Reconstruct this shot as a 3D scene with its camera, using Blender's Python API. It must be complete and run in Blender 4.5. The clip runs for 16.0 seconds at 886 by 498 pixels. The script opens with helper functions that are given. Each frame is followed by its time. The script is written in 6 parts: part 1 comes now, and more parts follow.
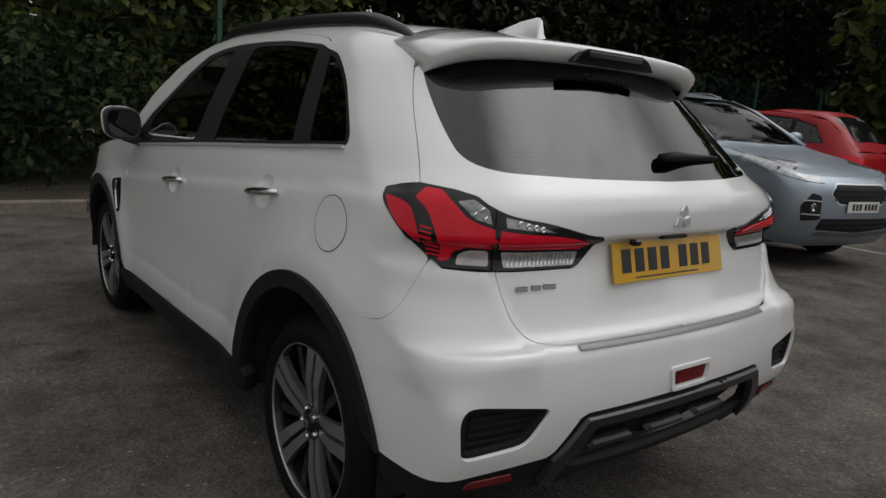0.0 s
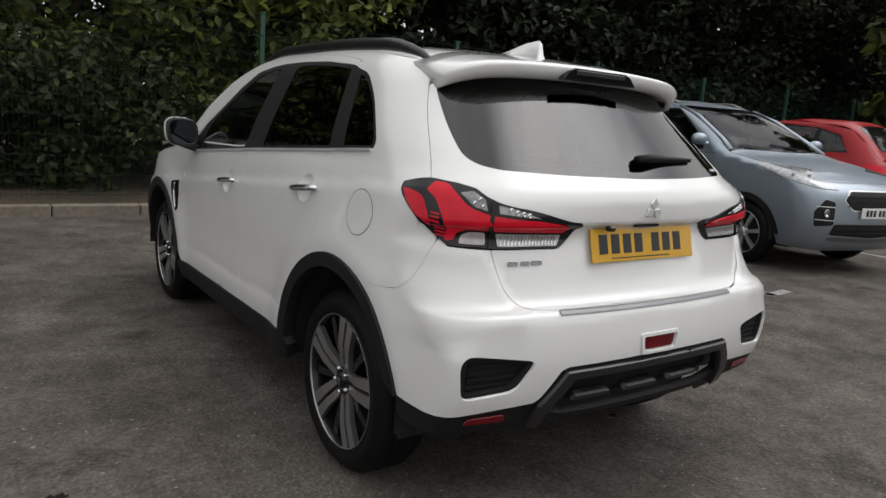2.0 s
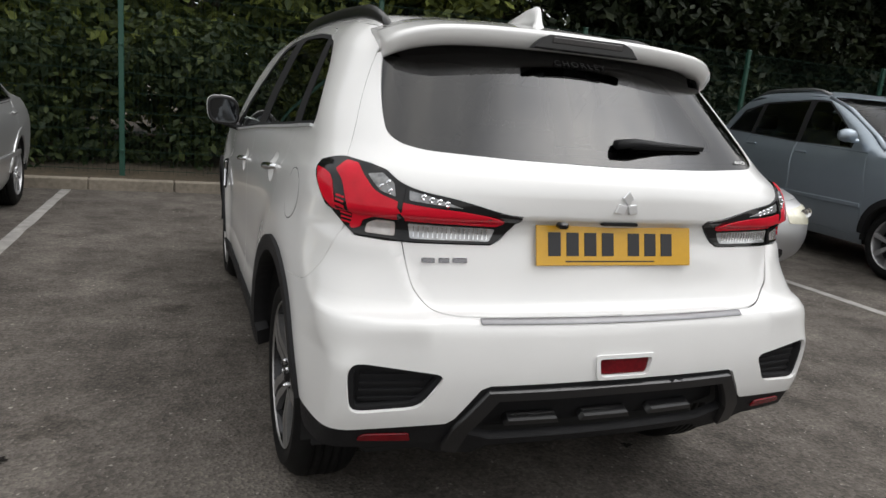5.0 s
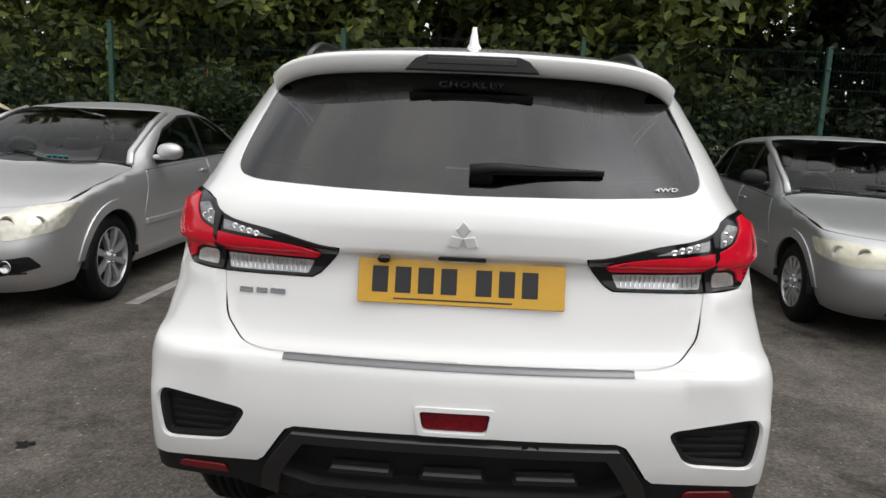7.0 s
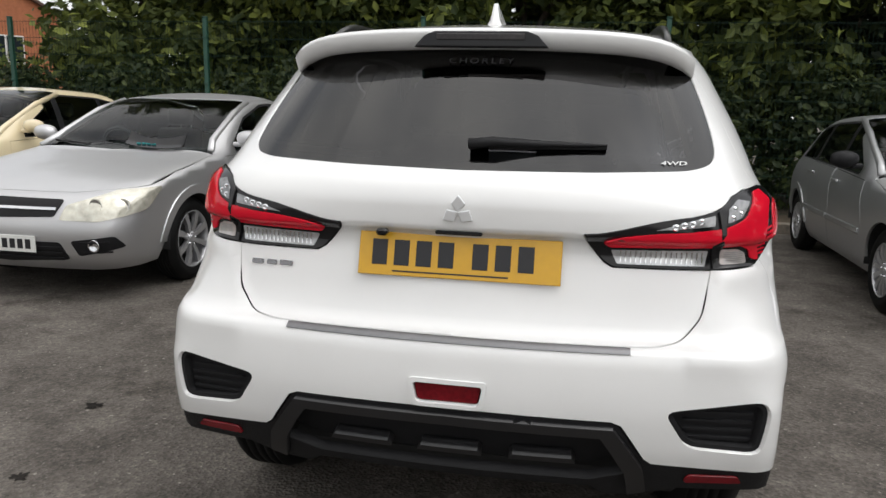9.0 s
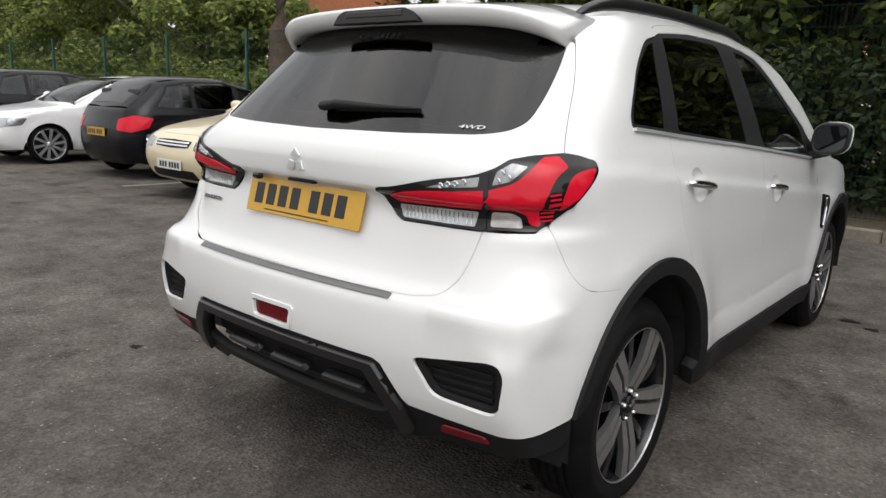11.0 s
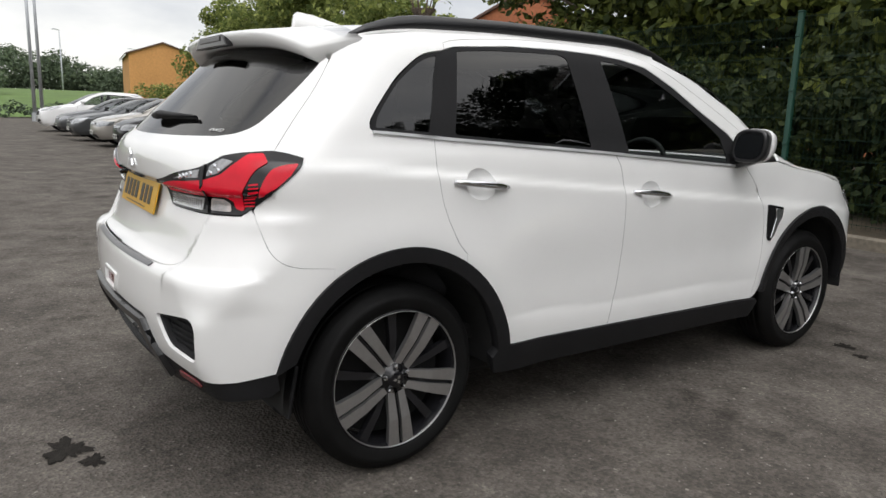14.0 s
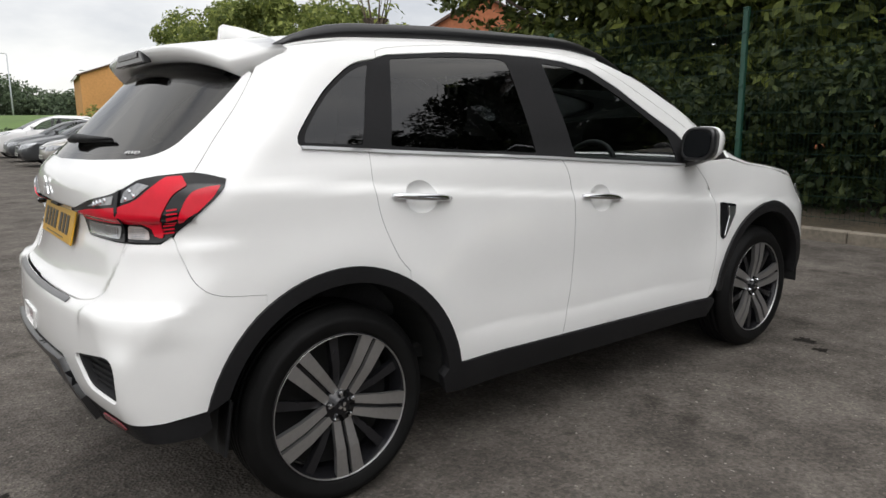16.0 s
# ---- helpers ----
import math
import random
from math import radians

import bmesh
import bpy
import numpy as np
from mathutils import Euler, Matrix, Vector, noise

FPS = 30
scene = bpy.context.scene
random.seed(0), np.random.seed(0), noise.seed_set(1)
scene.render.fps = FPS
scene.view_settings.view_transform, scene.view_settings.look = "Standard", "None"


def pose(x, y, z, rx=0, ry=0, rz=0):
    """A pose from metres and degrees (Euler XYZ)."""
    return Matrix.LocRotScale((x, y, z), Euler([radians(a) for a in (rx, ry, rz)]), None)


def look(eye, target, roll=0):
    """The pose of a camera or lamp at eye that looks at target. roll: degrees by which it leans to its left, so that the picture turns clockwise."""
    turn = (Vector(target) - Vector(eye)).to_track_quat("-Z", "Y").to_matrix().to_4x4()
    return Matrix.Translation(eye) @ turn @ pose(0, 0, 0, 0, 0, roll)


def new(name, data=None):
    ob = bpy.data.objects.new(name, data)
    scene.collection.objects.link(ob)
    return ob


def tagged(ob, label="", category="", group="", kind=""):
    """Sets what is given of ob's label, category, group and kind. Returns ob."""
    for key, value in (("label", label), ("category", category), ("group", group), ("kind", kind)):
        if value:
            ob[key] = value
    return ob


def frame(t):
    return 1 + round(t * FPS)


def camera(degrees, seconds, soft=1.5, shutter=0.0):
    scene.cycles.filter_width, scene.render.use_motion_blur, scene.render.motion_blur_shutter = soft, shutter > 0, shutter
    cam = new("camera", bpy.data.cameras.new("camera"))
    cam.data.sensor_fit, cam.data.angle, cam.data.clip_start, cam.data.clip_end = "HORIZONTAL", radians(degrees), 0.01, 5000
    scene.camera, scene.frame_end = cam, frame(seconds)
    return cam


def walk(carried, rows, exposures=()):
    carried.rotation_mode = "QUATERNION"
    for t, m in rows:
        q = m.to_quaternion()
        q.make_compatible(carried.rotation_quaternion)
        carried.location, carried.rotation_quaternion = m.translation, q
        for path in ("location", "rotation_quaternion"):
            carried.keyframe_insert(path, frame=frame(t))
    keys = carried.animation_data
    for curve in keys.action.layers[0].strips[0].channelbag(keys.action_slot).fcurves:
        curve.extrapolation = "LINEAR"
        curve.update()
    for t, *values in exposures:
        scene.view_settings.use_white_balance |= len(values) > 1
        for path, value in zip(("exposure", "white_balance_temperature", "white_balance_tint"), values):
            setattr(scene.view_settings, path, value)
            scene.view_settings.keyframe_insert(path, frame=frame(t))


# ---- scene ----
import itertools
from mathutils import geometry

cam = camera(64.7, 16.0)
PATH = [
    (0, (-1.764, -1.052, 1.316), (-0.564, 0.503, 0.938), 4.0),
    (0.5, (-1.829, -1.23, 1.331), (-0.673, 0.363, 0.976), 3.2),
    (1, (-1.879, -1.386, 1.329), (-0.837, 0.279, 0.95), 4.3),
    (1.5, (-1.908, -1.449, 1.331), (-0.812, 0.186, 0.975), 3.7),
    (2, (-1.949, -1.443, 1.316), (-0.826, 0.174, 0.96), 3.9),
    (2.5, (-1.997, -1.422, 1.305), (-0.865, 0.188, 0.952), 3.7),
    (3, (-2.026, -1.413, 1.298), (-0.867, 0.178, 0.942), 4.1),
    (3.2, (-2.024, -1.408, 1.293), (-0.863, 0.182, 0.941), 4.3),
    (5.3, (-0.965, -1.564, 1.314), (-0.4, 0.313, 0.916), 5.1),
    (5.5, (-0.808, -1.599, 1.317), (-0.36, 0.313, 0.935), 5.1),
    (6, (-0.464, -1.642, 1.322), (-0.224, 0.303, 0.923), 3.1),
    (6.5, (-0.206, -1.586, 1.323), (-0.116, 0.373, 0.932), 2.2),
    (7, (0.013, -1.588, 1.332), (-0.062, 0.382, 0.995), 2.4),
    (7.5, (0.077, -1.589, 1.327), (-0.097, 0.37, 0.962), 2.0),
    (8, (0.059, -1.592, 1.308), (-0.102, 0.358, 0.893), 0.9),
    (8.5, (0.073, -1.59, 1.304), (-0.116, 0.357, 0.889), 0.4),
    (8.7, (0.131, -1.593, 1.309), (-0.1, 0.354, 0.913), 0.7),
    (10.8, (1.489, -1.288, 1.247), (0.284, 0.261, 0.863), 3.1),
    (11, (1.644, -1.218, 1.26), (0.415, 0.305, 0.849), 2.5),
    (11.5, (1.969, -0.973, 1.286), (0.66, 0.503, 0.96), 1.9),
    (12, (2.226, -0.809, 1.276), (0.745, 0.504, 0.988), 2.5),
    (12.5, (2.477, -0.655, 1.281), (0.956, 0.601, 0.946), 2.5),
    (13, (2.696, -0.483, 1.279), (1.113, 0.679, 0.9), 3.0),
    (13.5, (2.788, -0.451, 1.279), (1.195, 0.698, 0.903), 2.0),
    (14, (2.816, -0.444, 1.277), (1.215, 0.691, 0.894), 1.8),
    (14.5, (2.814, -0.431, 1.273), (1.21, 0.702, 0.892), 1.7),
    (15, (2.817, -0.409, 1.272), (1.203, 0.712, 0.9), 1.5),
    (15.5, (2.813, -0.386, 1.272), (1.189, 0.722, 0.905), 1.1),
    (16, (2.774, -0.301, 1.282), (1.223, 0.909, 0.923), -0.6),
]
walk(cam, [(t, look(eye, aim, roll)) for t, eye, aim, roll in PATH],
     exposures=((0, -0.32), (0.6, -0.2), (1.5, 0.02), (2.4, 0.46), (3.2, 0.56), (5.3, 0.56), (7.5, 0.58), (8.7, 0.56), (11, 0.6), (13, 0.56), (16, 0.56)))

# ---- light: a bright overcast sky with a veiled sun ----
SUN_AT = Vector((5.2, -2.0, 7.4))
world = bpy.data.worlds.new("overcast")
scene.world = world
world.use_nodes = True
wn, wl = world.node_tree.nodes, world.node_tree.links
wn.clear()
w_out = wn.new("ShaderNodeOutputWorld")
w_bg = wn.new("ShaderNodeBackground")
w_co = wn.new("ShaderNodeTexCoord")
w_map = wn.new("ShaderNodeMapping")
w_map.inputs["Scale"].default_value = (1.0, 1.0, 2.6)
w_no = wn.new("ShaderNodeTexNoise")
w_no.inputs["Scale"].default_value, w_no.inputs["Detail"].default_value = 2.2, 7.0
w_no.inputs["Roughness"].default_value = 0.55
w_ramp = wn.new("ShaderNodeValToRGB")
w_ramp.color_ramp.elements[0].position, w_ramp.color_ramp.elements[1].position = 0.36, 0.66
w_ramp.color_ramp.elements[0].color = (0.55, 0.56, 0.588, 1)
w_ramp.color_ramp.elements[1].color = (1.0, 0.978, 0.94, 1)
w_sky = wn.new("ShaderNodeTexSky")
w_sky.sky_type, w_sky.sun_disc = "NISHITA", False
w_sky.sun_elevation, w_sky.sun_rotation = radians(53), radians(111)
w_mul = wn.new("ShaderNodeMixRGB")
w_mul.blend_type = "MIX"
w_mul.inputs[0].default_value = 0.10
w_sc = wn.new("ShaderNodeMixRGB")
w_sc.blend_type, w_sc.inputs[0].default_value = "MULTIPLY", 1.0
w_sc.inputs[2].default_value = (0.12, 0.12, 0.12, 1)
wl.new(w_co.outputs["Generated"], w_map.inputs["Vector"])
wl.new(w_map.outputs["Vector"], w_no.inputs["Vector"])
wl.new(w_no.outputs["Fac"], w_ramp.inputs["Fac"])
wl.new(w_sky.outputs["Color"], w_sc.inputs[1])
wl.new(w_ramp.outputs["Color"], w_mul.inputs[1])
wl.new(w_sc.outputs["Color"], w_mul.inputs[2])
# an overcast sky is brightest overhead
w_sep, w_h, w_grad = wn.new("ShaderNodeSeparateXYZ"), wn.new("ShaderNodeMapRange"), wn.new("ShaderNodeVectorMath")
w_h.inputs["To Min"].default_value, w_h.inputs["To Max"].default_value = 0.75, 1.06
w_grad.operation = "SCALE"
wl.new(w_co.outputs["Generated"], w_sep.inputs[0])
wl.new(w_sep.outputs["Z"], w_h.inputs["Value"])
wl.new(w_mul.outputs["Color"], w_grad.inputs[0])
wl.new(w_h.outputs[0], w_grad.inputs["Scale"])
# the cloud glows round the veiled sun
w_dot, w_exp, w_gain, w_glow = wn.new("ShaderNodeVectorMath"), wn.new("ShaderNodeMapRange"), wn.new("ShaderNodeMath"), wn.new("ShaderNodeVectorMath")
w_dot.operation = "DOT_PRODUCT"
w_dot.inputs[1].default_value = SUN_AT.normalized()
w_exp.interpolation_type = "SMOOTHSTEP"
w_exp.inputs["From Min"].default_value, w_exp.inputs["From Max"].default_value = 0.35, 1.0
w_exp.inputs["To Min"].default_value, w_exp.inputs["To Max"].default_value = 0.0, 0.2
w_gain.operation, w_gain.inputs[1].default_value = "ADD", 1.0
w_glow.operation = "SCALE"
wl.new(w_co.outputs["Generated"], w_dot.inputs[0])
wl.new(w_dot.outputs["Value"], w_exp.inputs["Value"])
w_core, w_both = wn.new("ShaderNodeMapRange"), wn.new("ShaderNodeMath")
w_core.interpolation_type = "SMOOTHSTEP"
w_core.inputs["From Min"].default_value, w_core.inputs["From Max"].default_value = 0.89, 1.0
w_core.inputs["To Min"].default_value, w_core.inputs["To Max"].default_value = 0.0, 2.6
w_both.operation = "ADD"
wl.new(w_dot.outputs["Value"], w_core.inputs["Value"])
wl.new(w_exp.outputs[0], w_both.inputs[0])
wl.new(w_core.outputs[0], w_both.inputs[1])
wl.new(w_both.outputs[0], w_gain.inputs[0])
wl.new(w_grad.outputs[0], w_glow.inputs[0])
wl.new(w_gain.outputs[0], w_glow.inputs["Scale"])
wl.new(w_glow.outputs[0], w_bg.inputs["Color"])
wl.new(w_bg.outputs["Background"], w_out.inputs["Surface"])
w_bg.inputs["Strength"].default_value = 1.05

sun = new("sun", bpy.data.lights.new("sun", "SUN"))
sun.data.energy, sun.data.angle, sun.data.color = 0.5, radians(130), (1.0, 0.95, 0.88)
sun.matrix_world = look(SUN_AT, (0, 0, 0))


# ---- materials ----
def material(name):
    m = bpy.data.materials.new(name)
    m.use_nodes = True
    n, l = m.node_tree.nodes, m.node_tree.links
    return m, n, l, n["Principled BSDF"]


def plain(name, colour, rough=0.5, metal=0.0, coat=0.0, vary=0.12, scale=40.0, bump=0.0, bump_scale=200.0, spec=0.5):
    """A surface with variation at two scales and a fine relief."""
    m, n, l, b = material(name)
    co = n.new("ShaderNodeTexCoord")
    n1, n2 = n.new("ShaderNodeTexNoise"), n.new("ShaderNodeTexNoise")
    n1.inputs["Scale"].default_value, n1.inputs["Detail"].default_value = scale, 6
    n2.inputs["Scale"].default_value, n2.inputs["Detail"].default_value = scale / 14, 3
    add = n.new("ShaderNodeMath")
    add.operation = "ADD"
    ramp = n.new("ShaderNodeMapRange")
    ramp.inputs["From Min"].default_value, ramp.inputs["From Max"].default_value = 0.6, 1.4
    ramp.inputs["To Min"].default_value, ramp.inputs["To Max"].default_value = 1 - vary, 1 + vary
    mul = n.new("ShaderNodeVectorMath")
    mul.operation = "SCALE"
    mul.inputs[0].default_value = colour
    for t in (n1, n2):
        l.new(co.outputs["Object"], t.inputs["Vector"])
    l.new(n1.outputs["Fac"], add.inputs[0])
    l.new(n2.outputs["Fac"], add.inputs[1])
    l.new(add.outputs[0], ramp.inputs["Value"])
    l.new(ramp.outputs[0], mul.inputs["Scale"])
    l.new(mul.outputs[0], b.inputs["Base Color"])
    b.inputs["Roughness"].default_value, b.inputs["Metallic"].default_value = rough, metal
    b.inputs["Coat Weight"].default_value, b.inputs["Coat Roughness"].default_value = coat, 0.03
    b.inputs["Specular IOR Level"].default_value = spec
    if bump:
        n3, bp = n.new("ShaderNodeTexNoise"), n.new("ShaderNodeBump")
        n3.inputs["Scale"].default_value, n3.inputs["Detail"].default_value = bump_scale, 4
        bp.inputs["Strength"].default_value, bp.inputs["Distance"].default_value = bump, 0.004
        l.new(co.outputs["Object"], n3.inputs["Vector"])
        l.new(n3.outputs["Fac"], bp.inputs["Height"])
        l.new(bp.outputs[0], b.inputs["Normal"])
    return m


def glass(name, tint, rough=0.0, ior=1.62):
    """A thin pane: it reflects by its Fresnel gloss and lets the rest through, tinted."""
    m, n, l, b = material(name)
    n.remove(b)
    tr, gl, mx, fr = n.new("ShaderNodeBsdfTransparent"), n.new("ShaderNodeBsdfGlossy"), n.new("ShaderNodeMixShader"), n.new("ShaderNodeFresnel")
    tr.inputs["Color"].default_value = (*tint, 1)
    gl.inputs["Roughness"].default_value = rough
    fr.inputs["IOR"].default_value = ior
    l.new(fr.outputs[0], mx.inputs[0])
    l.new(tr.outputs[0], mx.inputs[1])
    l.new(gl.outputs[0], mx.inputs[2])
    l.new(mx.outputs[0], n["Material Output"].inputs["Surface"])
    return m


def paint(name, colour, metal=0.0, rough=0.42, coat=1.0, spec=0.5):
    return plain(name, colour, rough, metal, coat=coat, vary=0.025, scale=6, spec=spec)


M_WHITE = paint("pearl_white_paint", (0.75, 0.75, 0.74), rough=0.32)
M_BLACK = plain("black_plastic", (0.010, 0.010, 0.011), 0.55, vary=0.25, scale=60, bump=0.25, bump_scale=900, spec=0.24)
M_PILLAR = plain("matt_black_trim", (0.009, 0.009, 0.010), 0.7, vary=0.2, scale=60, spec=0.25)
M_GLOSSBLACK = plain("gloss_black", (0.007, 0.007, 0.008), 0.10, vary=0.1, spec=0.4)
M_SATIN = plain("satin_black", (0.010, 0.010, 0.011), 0.32, coat=0.2, vary=0.1)
M_BRAKE = plain("smoked_brake_lens", (0.030, 0.027, 0.027), 0.25, 0.1, vary=0.5, scale=120, spec=0.4)
M_FAINT = plain("faint_grey_lettering", (0.035, 0.035, 0.038), 0.5)
M_DARK = plain("dark_inside", (0.008, 0.008, 0.008), 0.9)
M_FABRIC = plain("dark_seat_fabric", (0.035, 0.035, 0.038), 0.9, vary=0.3, scale=120, bump=0.4, bump_scale=500)
M_DASH = plain("dark_dashboard_plastic", (0.05, 0.05, 0.053), 0.6, vary=0.2)
M_CHROME = plain("chrome", (0.75, 0.76, 0.78), 0.14, 1.0, vary=0.04)
M_BELT = plain("bright_belt_trim", (0.62, 0.63, 0.64), 0.35, 0.6, vary=0.04)
M_MIRROR = plain("mirror_glass", (0.07, 0.075, 0.08), 0.03, 1.0, vary=0.02)
M_EMBLEM = plain("bright_emblem_chrome", (0.86, 0.87, 0.88), 0.32, 0.75, vary=0.05)
M_BADGEGREY = plain("dark_chrome_badge", (0.22, 0.22, 0.23), 0.25, 0.8, vary=0.1)
M_SILVER = plain("brushed_silver_trim", (0.20, 0.20, 0.205), 0.4, 0.85, vary=0.08, scale=90)
M_PRIVACY = glass("privacy_glass", (0.07, 0.07, 0.075), ior=1.72)
M_CLEAR = glass("tinted_window_glass", (0.50, 0.54, 0.53))
M_SCREEN = glass("windscreen_glass", (0.48, 0.54, 0.52), ior=1.3)
M_RED = plain("red_lamp_lens", (0.60, 0.007, 0.024), 0.12, vary=0.16, scale=25, spec=0.3)
M_DARKRED = plain("dark_red_reflector", (0.13, 0.004, 0.008), 0.16, vary=0.4, scale=90, spec=0.35)
M_CELLS = plain("smoked_clear_lens", (0.27, 0.275, 0.28), 0.16, 0.5, vary=0.6, scale=70)
M_CLEARLENS = plain("clear_lamp_lens", (0.50, 0.51, 0.52), 0.16, 0.55, coat=1.0, vary=0.45, scale=55)
M_AMBER = plain("pale_indicator_lens", (0.50, 0.45, 0.43), 0.16, 0.35, coat=1.0, vary=0.35, scale=60)
M_HEADLAMP = plain("clear_headlamp", (0.30, 0.31, 0.32), 0.14, 0.5, coat=0.4, vary=0.7, scale=26)
M_HEADLAMP_WARM = plain("warm_headlamp", (0.60, 0.58, 0.49), 0.14, 0.45, coat=1.0, vary=0.45, scale=24)
M_HEADLAMP_OLD = plain("clouded_headlamp", (0.55, 0.53, 0.42), 0.25, 0.25, coat=0.6, vary=0.22, scale=22)
M_TYRE = plain("tyre_rubber", (0.006, 0.006, 0.006), 0.6, vary=0.5, scale=14, bump=0.25, bump_scale=60, spec=0.14)
M_RIM = plain("machined_alloy", (0.40, 0.395, 0.39), 0.36, 0.85, vary=0.10, scale=70)
M_RIMDARK = plain("dark_alloy", (0.014, 0.014, 0.016), 0.22, 0.2, vary=0.2)
M_ALLOY = plain("silver_alloy", (0.46, 0.46, 0.47), 0.34, 0.7, vary=0.12, scale=60)
M_YELLOW = plain("yellow_plate", (0.58, 0.32, 0.016), 0.32, coat=0.2, vary=0.06, scale=50)
M_PLATEWHITE = plain("white_plate", (0.66, 0.66, 0.63), 0.35, coat=0.4, vary=0.06)
M_INK = plain("black_ink", (0.010, 0.010, 0.012), 0.4)
M_BADGE = plain("white_decal", (0.75, 0.75, 0.75), 0.5)


def curve(*pairs):
    """A smooth monotone curve through pairs of numbers, for numpy arrays."""
    xs, ys = np.array(pairs, float).T
    h, d = np.diff(xs), np.diff(ys) / np.diff(xs)
    m = np.zeros(len(xs))
    for i in range(1, len(xs) - 1):
        if d[i - 1] * d[i] > 0:
            a, b = 2 * h[i] + h[i - 1], h[i] + 2 * h[i - 1]
            m[i] = (a + b) / (a / d[i - 1] + b / d[i])
    m[0], m[-1] = d[0], d[-1]

    x = np.linspace(xs[0], xs[-1], 1600)
    i = np.clip(np.searchsorted(xs, x, side="right") - 1, 0, len(xs) - 2)
    t = (x - xs[i]) / h[i]
    y = ((2 * t ** 3 - 3 * t ** 2 + 1) * ys[i] + (t ** 3 - 2 * t ** 2 + t) * h[i] * m[i]
         + (3 * t ** 2 - 2 * t ** 3) * ys[i + 1] + (t ** 3 - t ** 2) * h[i] * m[i + 1])
    return lambda q: np.interp(q, x, y)


def smax(a, b, k):
    h = np.maximum(k - np.abs(a - b), 0) / k
    return np.maximum(a, b) + h * h * k / 4


class Shell:
    """A car's outer skin: rear y(z), front y(z), half-width x(z) with a taper along y, roof z(y). Rear at y = 0, nose at +y."""

    def __init__(s, rear, front, width, taper, roof, rear_bow=0.14, front_bow=0.2, crown=0.1, corner=0.34, nose=0.4, edge=0.12,
                 pivots=(1.0, 3.2), shape=None, tail=None, cut=None):
        s.rear, s.front, s.width, s.taper, s.roof = rear, front, width, taper, roof
        s.rb, s.fb, s.crown, s.kc, s.kf, s.kr, s.yc, s.yf, s.shape, s.tail, s.cut = rear_bow, front_bow, crown, corner, nose, edge, *pivots, shape, tail, cut

    def f(s, x, y, z):
        ax = np.abs(x)
        a = ax - s.width(z) * s.taper(y)
        if s.shape:
            a = a - s.shape(y, z)
        b = s.rear(z) + (s.rb(z) if callable(s.rb) else s.rb) * ax ** 2 - y
        if s.tail:
            b = b - s.tail(ax, z)
        if s.cut:
            a = smax(a, s.cut(ax, y, z), 0.05)
        c = y - s.front(z) + (s.fb(z) if callable(s.fb) else s.fb) * ax ** 2
        d = z - s.roof(y) + s.crown * ax ** 2
        return smax(smax(smax(a, b, s.kc(z) if callable(s.kc) else s.kc), c, s.kf(z) if callable(s.kf) else s.kf), d, s.kr)

    @staticmethod
    def root(g, lo, hi):
        """Where g turns from below 0 (at lo) to above 0 (at hi)."""
        lo, hi = np.array(lo, float), np.array(hi, float)
        for _ in range(11):
            mid = (lo + hi) / 2
            inside = g(mid) < 0
            lo, hi = np.where(inside, mid, lo), np.where(inside, hi, mid)
        a, b = g(lo), g(hi)
        for _ in range(3):
            mid = lo + (hi - lo) * np.clip(-a / np.where(np.abs(b - a) < 1e-12, 1e-12, b - a), 0.0, 1.0)
            v = g(mid)
            inside = v < 0
            lo, a, hi, b = np.where(inside, mid, lo), np.where(inside, v, a), np.where(inside, hi, mid), np.where(inside, b, v)
        return lo + (hi - lo) * np.clip(-a / np.where(np.abs(b - a) < 1e-12, 1e-12, b - a), 0.0, 1.0)

    def wrap(s, u, z):
        """Round the car: u runs from the rear's middle along the right side to the nose; below 0 along the left."""
        u, z = np.asarray(u, float), np.asarray(z, float)
        sg, q, run = np.sign(u + 1e-12), np.abs(u), s.yf - s.yc
        th = np.where(q < math.pi / 2, q, np.where(q < math.pi / 2 + run, math.pi / 2, q - run))
        oy = s.yc + np.clip(q - math.pi / 2, 0, run)
        dx, dy = np.sin(th) * sg, -np.cos(th)
        t = s.root(lambda t: s.f(t * dx, oy + t * dy, z), np.zeros_like(u), np.full_like(u, 2.6))
        return np.stack([t * dx, oy + t * dy, z], -1)

    def top(s, x, y):
        x, y = np.asarray(x, float), np.asarray(y, float)
        z = s.root(lambda z: s.f(x, y, z), np.full_like(x, 0.62), np.full_like(x, 2.2))
        return np.stack([x, y, z], -1)

    def turn(s, x, y):
        """The u of a place on the skin."""
        run = s.yf - s.yc
        q = math.atan2(abs(x), s.yc - y) if y < s.yc else math.pi / 2 + y - s.yc if y <= s.yf else math.pi / 2 + run + math.atan2(y - s.yf, abs(x))
        return math.copysign(q, x)

    def at_rear(s, x, z):
        y = -s.root(lambda q: s.f(np.array(x), -q, np.array(z)), -s.yc, 1.0)
        return (s.turn(x, float(y)), z)

    def at_nose(s, x, z):
        y = s.root(lambda q: s.f(np.array(x), q, np.array(z)), s.yf, 6.0)
        return (s.turn(x, float(y)), z)

    def at_side(s, y, z):
        x = s.root(lambda q: s.f(q, np.array(y), np.array(z)), 0.0, 1.4)
        return (s.turn(float(x), y), z)

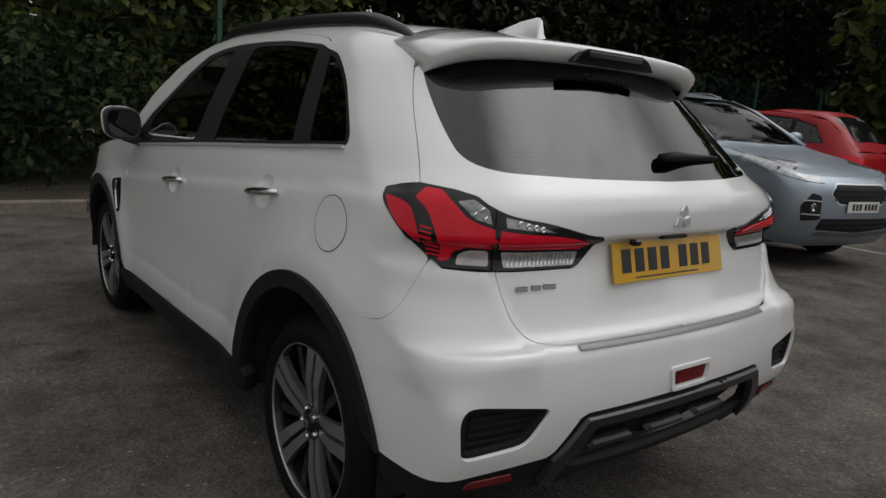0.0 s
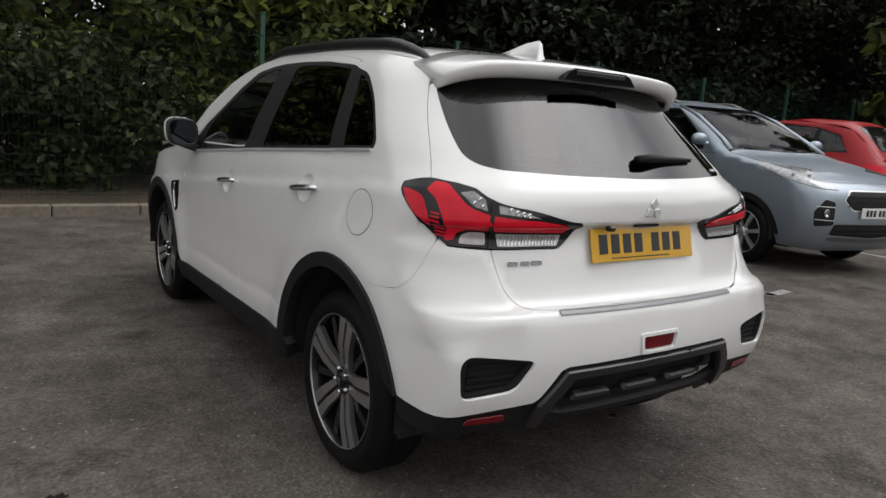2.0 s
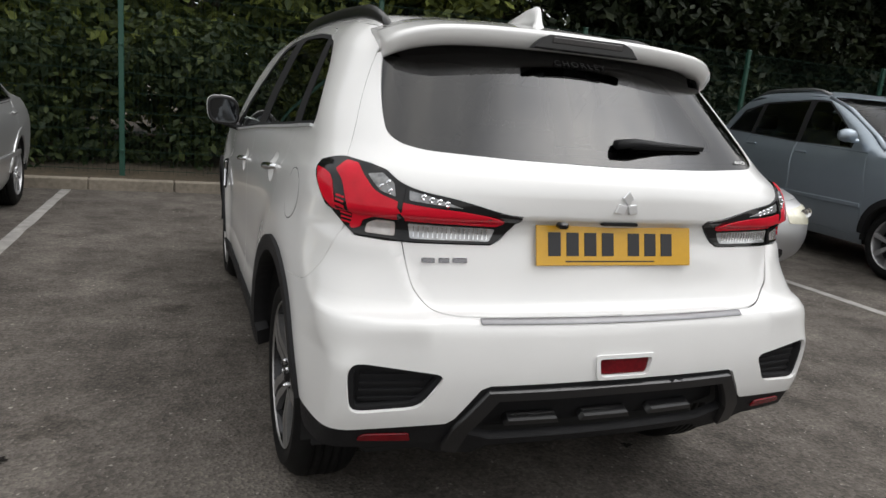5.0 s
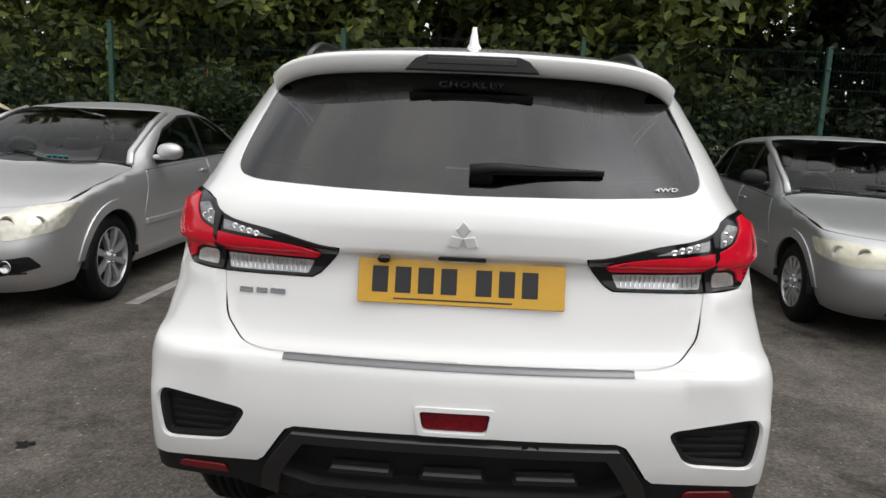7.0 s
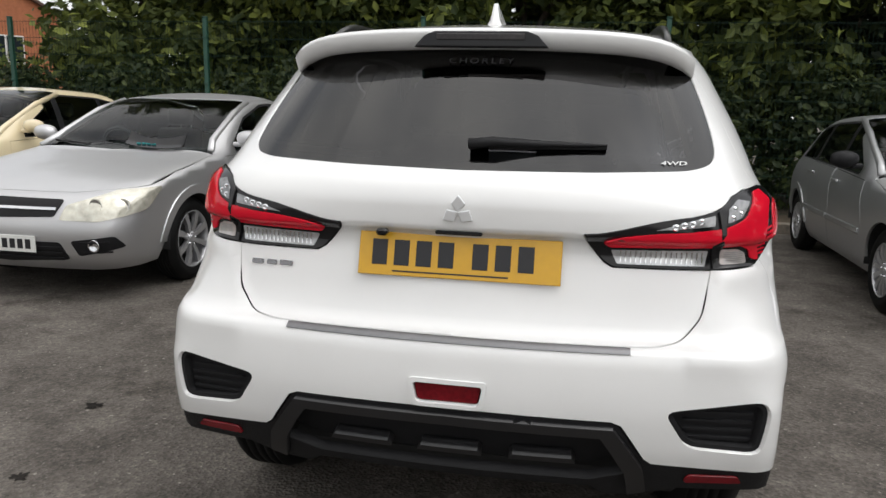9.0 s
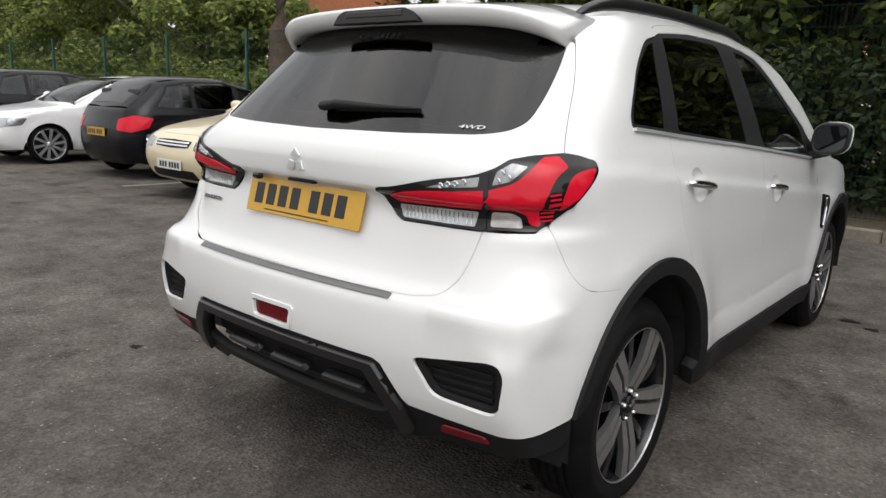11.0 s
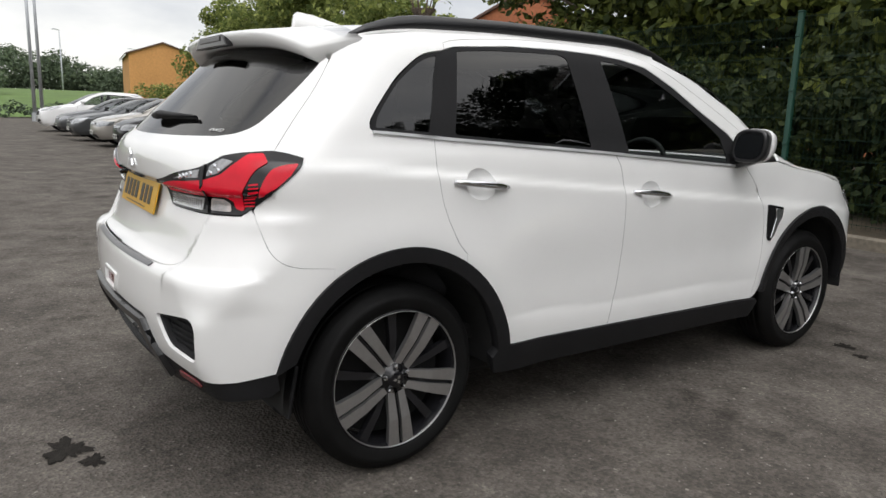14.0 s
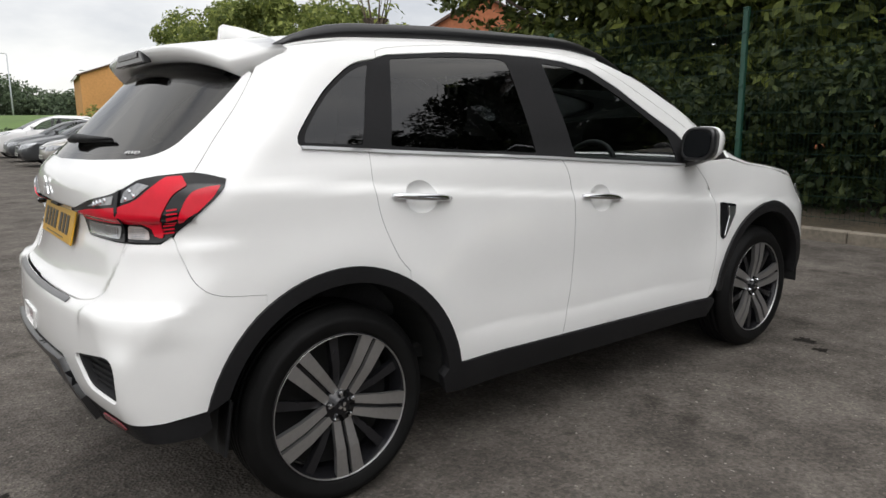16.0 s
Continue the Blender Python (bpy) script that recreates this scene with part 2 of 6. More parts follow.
    def normal(s, p):
        e = 0.003
        x, y, z = p[:, 0], p[:, 1], p[:, 2]
        n = np.stack([s.f(x + e, y, z) - s.f(x - e, y, z), s.f(x, y + e, z) - s.f(x, y - e, z), s.f(x, y, z + e) - s.f(x, y, z - e)], -1)
        return n / np.maximum(np.linalg.norm(n, axis=1, keepdims=True), 1e-9)


def rounded(points, r, steps=4):
    """A closed outline with its corners rounded to about r."""
    out, n = [], len(points)
    for i in range(n):
        a, b, c = (np.array(points[(i + k) % n], float) for k in (-1, 0, 1))
        la, lc = np.linalg.norm(a - b), np.linalg.norm(c - b)
        if r <= 0 or la < 1e-6 or lc < 1e-6:
            out.append(tuple(b))
            continue
        p, q = b + (a - b) * min(r / la, 0.45), b + (c - b) * min(r / lc, 0.45)
        for k in range(steps + 1):
            t = k / steps
            out.append(tuple((1 - t) ** 2 * p + 2 * t * (1 - t) * b + t * t * q))
    return out


def dense(points, step):
    out = []
    for a, b in zip(points, points[1:] + points[:1]):
        n = max(1, int(math.hypot(b[0] - a[0], b[1] - a[1]) / step))
        out += [(a[0] + (b[0] - a[0]) * k / n, a[1] + (b[1] - a[1]) * k / n) for k in range(n)]
    return out


def inset(points, d):
    """A closed outline drawn in by d (out where d is below 0)."""
    n = len(points)
    area = sum(points[i][0] * points[(i + 1) % n][1] - points[(i + 1) % n][0] * points[i][1] for i in range(n))
    sg, out = (1 if area > 0 else -1), []
    for i in range(n):
        a, b, c = (np.array(points[(i + k) % n], float) for k in (-1, 0, 1))
        e1, e2 = b - a, c - b
        n1, n2 = np.array([-e1[1], e1[0]]), np.array([-e2[1], e2[0]])
        n1, n2 = n1 / max(np.linalg.norm(n1), 1e-9), n2 / max(np.linalg.norm(n2), 1e-9)
        v = n1 + n2
        v = v / max(np.linalg.norm(v), 0.3)
        out.append(tuple(b + sg * d * v / max(0.5, float(v @ n1))))
    return out


def within(px, py, poly):
    inside = np.zeros(len(px), bool)
    for (x1, y1), (x2, y2) in zip(poly, poly[1:] + poly[:1]):
        if y1 != y2:
            inside ^= ((y1 > py) != (y2 > py)) & (px < (x2 - x1) * (py - y1) / (y2 - y1) + x1)
    return inside


def mesh_object(name, verts, faces, mat, parent=None, label="", normals=None):
    me = bpy.data.meshes.new(name)
    me.from_pydata([tuple(v) for v in verts], [], [tuple(q) for q in faces])
    me.materials.append(mat)
    me.shade_smooth()
    if normals is not None:
        me.normals_split_custom_set_from_vertices([tuple(v) for v in normals])
    ob = new(name, me)
    ob.parent = parent
    if label:
        tagged(ob, label)
    return ob


def patch(name, shell, outline, mat, parent, holes=(), step=0.03, off=0.0, skirt=0.012, label="", onto="wrap", mirror=False, round_to=0.0):
    """A piece of a shell's skin inside an outline, with turned-in edges. mirror: the piece of the other side too."""
    outer = dense(rounded(outline, round_to) if round_to else list(outline), step)
    cuts = [dense(list(h), step) for h in holes]
    rings = [outer] + cuts
    pts, edges = [], []
    for ring in rings:
        b = len(pts)
        pts += ring
        edges += [(b + i, b + (i + 1) % len(ring)) for i in range(len(ring))]
    a = np.array(outer)
    lo, hi = a.min(0), a.max(0)
    gx, gy = np.meshgrid(np.arange(lo[0] + step / 2, hi[0], step), np.arange(lo[1] + step / 2, hi[1], step))
    gx, gy = gx.ravel(), gy.ravel()
    keep = within(gx, gy, outer)
    for h in cuts:
        keep &= ~within(gx, gy, h)
    gx, gy = gx[keep], gy[keep]
    border = np.array(pts)
    if len(gx):
        near = np.array([np.min((border[:, 0] - x) ** 2 + (border[:, 1] - y) ** 2) for x, y in zip(gx, gy)])
        gx, gy = gx[near > (0.45 * step) ** 2], gy[near > (0.45 * step) ** 2]
    flat = [Vector(p) for p in pts] + [Vector((x, y)) for x, y in zip(gx, gy)]
    v2, _, f2, *_ = geometry.delaunay_2d_cdt(flat, edges, [], 0, 1e-6)
    v2 = np.array([(v.x, v.y) for v in v2])
    tri = np.array([q for q in f2 if len(q) == 3])
    mid = v2[tri].mean(1)
    ok = within(mid[:, 0], mid[:, 1], outer)
    for h in cuts:
        ok &= ~within(mid[:, 0], mid[:, 1], h)
    tri = tri[ok]
    p = shell.wrap(v2[:, 0], v2[:, 1]) if onto == "wrap" else shell.top(v2[:, 0], v2[:, 1])
    nr = shell.normal(p)
    p = p + nr * off
    face_n = np.cross(p[tri[:, 1]] - p[tri[:, 0]], p[tri[:, 2]] - p[tri[:, 0]])
    flip = (face_n * nr[tri[:, 0]]).sum(1) < 0
    tri[flip] = tri[flip][:, ::-1]
    count = {}
    for q in tri:
        for i, j in ((q[0], q[1]), (q[1], q[2]), (q[2], q[0])):
            count[(i, j)] = True
    verts, norms, faces = list(p), list(nr), [tuple(q) for q in tri]
    if skirt:
        for i, j in list(count):
            if (j, i) not in count:
                out = np.cross(p[j] - p[i], nr[i])
                out = out / max(np.linalg.norm(out), 1e-9)
                b = len(verts)
                verts += [p[i], p[j], p[j] - nr[j] * skirt, p[i] - nr[i] * skirt]
                norms += [out * 0.8 + nr[i] * 0.6, out * 0.8 + nr[j] * 0.6, out, out]
                faces.append((b, b + 3, b + 2, b + 1))
    made = [mesh_object(name, verts, faces, mat, parent, label, norms)]
    if mirror:
        flip_x = np.array([-1, 1, 1])
        made.append(mesh_object(name, np.array(verts) * flip_x, [q[::-1] for q in faces], mat, parent, label, np.array(norms) * flip_x))
    return made


def part(name, bm, mat, parent=None, label="", smooth=False):
    me = bpy.data.meshes.new(name)
    bmesh.ops.recalc_face_normals(bm, faces=bm.faces)
    bm.to_mesh(me)
    bm.free()
    me.materials.append(mat)
    if smooth:
        me.shade_smooth()
    ob = new(name, me)
    ob.parent = parent
    if label:
        tagged(ob, label)
    return ob


def box_bm(size, at=(0, 0, 0), bevel=0.0, turn=None, bm=None):
    """A block with chamfered edges, centred at a place; added to bm if given."""
    b = bm if bm is not None else bmesh.new()
    m = Matrix.Translation(at) @ (turn if turn else Matrix())
    h = [q / 2 for q in size]
    c = min(bevel, min(h) * 0.6)
    if c <= 0:
        v = {s: b.verts.new(m @ Vector((s[0] * h[0], s[1] * h[1], s[2] * h[2]))) for s in itertools.product((-1, 1), repeat=3)}
        for q in (((-1, -1, -1), (-1, -1, 1), (-1, 1, 1), (-1, 1, -1)), ((1, -1, -1), (1, 1, -1), (1, 1, 1), (1, -1, 1)), ((-1, -1, -1), (1, -1, -1), (1, -1, 1), (-1, -1, 1)),
                  ((-1, 1, -1), (-1, 1, 1), (1, 1, 1), (1, 1, -1)), ((-1, -1, -1), (-1, 1, -1), (1, 1, -1), (1, -1, -1)), ((-1, -1, 1), (1, -1, 1), (1, 1, 1), (-1, 1, 1))):
            b.faces.new([v[k] for k in q])
        return b
    # each corner has three places, one on each of its faces
    v = {}
    for s in itertools.product((-1, 1), repeat=3):
        for k in range(3):
            v[s, k] = b.verts.new(m @ Vector([s[i] * (h[i] - (0 if i == k else c)) for i in range(3)]))
    for k in range(3):
        i, j = (k + 1) % 3, (k + 2) % 3

        def corner(sk, si, sj):
            s = [0, 0, 0]
            s[k], s[i], s[j] = sk, si, sj
            return tuple(s)
        for sk in (-1, 1):
            b.faces.new([v[corner(sk, *q), k] for q in ((-1, -1), (1, -1), (1, 1), (-1, 1))][::sk])
            for si in (-1, 1):
                q0, q1 = corner(sk, si, -1), corner(sk, si, 1)
                b.faces.new((v[q0, k], v[q1, k], v[q1, i], v[q0, i]))
    for s in itertools.product((-1, 1), repeat=3):
        b.faces.new((v[s, 0], v[s, 1], v[s, 2]))
    return b


def slab_bm(points, depth, axis="y", bevel=0.0):
    """A flat plate of an outline, extruded: points (a, b) in the plane across the axis, from 0 to depth along it."""
    b = bmesh.new()
    put = {"y": lambda a, c, d: (a, d, c), "x": lambda a, c, d: (d, a, c), "z": lambda a, c, d: (a, c, d)}[axis]
    lower = [b.verts.new(put(p[0], p[1], 0)) for p in points]
    upper = [b.verts.new(put(p[0], p[1], depth)) for p in points]
    b.faces.new(lower)
    b.faces.new(upper[::-1])
    n = len(points)
    for i in range(n):
        b.faces.new((lower[i], lower[(i + 1) % n], upper[(i + 1) % n], upper[i]))
    if bevel:
        bmesh.ops.recalc_face_normals(b, faces=b.faces)
        bmesh.ops.bevel(b, geom=b.edges[:], offset=bevel, segments=2, affect="EDGES", profile=0.6)
    return b


def lathe_bm(profile, axis="x", n=48, bm=None, at=(0, 0, 0)):
    """A turned piece: profile of (along the axis, radius)."""
    b = bm or bmesh.new()
    rings = []
    for s, r in profile:
        ring = []
        for k in range(n):
            a = 2 * math.pi * k / n
            c, d = r * math.cos(a), r * math.sin(a)
            co = (s, c, d) if axis == "x" else (c, d, s) if axis == "z" else (c, s, d)
            ring.append(b.verts.new(Vector(co) + Vector(at)))
        rings.append(ring)
    for q, w in zip(rings, rings[1:]):
        for k in range(n):
            b.faces.new((q[k], q[(k + 1) % n], w[(k + 1) % n], w[k]))
    return b


def tube_bm(path, radius, n=8, bm=None, squash=1.0):
    """A rod along a path of places; radius: one number or one for each place."""
    b = bm or bmesh.new()
    path = [Vector(p) for p in path]
    radii = radius if isinstance(radius, (list, tuple)) else [radius] * len(path)
    rings = []
    for i, p in enumerate(path):
        d = (path[min(i + 1, len(path) - 1)] - path[max(i - 1, 0)]).normalized()
        side = d.cross(Vector((0, 0, 1)))
        side = side.normalized() if side.length > 1e-4 else Vector((1, 0, 0))
        up = side.cross(d)
        rings.append([b.verts.new(p + (side * math.cos(2 * math.pi * k / n) + up * math.sin(2 * math.pi * k / n) * squash) * radii[i]) for k in range(n)])
    for q, w in zip(rings, rings[1:]):
        for k in range(n):
            b.faces.new((q[k], q[(k + 1) % n], w[(k + 1) % n], w[k]))
    b.faces.new(rings[0][::-1])
    b.faces.new(rings[-1])
    return b


def root(name, place, heading=0.0, label="", category="", group="", kind=""):
    ob = new(name)
    ob.empty_display_size = 0.1
    ob.matrix_world = pose(*place, 0, 0, heading)
    return tagged(ob, label, category, group, kind)


# ---- wheels ----
def arc(cy, cz, r, a0, a1, n=20):
    """Places (y, z) on a circle, by degrees from +y towards +z."""
    return [(cy + r * math.cos(radians(a0 + (a1 - a0) * k / n)), cz + r * math.sin(radians(a0 + (a1 - a0) * k / n))) for k in range(n + 1)]


def wheel(parent, x, y, z, r_tyre, r_rim, width, out, style="twin", spokes=5, phase=0.0):
    """A road wheel with its outer face at x; out: +1 or -1, the way the face looks."""
    w = width
    face = x
    inner = -out
    prof = [(face + inner * w, r_rim * 0.97), (face + inner * w * 0.97, r_rim + 0.05), (face + inner * w * 0.86, r_tyre - 0.012), (face + inner * w * 0.72, r_tyre)]
    for k in range(4):
        c = 0.64 - 0.13 * k
        prof += [(face + inner * w * (c + 0.045), r_tyre), (face + inner * w * (c + 0.035), r_tyre - 0.008), (face + inner * w * (c + 0.015), r_tyre - 0.008), (face + inner * w * (c + 0.005), r_tyre)]
    prof += [(face + inner * w * 0.16, r_tyre - 0.003), (face + inner * w * 0.08, r_tyre - 0.016), (face + inner * w * 0.02, r_tyre - 0.035),
             (face - inner * 0.006, (r_tyre + r_rim) / 2 + 0.004), (face - inner * 0.004, (r_tyre + r_rim) / 2 - 0.008), (face - inner * 0.001, r_rim + 0.012), (face + inner * 0.006, r_rim + 0.002), (face + inner * 0.02, r_rim)]
    b = lathe_bm([(s - x, r) for s, r in prof], "x", 72)
    bmesh.ops.translate(b, verts=b.verts, vec=(x, y, z))
    barrel = lathe_bm([(inner * w * 0.9, r_rim * 0.96), (inner * 0.05, r_rim * 0.94), (inner * 0.012, r_rim * 0.965), (inner * 0.004, r_rim * 0.985), (0.0, r_rim), (inner * 0.004, r_rim + 0.004)], "x", 72)
    bmesh.ops.translate(barrel, verts=barrel.verts, vec=(x, y, z))
    hubbm = lathe_bm([(inner * 0.12, r_rim * 0.93), (inner * 0.10, r_rim * 0.9), (inner * 0.095, 0.02), (inner * 0.095, 0.001)], "x", 48)
    bmesh.ops.translate(hubbm, verts=hubbm.verts, vec=(x, y, z))
    top = part("wheel", hubbm, M_DARK, parent)
    part("tyre", b, M_TYRE, top, "black rubber tyre", True)
    part("rim", barrel, M_RIMDARK if style == "twin" else M_ALLOY, top, "", True)
    if style == "twin":
        edge_b = lathe_bm([(inner * 0.006, r_rim * 0.980), (inner * 0.001, r_rim * 0.984), (-inner * 0.0005, r_rim * 0.990), (inner * 0.001, r_rim * 0.998), (inner * 0.012, r_rim * 1.0)], "x", 72)
        bmesh.ops.translate(edge_b, verts=edge_b.verts, vec=(x, y, z))
        part("rim_edge", edge_b, M_RIM, top, "thin machined rim edge", True)
    rm = M_RIM if style == "twin" else M_ALLOY

    def bar(a, offset, w0, w1, r0, r1, x0, x1, thick, mat, name):
        """One bar of a spoke, from radius r0 to r1, its face from x0 (inner end) to x1."""
        bb = bmesh.new()
        ca, sa = math.cos(a), math.sin(a)
        vs = []
        for r, ww, xx in ((r0, w0, x0), ((r0 + r1) / 2, (w0 + w1) / 2, (x0 * 0.45 + x1 * 0.55) + out * 0.008), (r1, w1, x1)):
            for dw, dd in ((-ww, 0), (ww, 0), (ww * 0.9, -thick), (-ww * 0.9, -thick)):
                t = offset + dw
                vs.append(bb.verts.new((x + xx + out * dd, y + r * ca - t * sa, z + r * sa + t * ca)))
        for k in (0, 4):
            for i in range(4):
                bb.faces.new((vs[k + i], vs[k + (i + 1) % 4], vs[k + 4 + (i + 1) % 4], vs[k + 4 + i]))
        bb.faces.new(vs[0:4])
        bb.faces.new(vs[8:12])
        return part(name, bb, mat, top)

    for k in range(spokes):
        a = 2 * math.pi * k / spokes + phase
        if style == "twin":
            for sg in (-1, 1):
                bar(a + sg * 0.05, sg * 0.018, 0.013, 0.0225, 0.05, r_rim * 0.985, inner * 0.022, inner * 0.004, 0.022, rm, "spoke")
            bar(a, 0, 0.007, 0.012, 0.055, r_rim * 0.97, inner * 0.036, inner * 0.022, 0.02, M_RIMDARK, "spoke_web")
            bar(a + math.pi / spokes, 0, 0.010, 0.017, 0.05, r_rim * 0.97, inner * 0.040, inner * 0.022, 0.03, M_RIMDARK, "spoke_rib")
        else:
            bar(a, 0, 0.015, 0.024, 0.045, r_rim * 0.985, inner * 0.02, inner * 0.008, 0.03, rm, "spoke")
    capb = lathe_bm([(inner * 0.04, 0.062), (inner * 0.022, 0.058), (inner * 0.018, 0.034), (inner * 0.010, 0.031), (inner * 0.007, 0.024), (inner * 0.006, 0.001)], "x", 28)
    bmesh.ops.translate(capb, verts=capb.verts, vec=(x, y, z))
    part("hub_cap", capb, M_GLOSSBLACK if style == "twin" else rm, top, "", True)
    if style == "twin":
        for k in range(3):
            a = 2 * math.pi * k / 3 + phase
            c, d = math.cos(a), math.sin(a)
            eb = slab_bm([(y + r * c - q * d, z + r * d + q * c) for r, q in ((0.001, 0), (0.010, 0.006), (0.019, 0), (0.010, -0.006))], 0.002, "x")
            bmesh.ops.translate(eb, verts=eb.verts, vec=(x + inner * 0.006 - (0.0 if out > 0 else 0.002), 0, 0))
            part("cap_mark", eb, M_CHROME, top)
    for k in range(5):
        a = 2 * math.pi * k / 5 + phase + math.pi / 5
        nb = lathe_bm([(inner * 0.03, 0.009), (inner * 0.012, 0.009), (inner * 0.006, 0.006), (inner * 0.005, 0.0005)], "x", 6)
        bmesh.ops.translate(nb, verts=nb.verts, vec=(x, y + 0.046 * math.cos(a), z + 0.046 * math.sin(a)))
        part("wheel_nut", nb, M_CHROME, top)
    return top


def well(parent, x, y, z, r, depth, out):
    """The dark liner inside a wheel arch."""
    b = bmesh.new()
    n = 24
    rows = []
    for xx in (x, x - out * depth):
        rows.append([b.verts.new((xx, y + r * math.cos(math.pi * (k / n * 1.04 - 0.02)), z + r * math.sin(math.pi * (k / n * 1.04 - 0.02)))) for k in range(n + 1)])
    for k in range(n):
        b.faces.new((rows[0][k], rows[0][k + 1], rows[1][k + 1], rows[1][k]))
    b.faces.new(rows[1])
    return part("arch_liner", b, M_DARK, parent)


def seat(parent, x, y, z, w=0.5, back=0.62, heading=1, wide=False):
    """A car seat: cushion, backrest and headrest, facing +y."""
    base = part("seat", box_bm((w, 0.5, 0.16), (x, y, z), 0.05), M_FABRIC, parent, "", True)
    part("backrest", box_bm((w, 0.13, back), (x, y - 0.27 * heading, z + back / 2), 0.05, Matrix.Rotation(radians(14), 4, "X")), M_FABRIC, base, "", True)
    for hx in ((-w / 3, w / 3) if wide else (0,)):
        part("headrest", box_bm((0.26, 0.09, 0.17), (x + hx, y - 0.36 * heading, z + back + 0.11), 0.035), M_FABRIC, base, "", True)
        part("headrest_post", tube_bm([(x + hx, y - 0.35 * heading, z + back - 0.06), (x + hx, y - 0.36 * heading, z + back + 0.06)], 0.007), M_CHROME, base)


def steering_wheel(parent, x, y, z):
    ring = [(x + 0.18 * math.cos(a), y + 0.06 * math.sin(a), z + 0.17 * math.sin(a)) for a in np.linspace(0, 2 * math.pi, 25)]
    s = part("steering_wheel", tube_bm(ring, 0.014), M_DASH, parent, "dark round steering wheel", True)
    part("steering_boss", box_bm((0.16, 0.05, 0.10), (x, y + 0.01, z - 0.01), 0.02), M_DASH, s)
    part("steering_spoke", box_bm((0.33, 0.02, 0.03), (x, y, z), 0.006), M_SILVER, s)


# ---- the white crossover ----
SUV = root("white_crossover", (-0.003, 0, 0), 0, "clean white crossover with black arches and red tail lamps", "car")
RA, FA, HUBZ = 0.79, 3.46, 0.345


def step_up(d, w):
    return 1 / (1 + np.exp(np.clip(-d / w, -40, 40)))


def tail_relief(x, z):
    """The shoulders below the lamps, standing proud of the tailgate."""
    seam = 0.560 + 0.066 * np.clip((z - 0.77) / 0.17, 0, 1) + 0.012 * np.clip((z - 0.77) / 0.04, 0, 1)
    shoulder = step_up(x - seam - 0.008, 0.006) * step_up(z - 0.735, 0.022) * step_up(0.944 - z, 0.004)
    return 0.016 * shoulder


def corner_cut(x, y, z):
    """The slanting face between the intake and the wheel arch."""
    return 0.94 * (x - 0.802) - 0.34 * (y - 0.086) - 0.10 * np.clip((z - 0.655) / 0.16, 0, 1) ** 1.4


def flank(y, z):
    """Relief of the flank: a scoop along the doors, swollen arches, a shoulder line rising to the rear."""
    g = lambda d, w: np.exp(-(d / w) ** 2)
    mid = 1 / (1 + np.exp(-(y - 1.25) / 0.09)) / (1 + np.exp((y - 2.95) / 0.09))
    crest = 0.520 - 0.020 * (y - 1.3)
    scoop = -0.009 * mid * g(z - 0.64, 0.13) + 0.016 * mid * (1 - np.exp(-np.maximum(crest - z, 0) / 0.06))
    d1 = np.hypot(y - RA, z - HUBZ)
    d2 = np.hypot(y - FA, z - HUBZ)
    swell = 0.020 * g(d1 - 0.50, 0.12) + 0.020 * g(d2 - 0.50, 0.12)
    line = 1.119 - 0.0975 * (y - 0.55)
    crease = 0.014 / (1 + np.exp(np.clip((z - line) / 0.006, -40, 40))) - 0.007
    rear = 1 / (1 + np.exp((y - 0.42) / 0.07))
    swell = swell - 0.004 * rear * g(z - 0.76, 0.08)
    return scoop + swell * (z > 0) + crease * g(z - line, 0.11)


REAR = curve((0.15, 0.24), (0.30, 0.12), (0.42, 0.045), (0.52, 0.008), (0.62, -0.004), (0.72, 0.004), (0.758, 0.018), (0.772, 0.055), (0.80, 0.082), (0.90, 0.112),
             (0.985, 0.132), (1.015, 0.128), (1.03, 0.098), (1.10, 0.094), (1.15, 0.112), (1.19, 0.156), (1.26, 0.229), (1.36, 0.334), (1.47, 0.448), (1.56, 0.552), (1.75, 0.86))
FRONT = curve((0.15, 4.05), (0.30, 4.28), (0.5, 4.36), (0.75, 4.34), (0.90, 4.20), (0.972, 4.02), (1.02, 3.75), (1.06, 3.45), (1.095, 3.34), (1.25, 3.11), (1.45, 2.82), (1.56, 2.52), (1.63, 2.23), (1.75, 1.6))
WIDTH = curve((0.15, 0.76), (0.28, 0.825), (0.40, 0.852), (0.60, 0.868), (0.80, 0.863), (0.95, 0.853), (1.06, 0.841), (1.13, 0.825), (1.19, 0.800), (1.26, 0.776), (1.40, 0.718), (1.52, 0.660), (1.60, 0.60), (1.72, 0.46))
TAPER = curve((-0.2, 0.955), (0.2, 0.968), (0.8, 0.995), (1.4, 1.0), (2.7, 1.0), (3.3, 0.985), (3.9, 0.955), (4.4, 0.92))
ROOF = curve((0.2, 1.55), (0.45, 1.570), (0.7, 1.594), (1.1, 1.632), (1.6, 1.654), (2.0, 1.651), (2.4, 1.620), (2.9, 1.55), (3.5, 1.45), (4.4, 1.3))
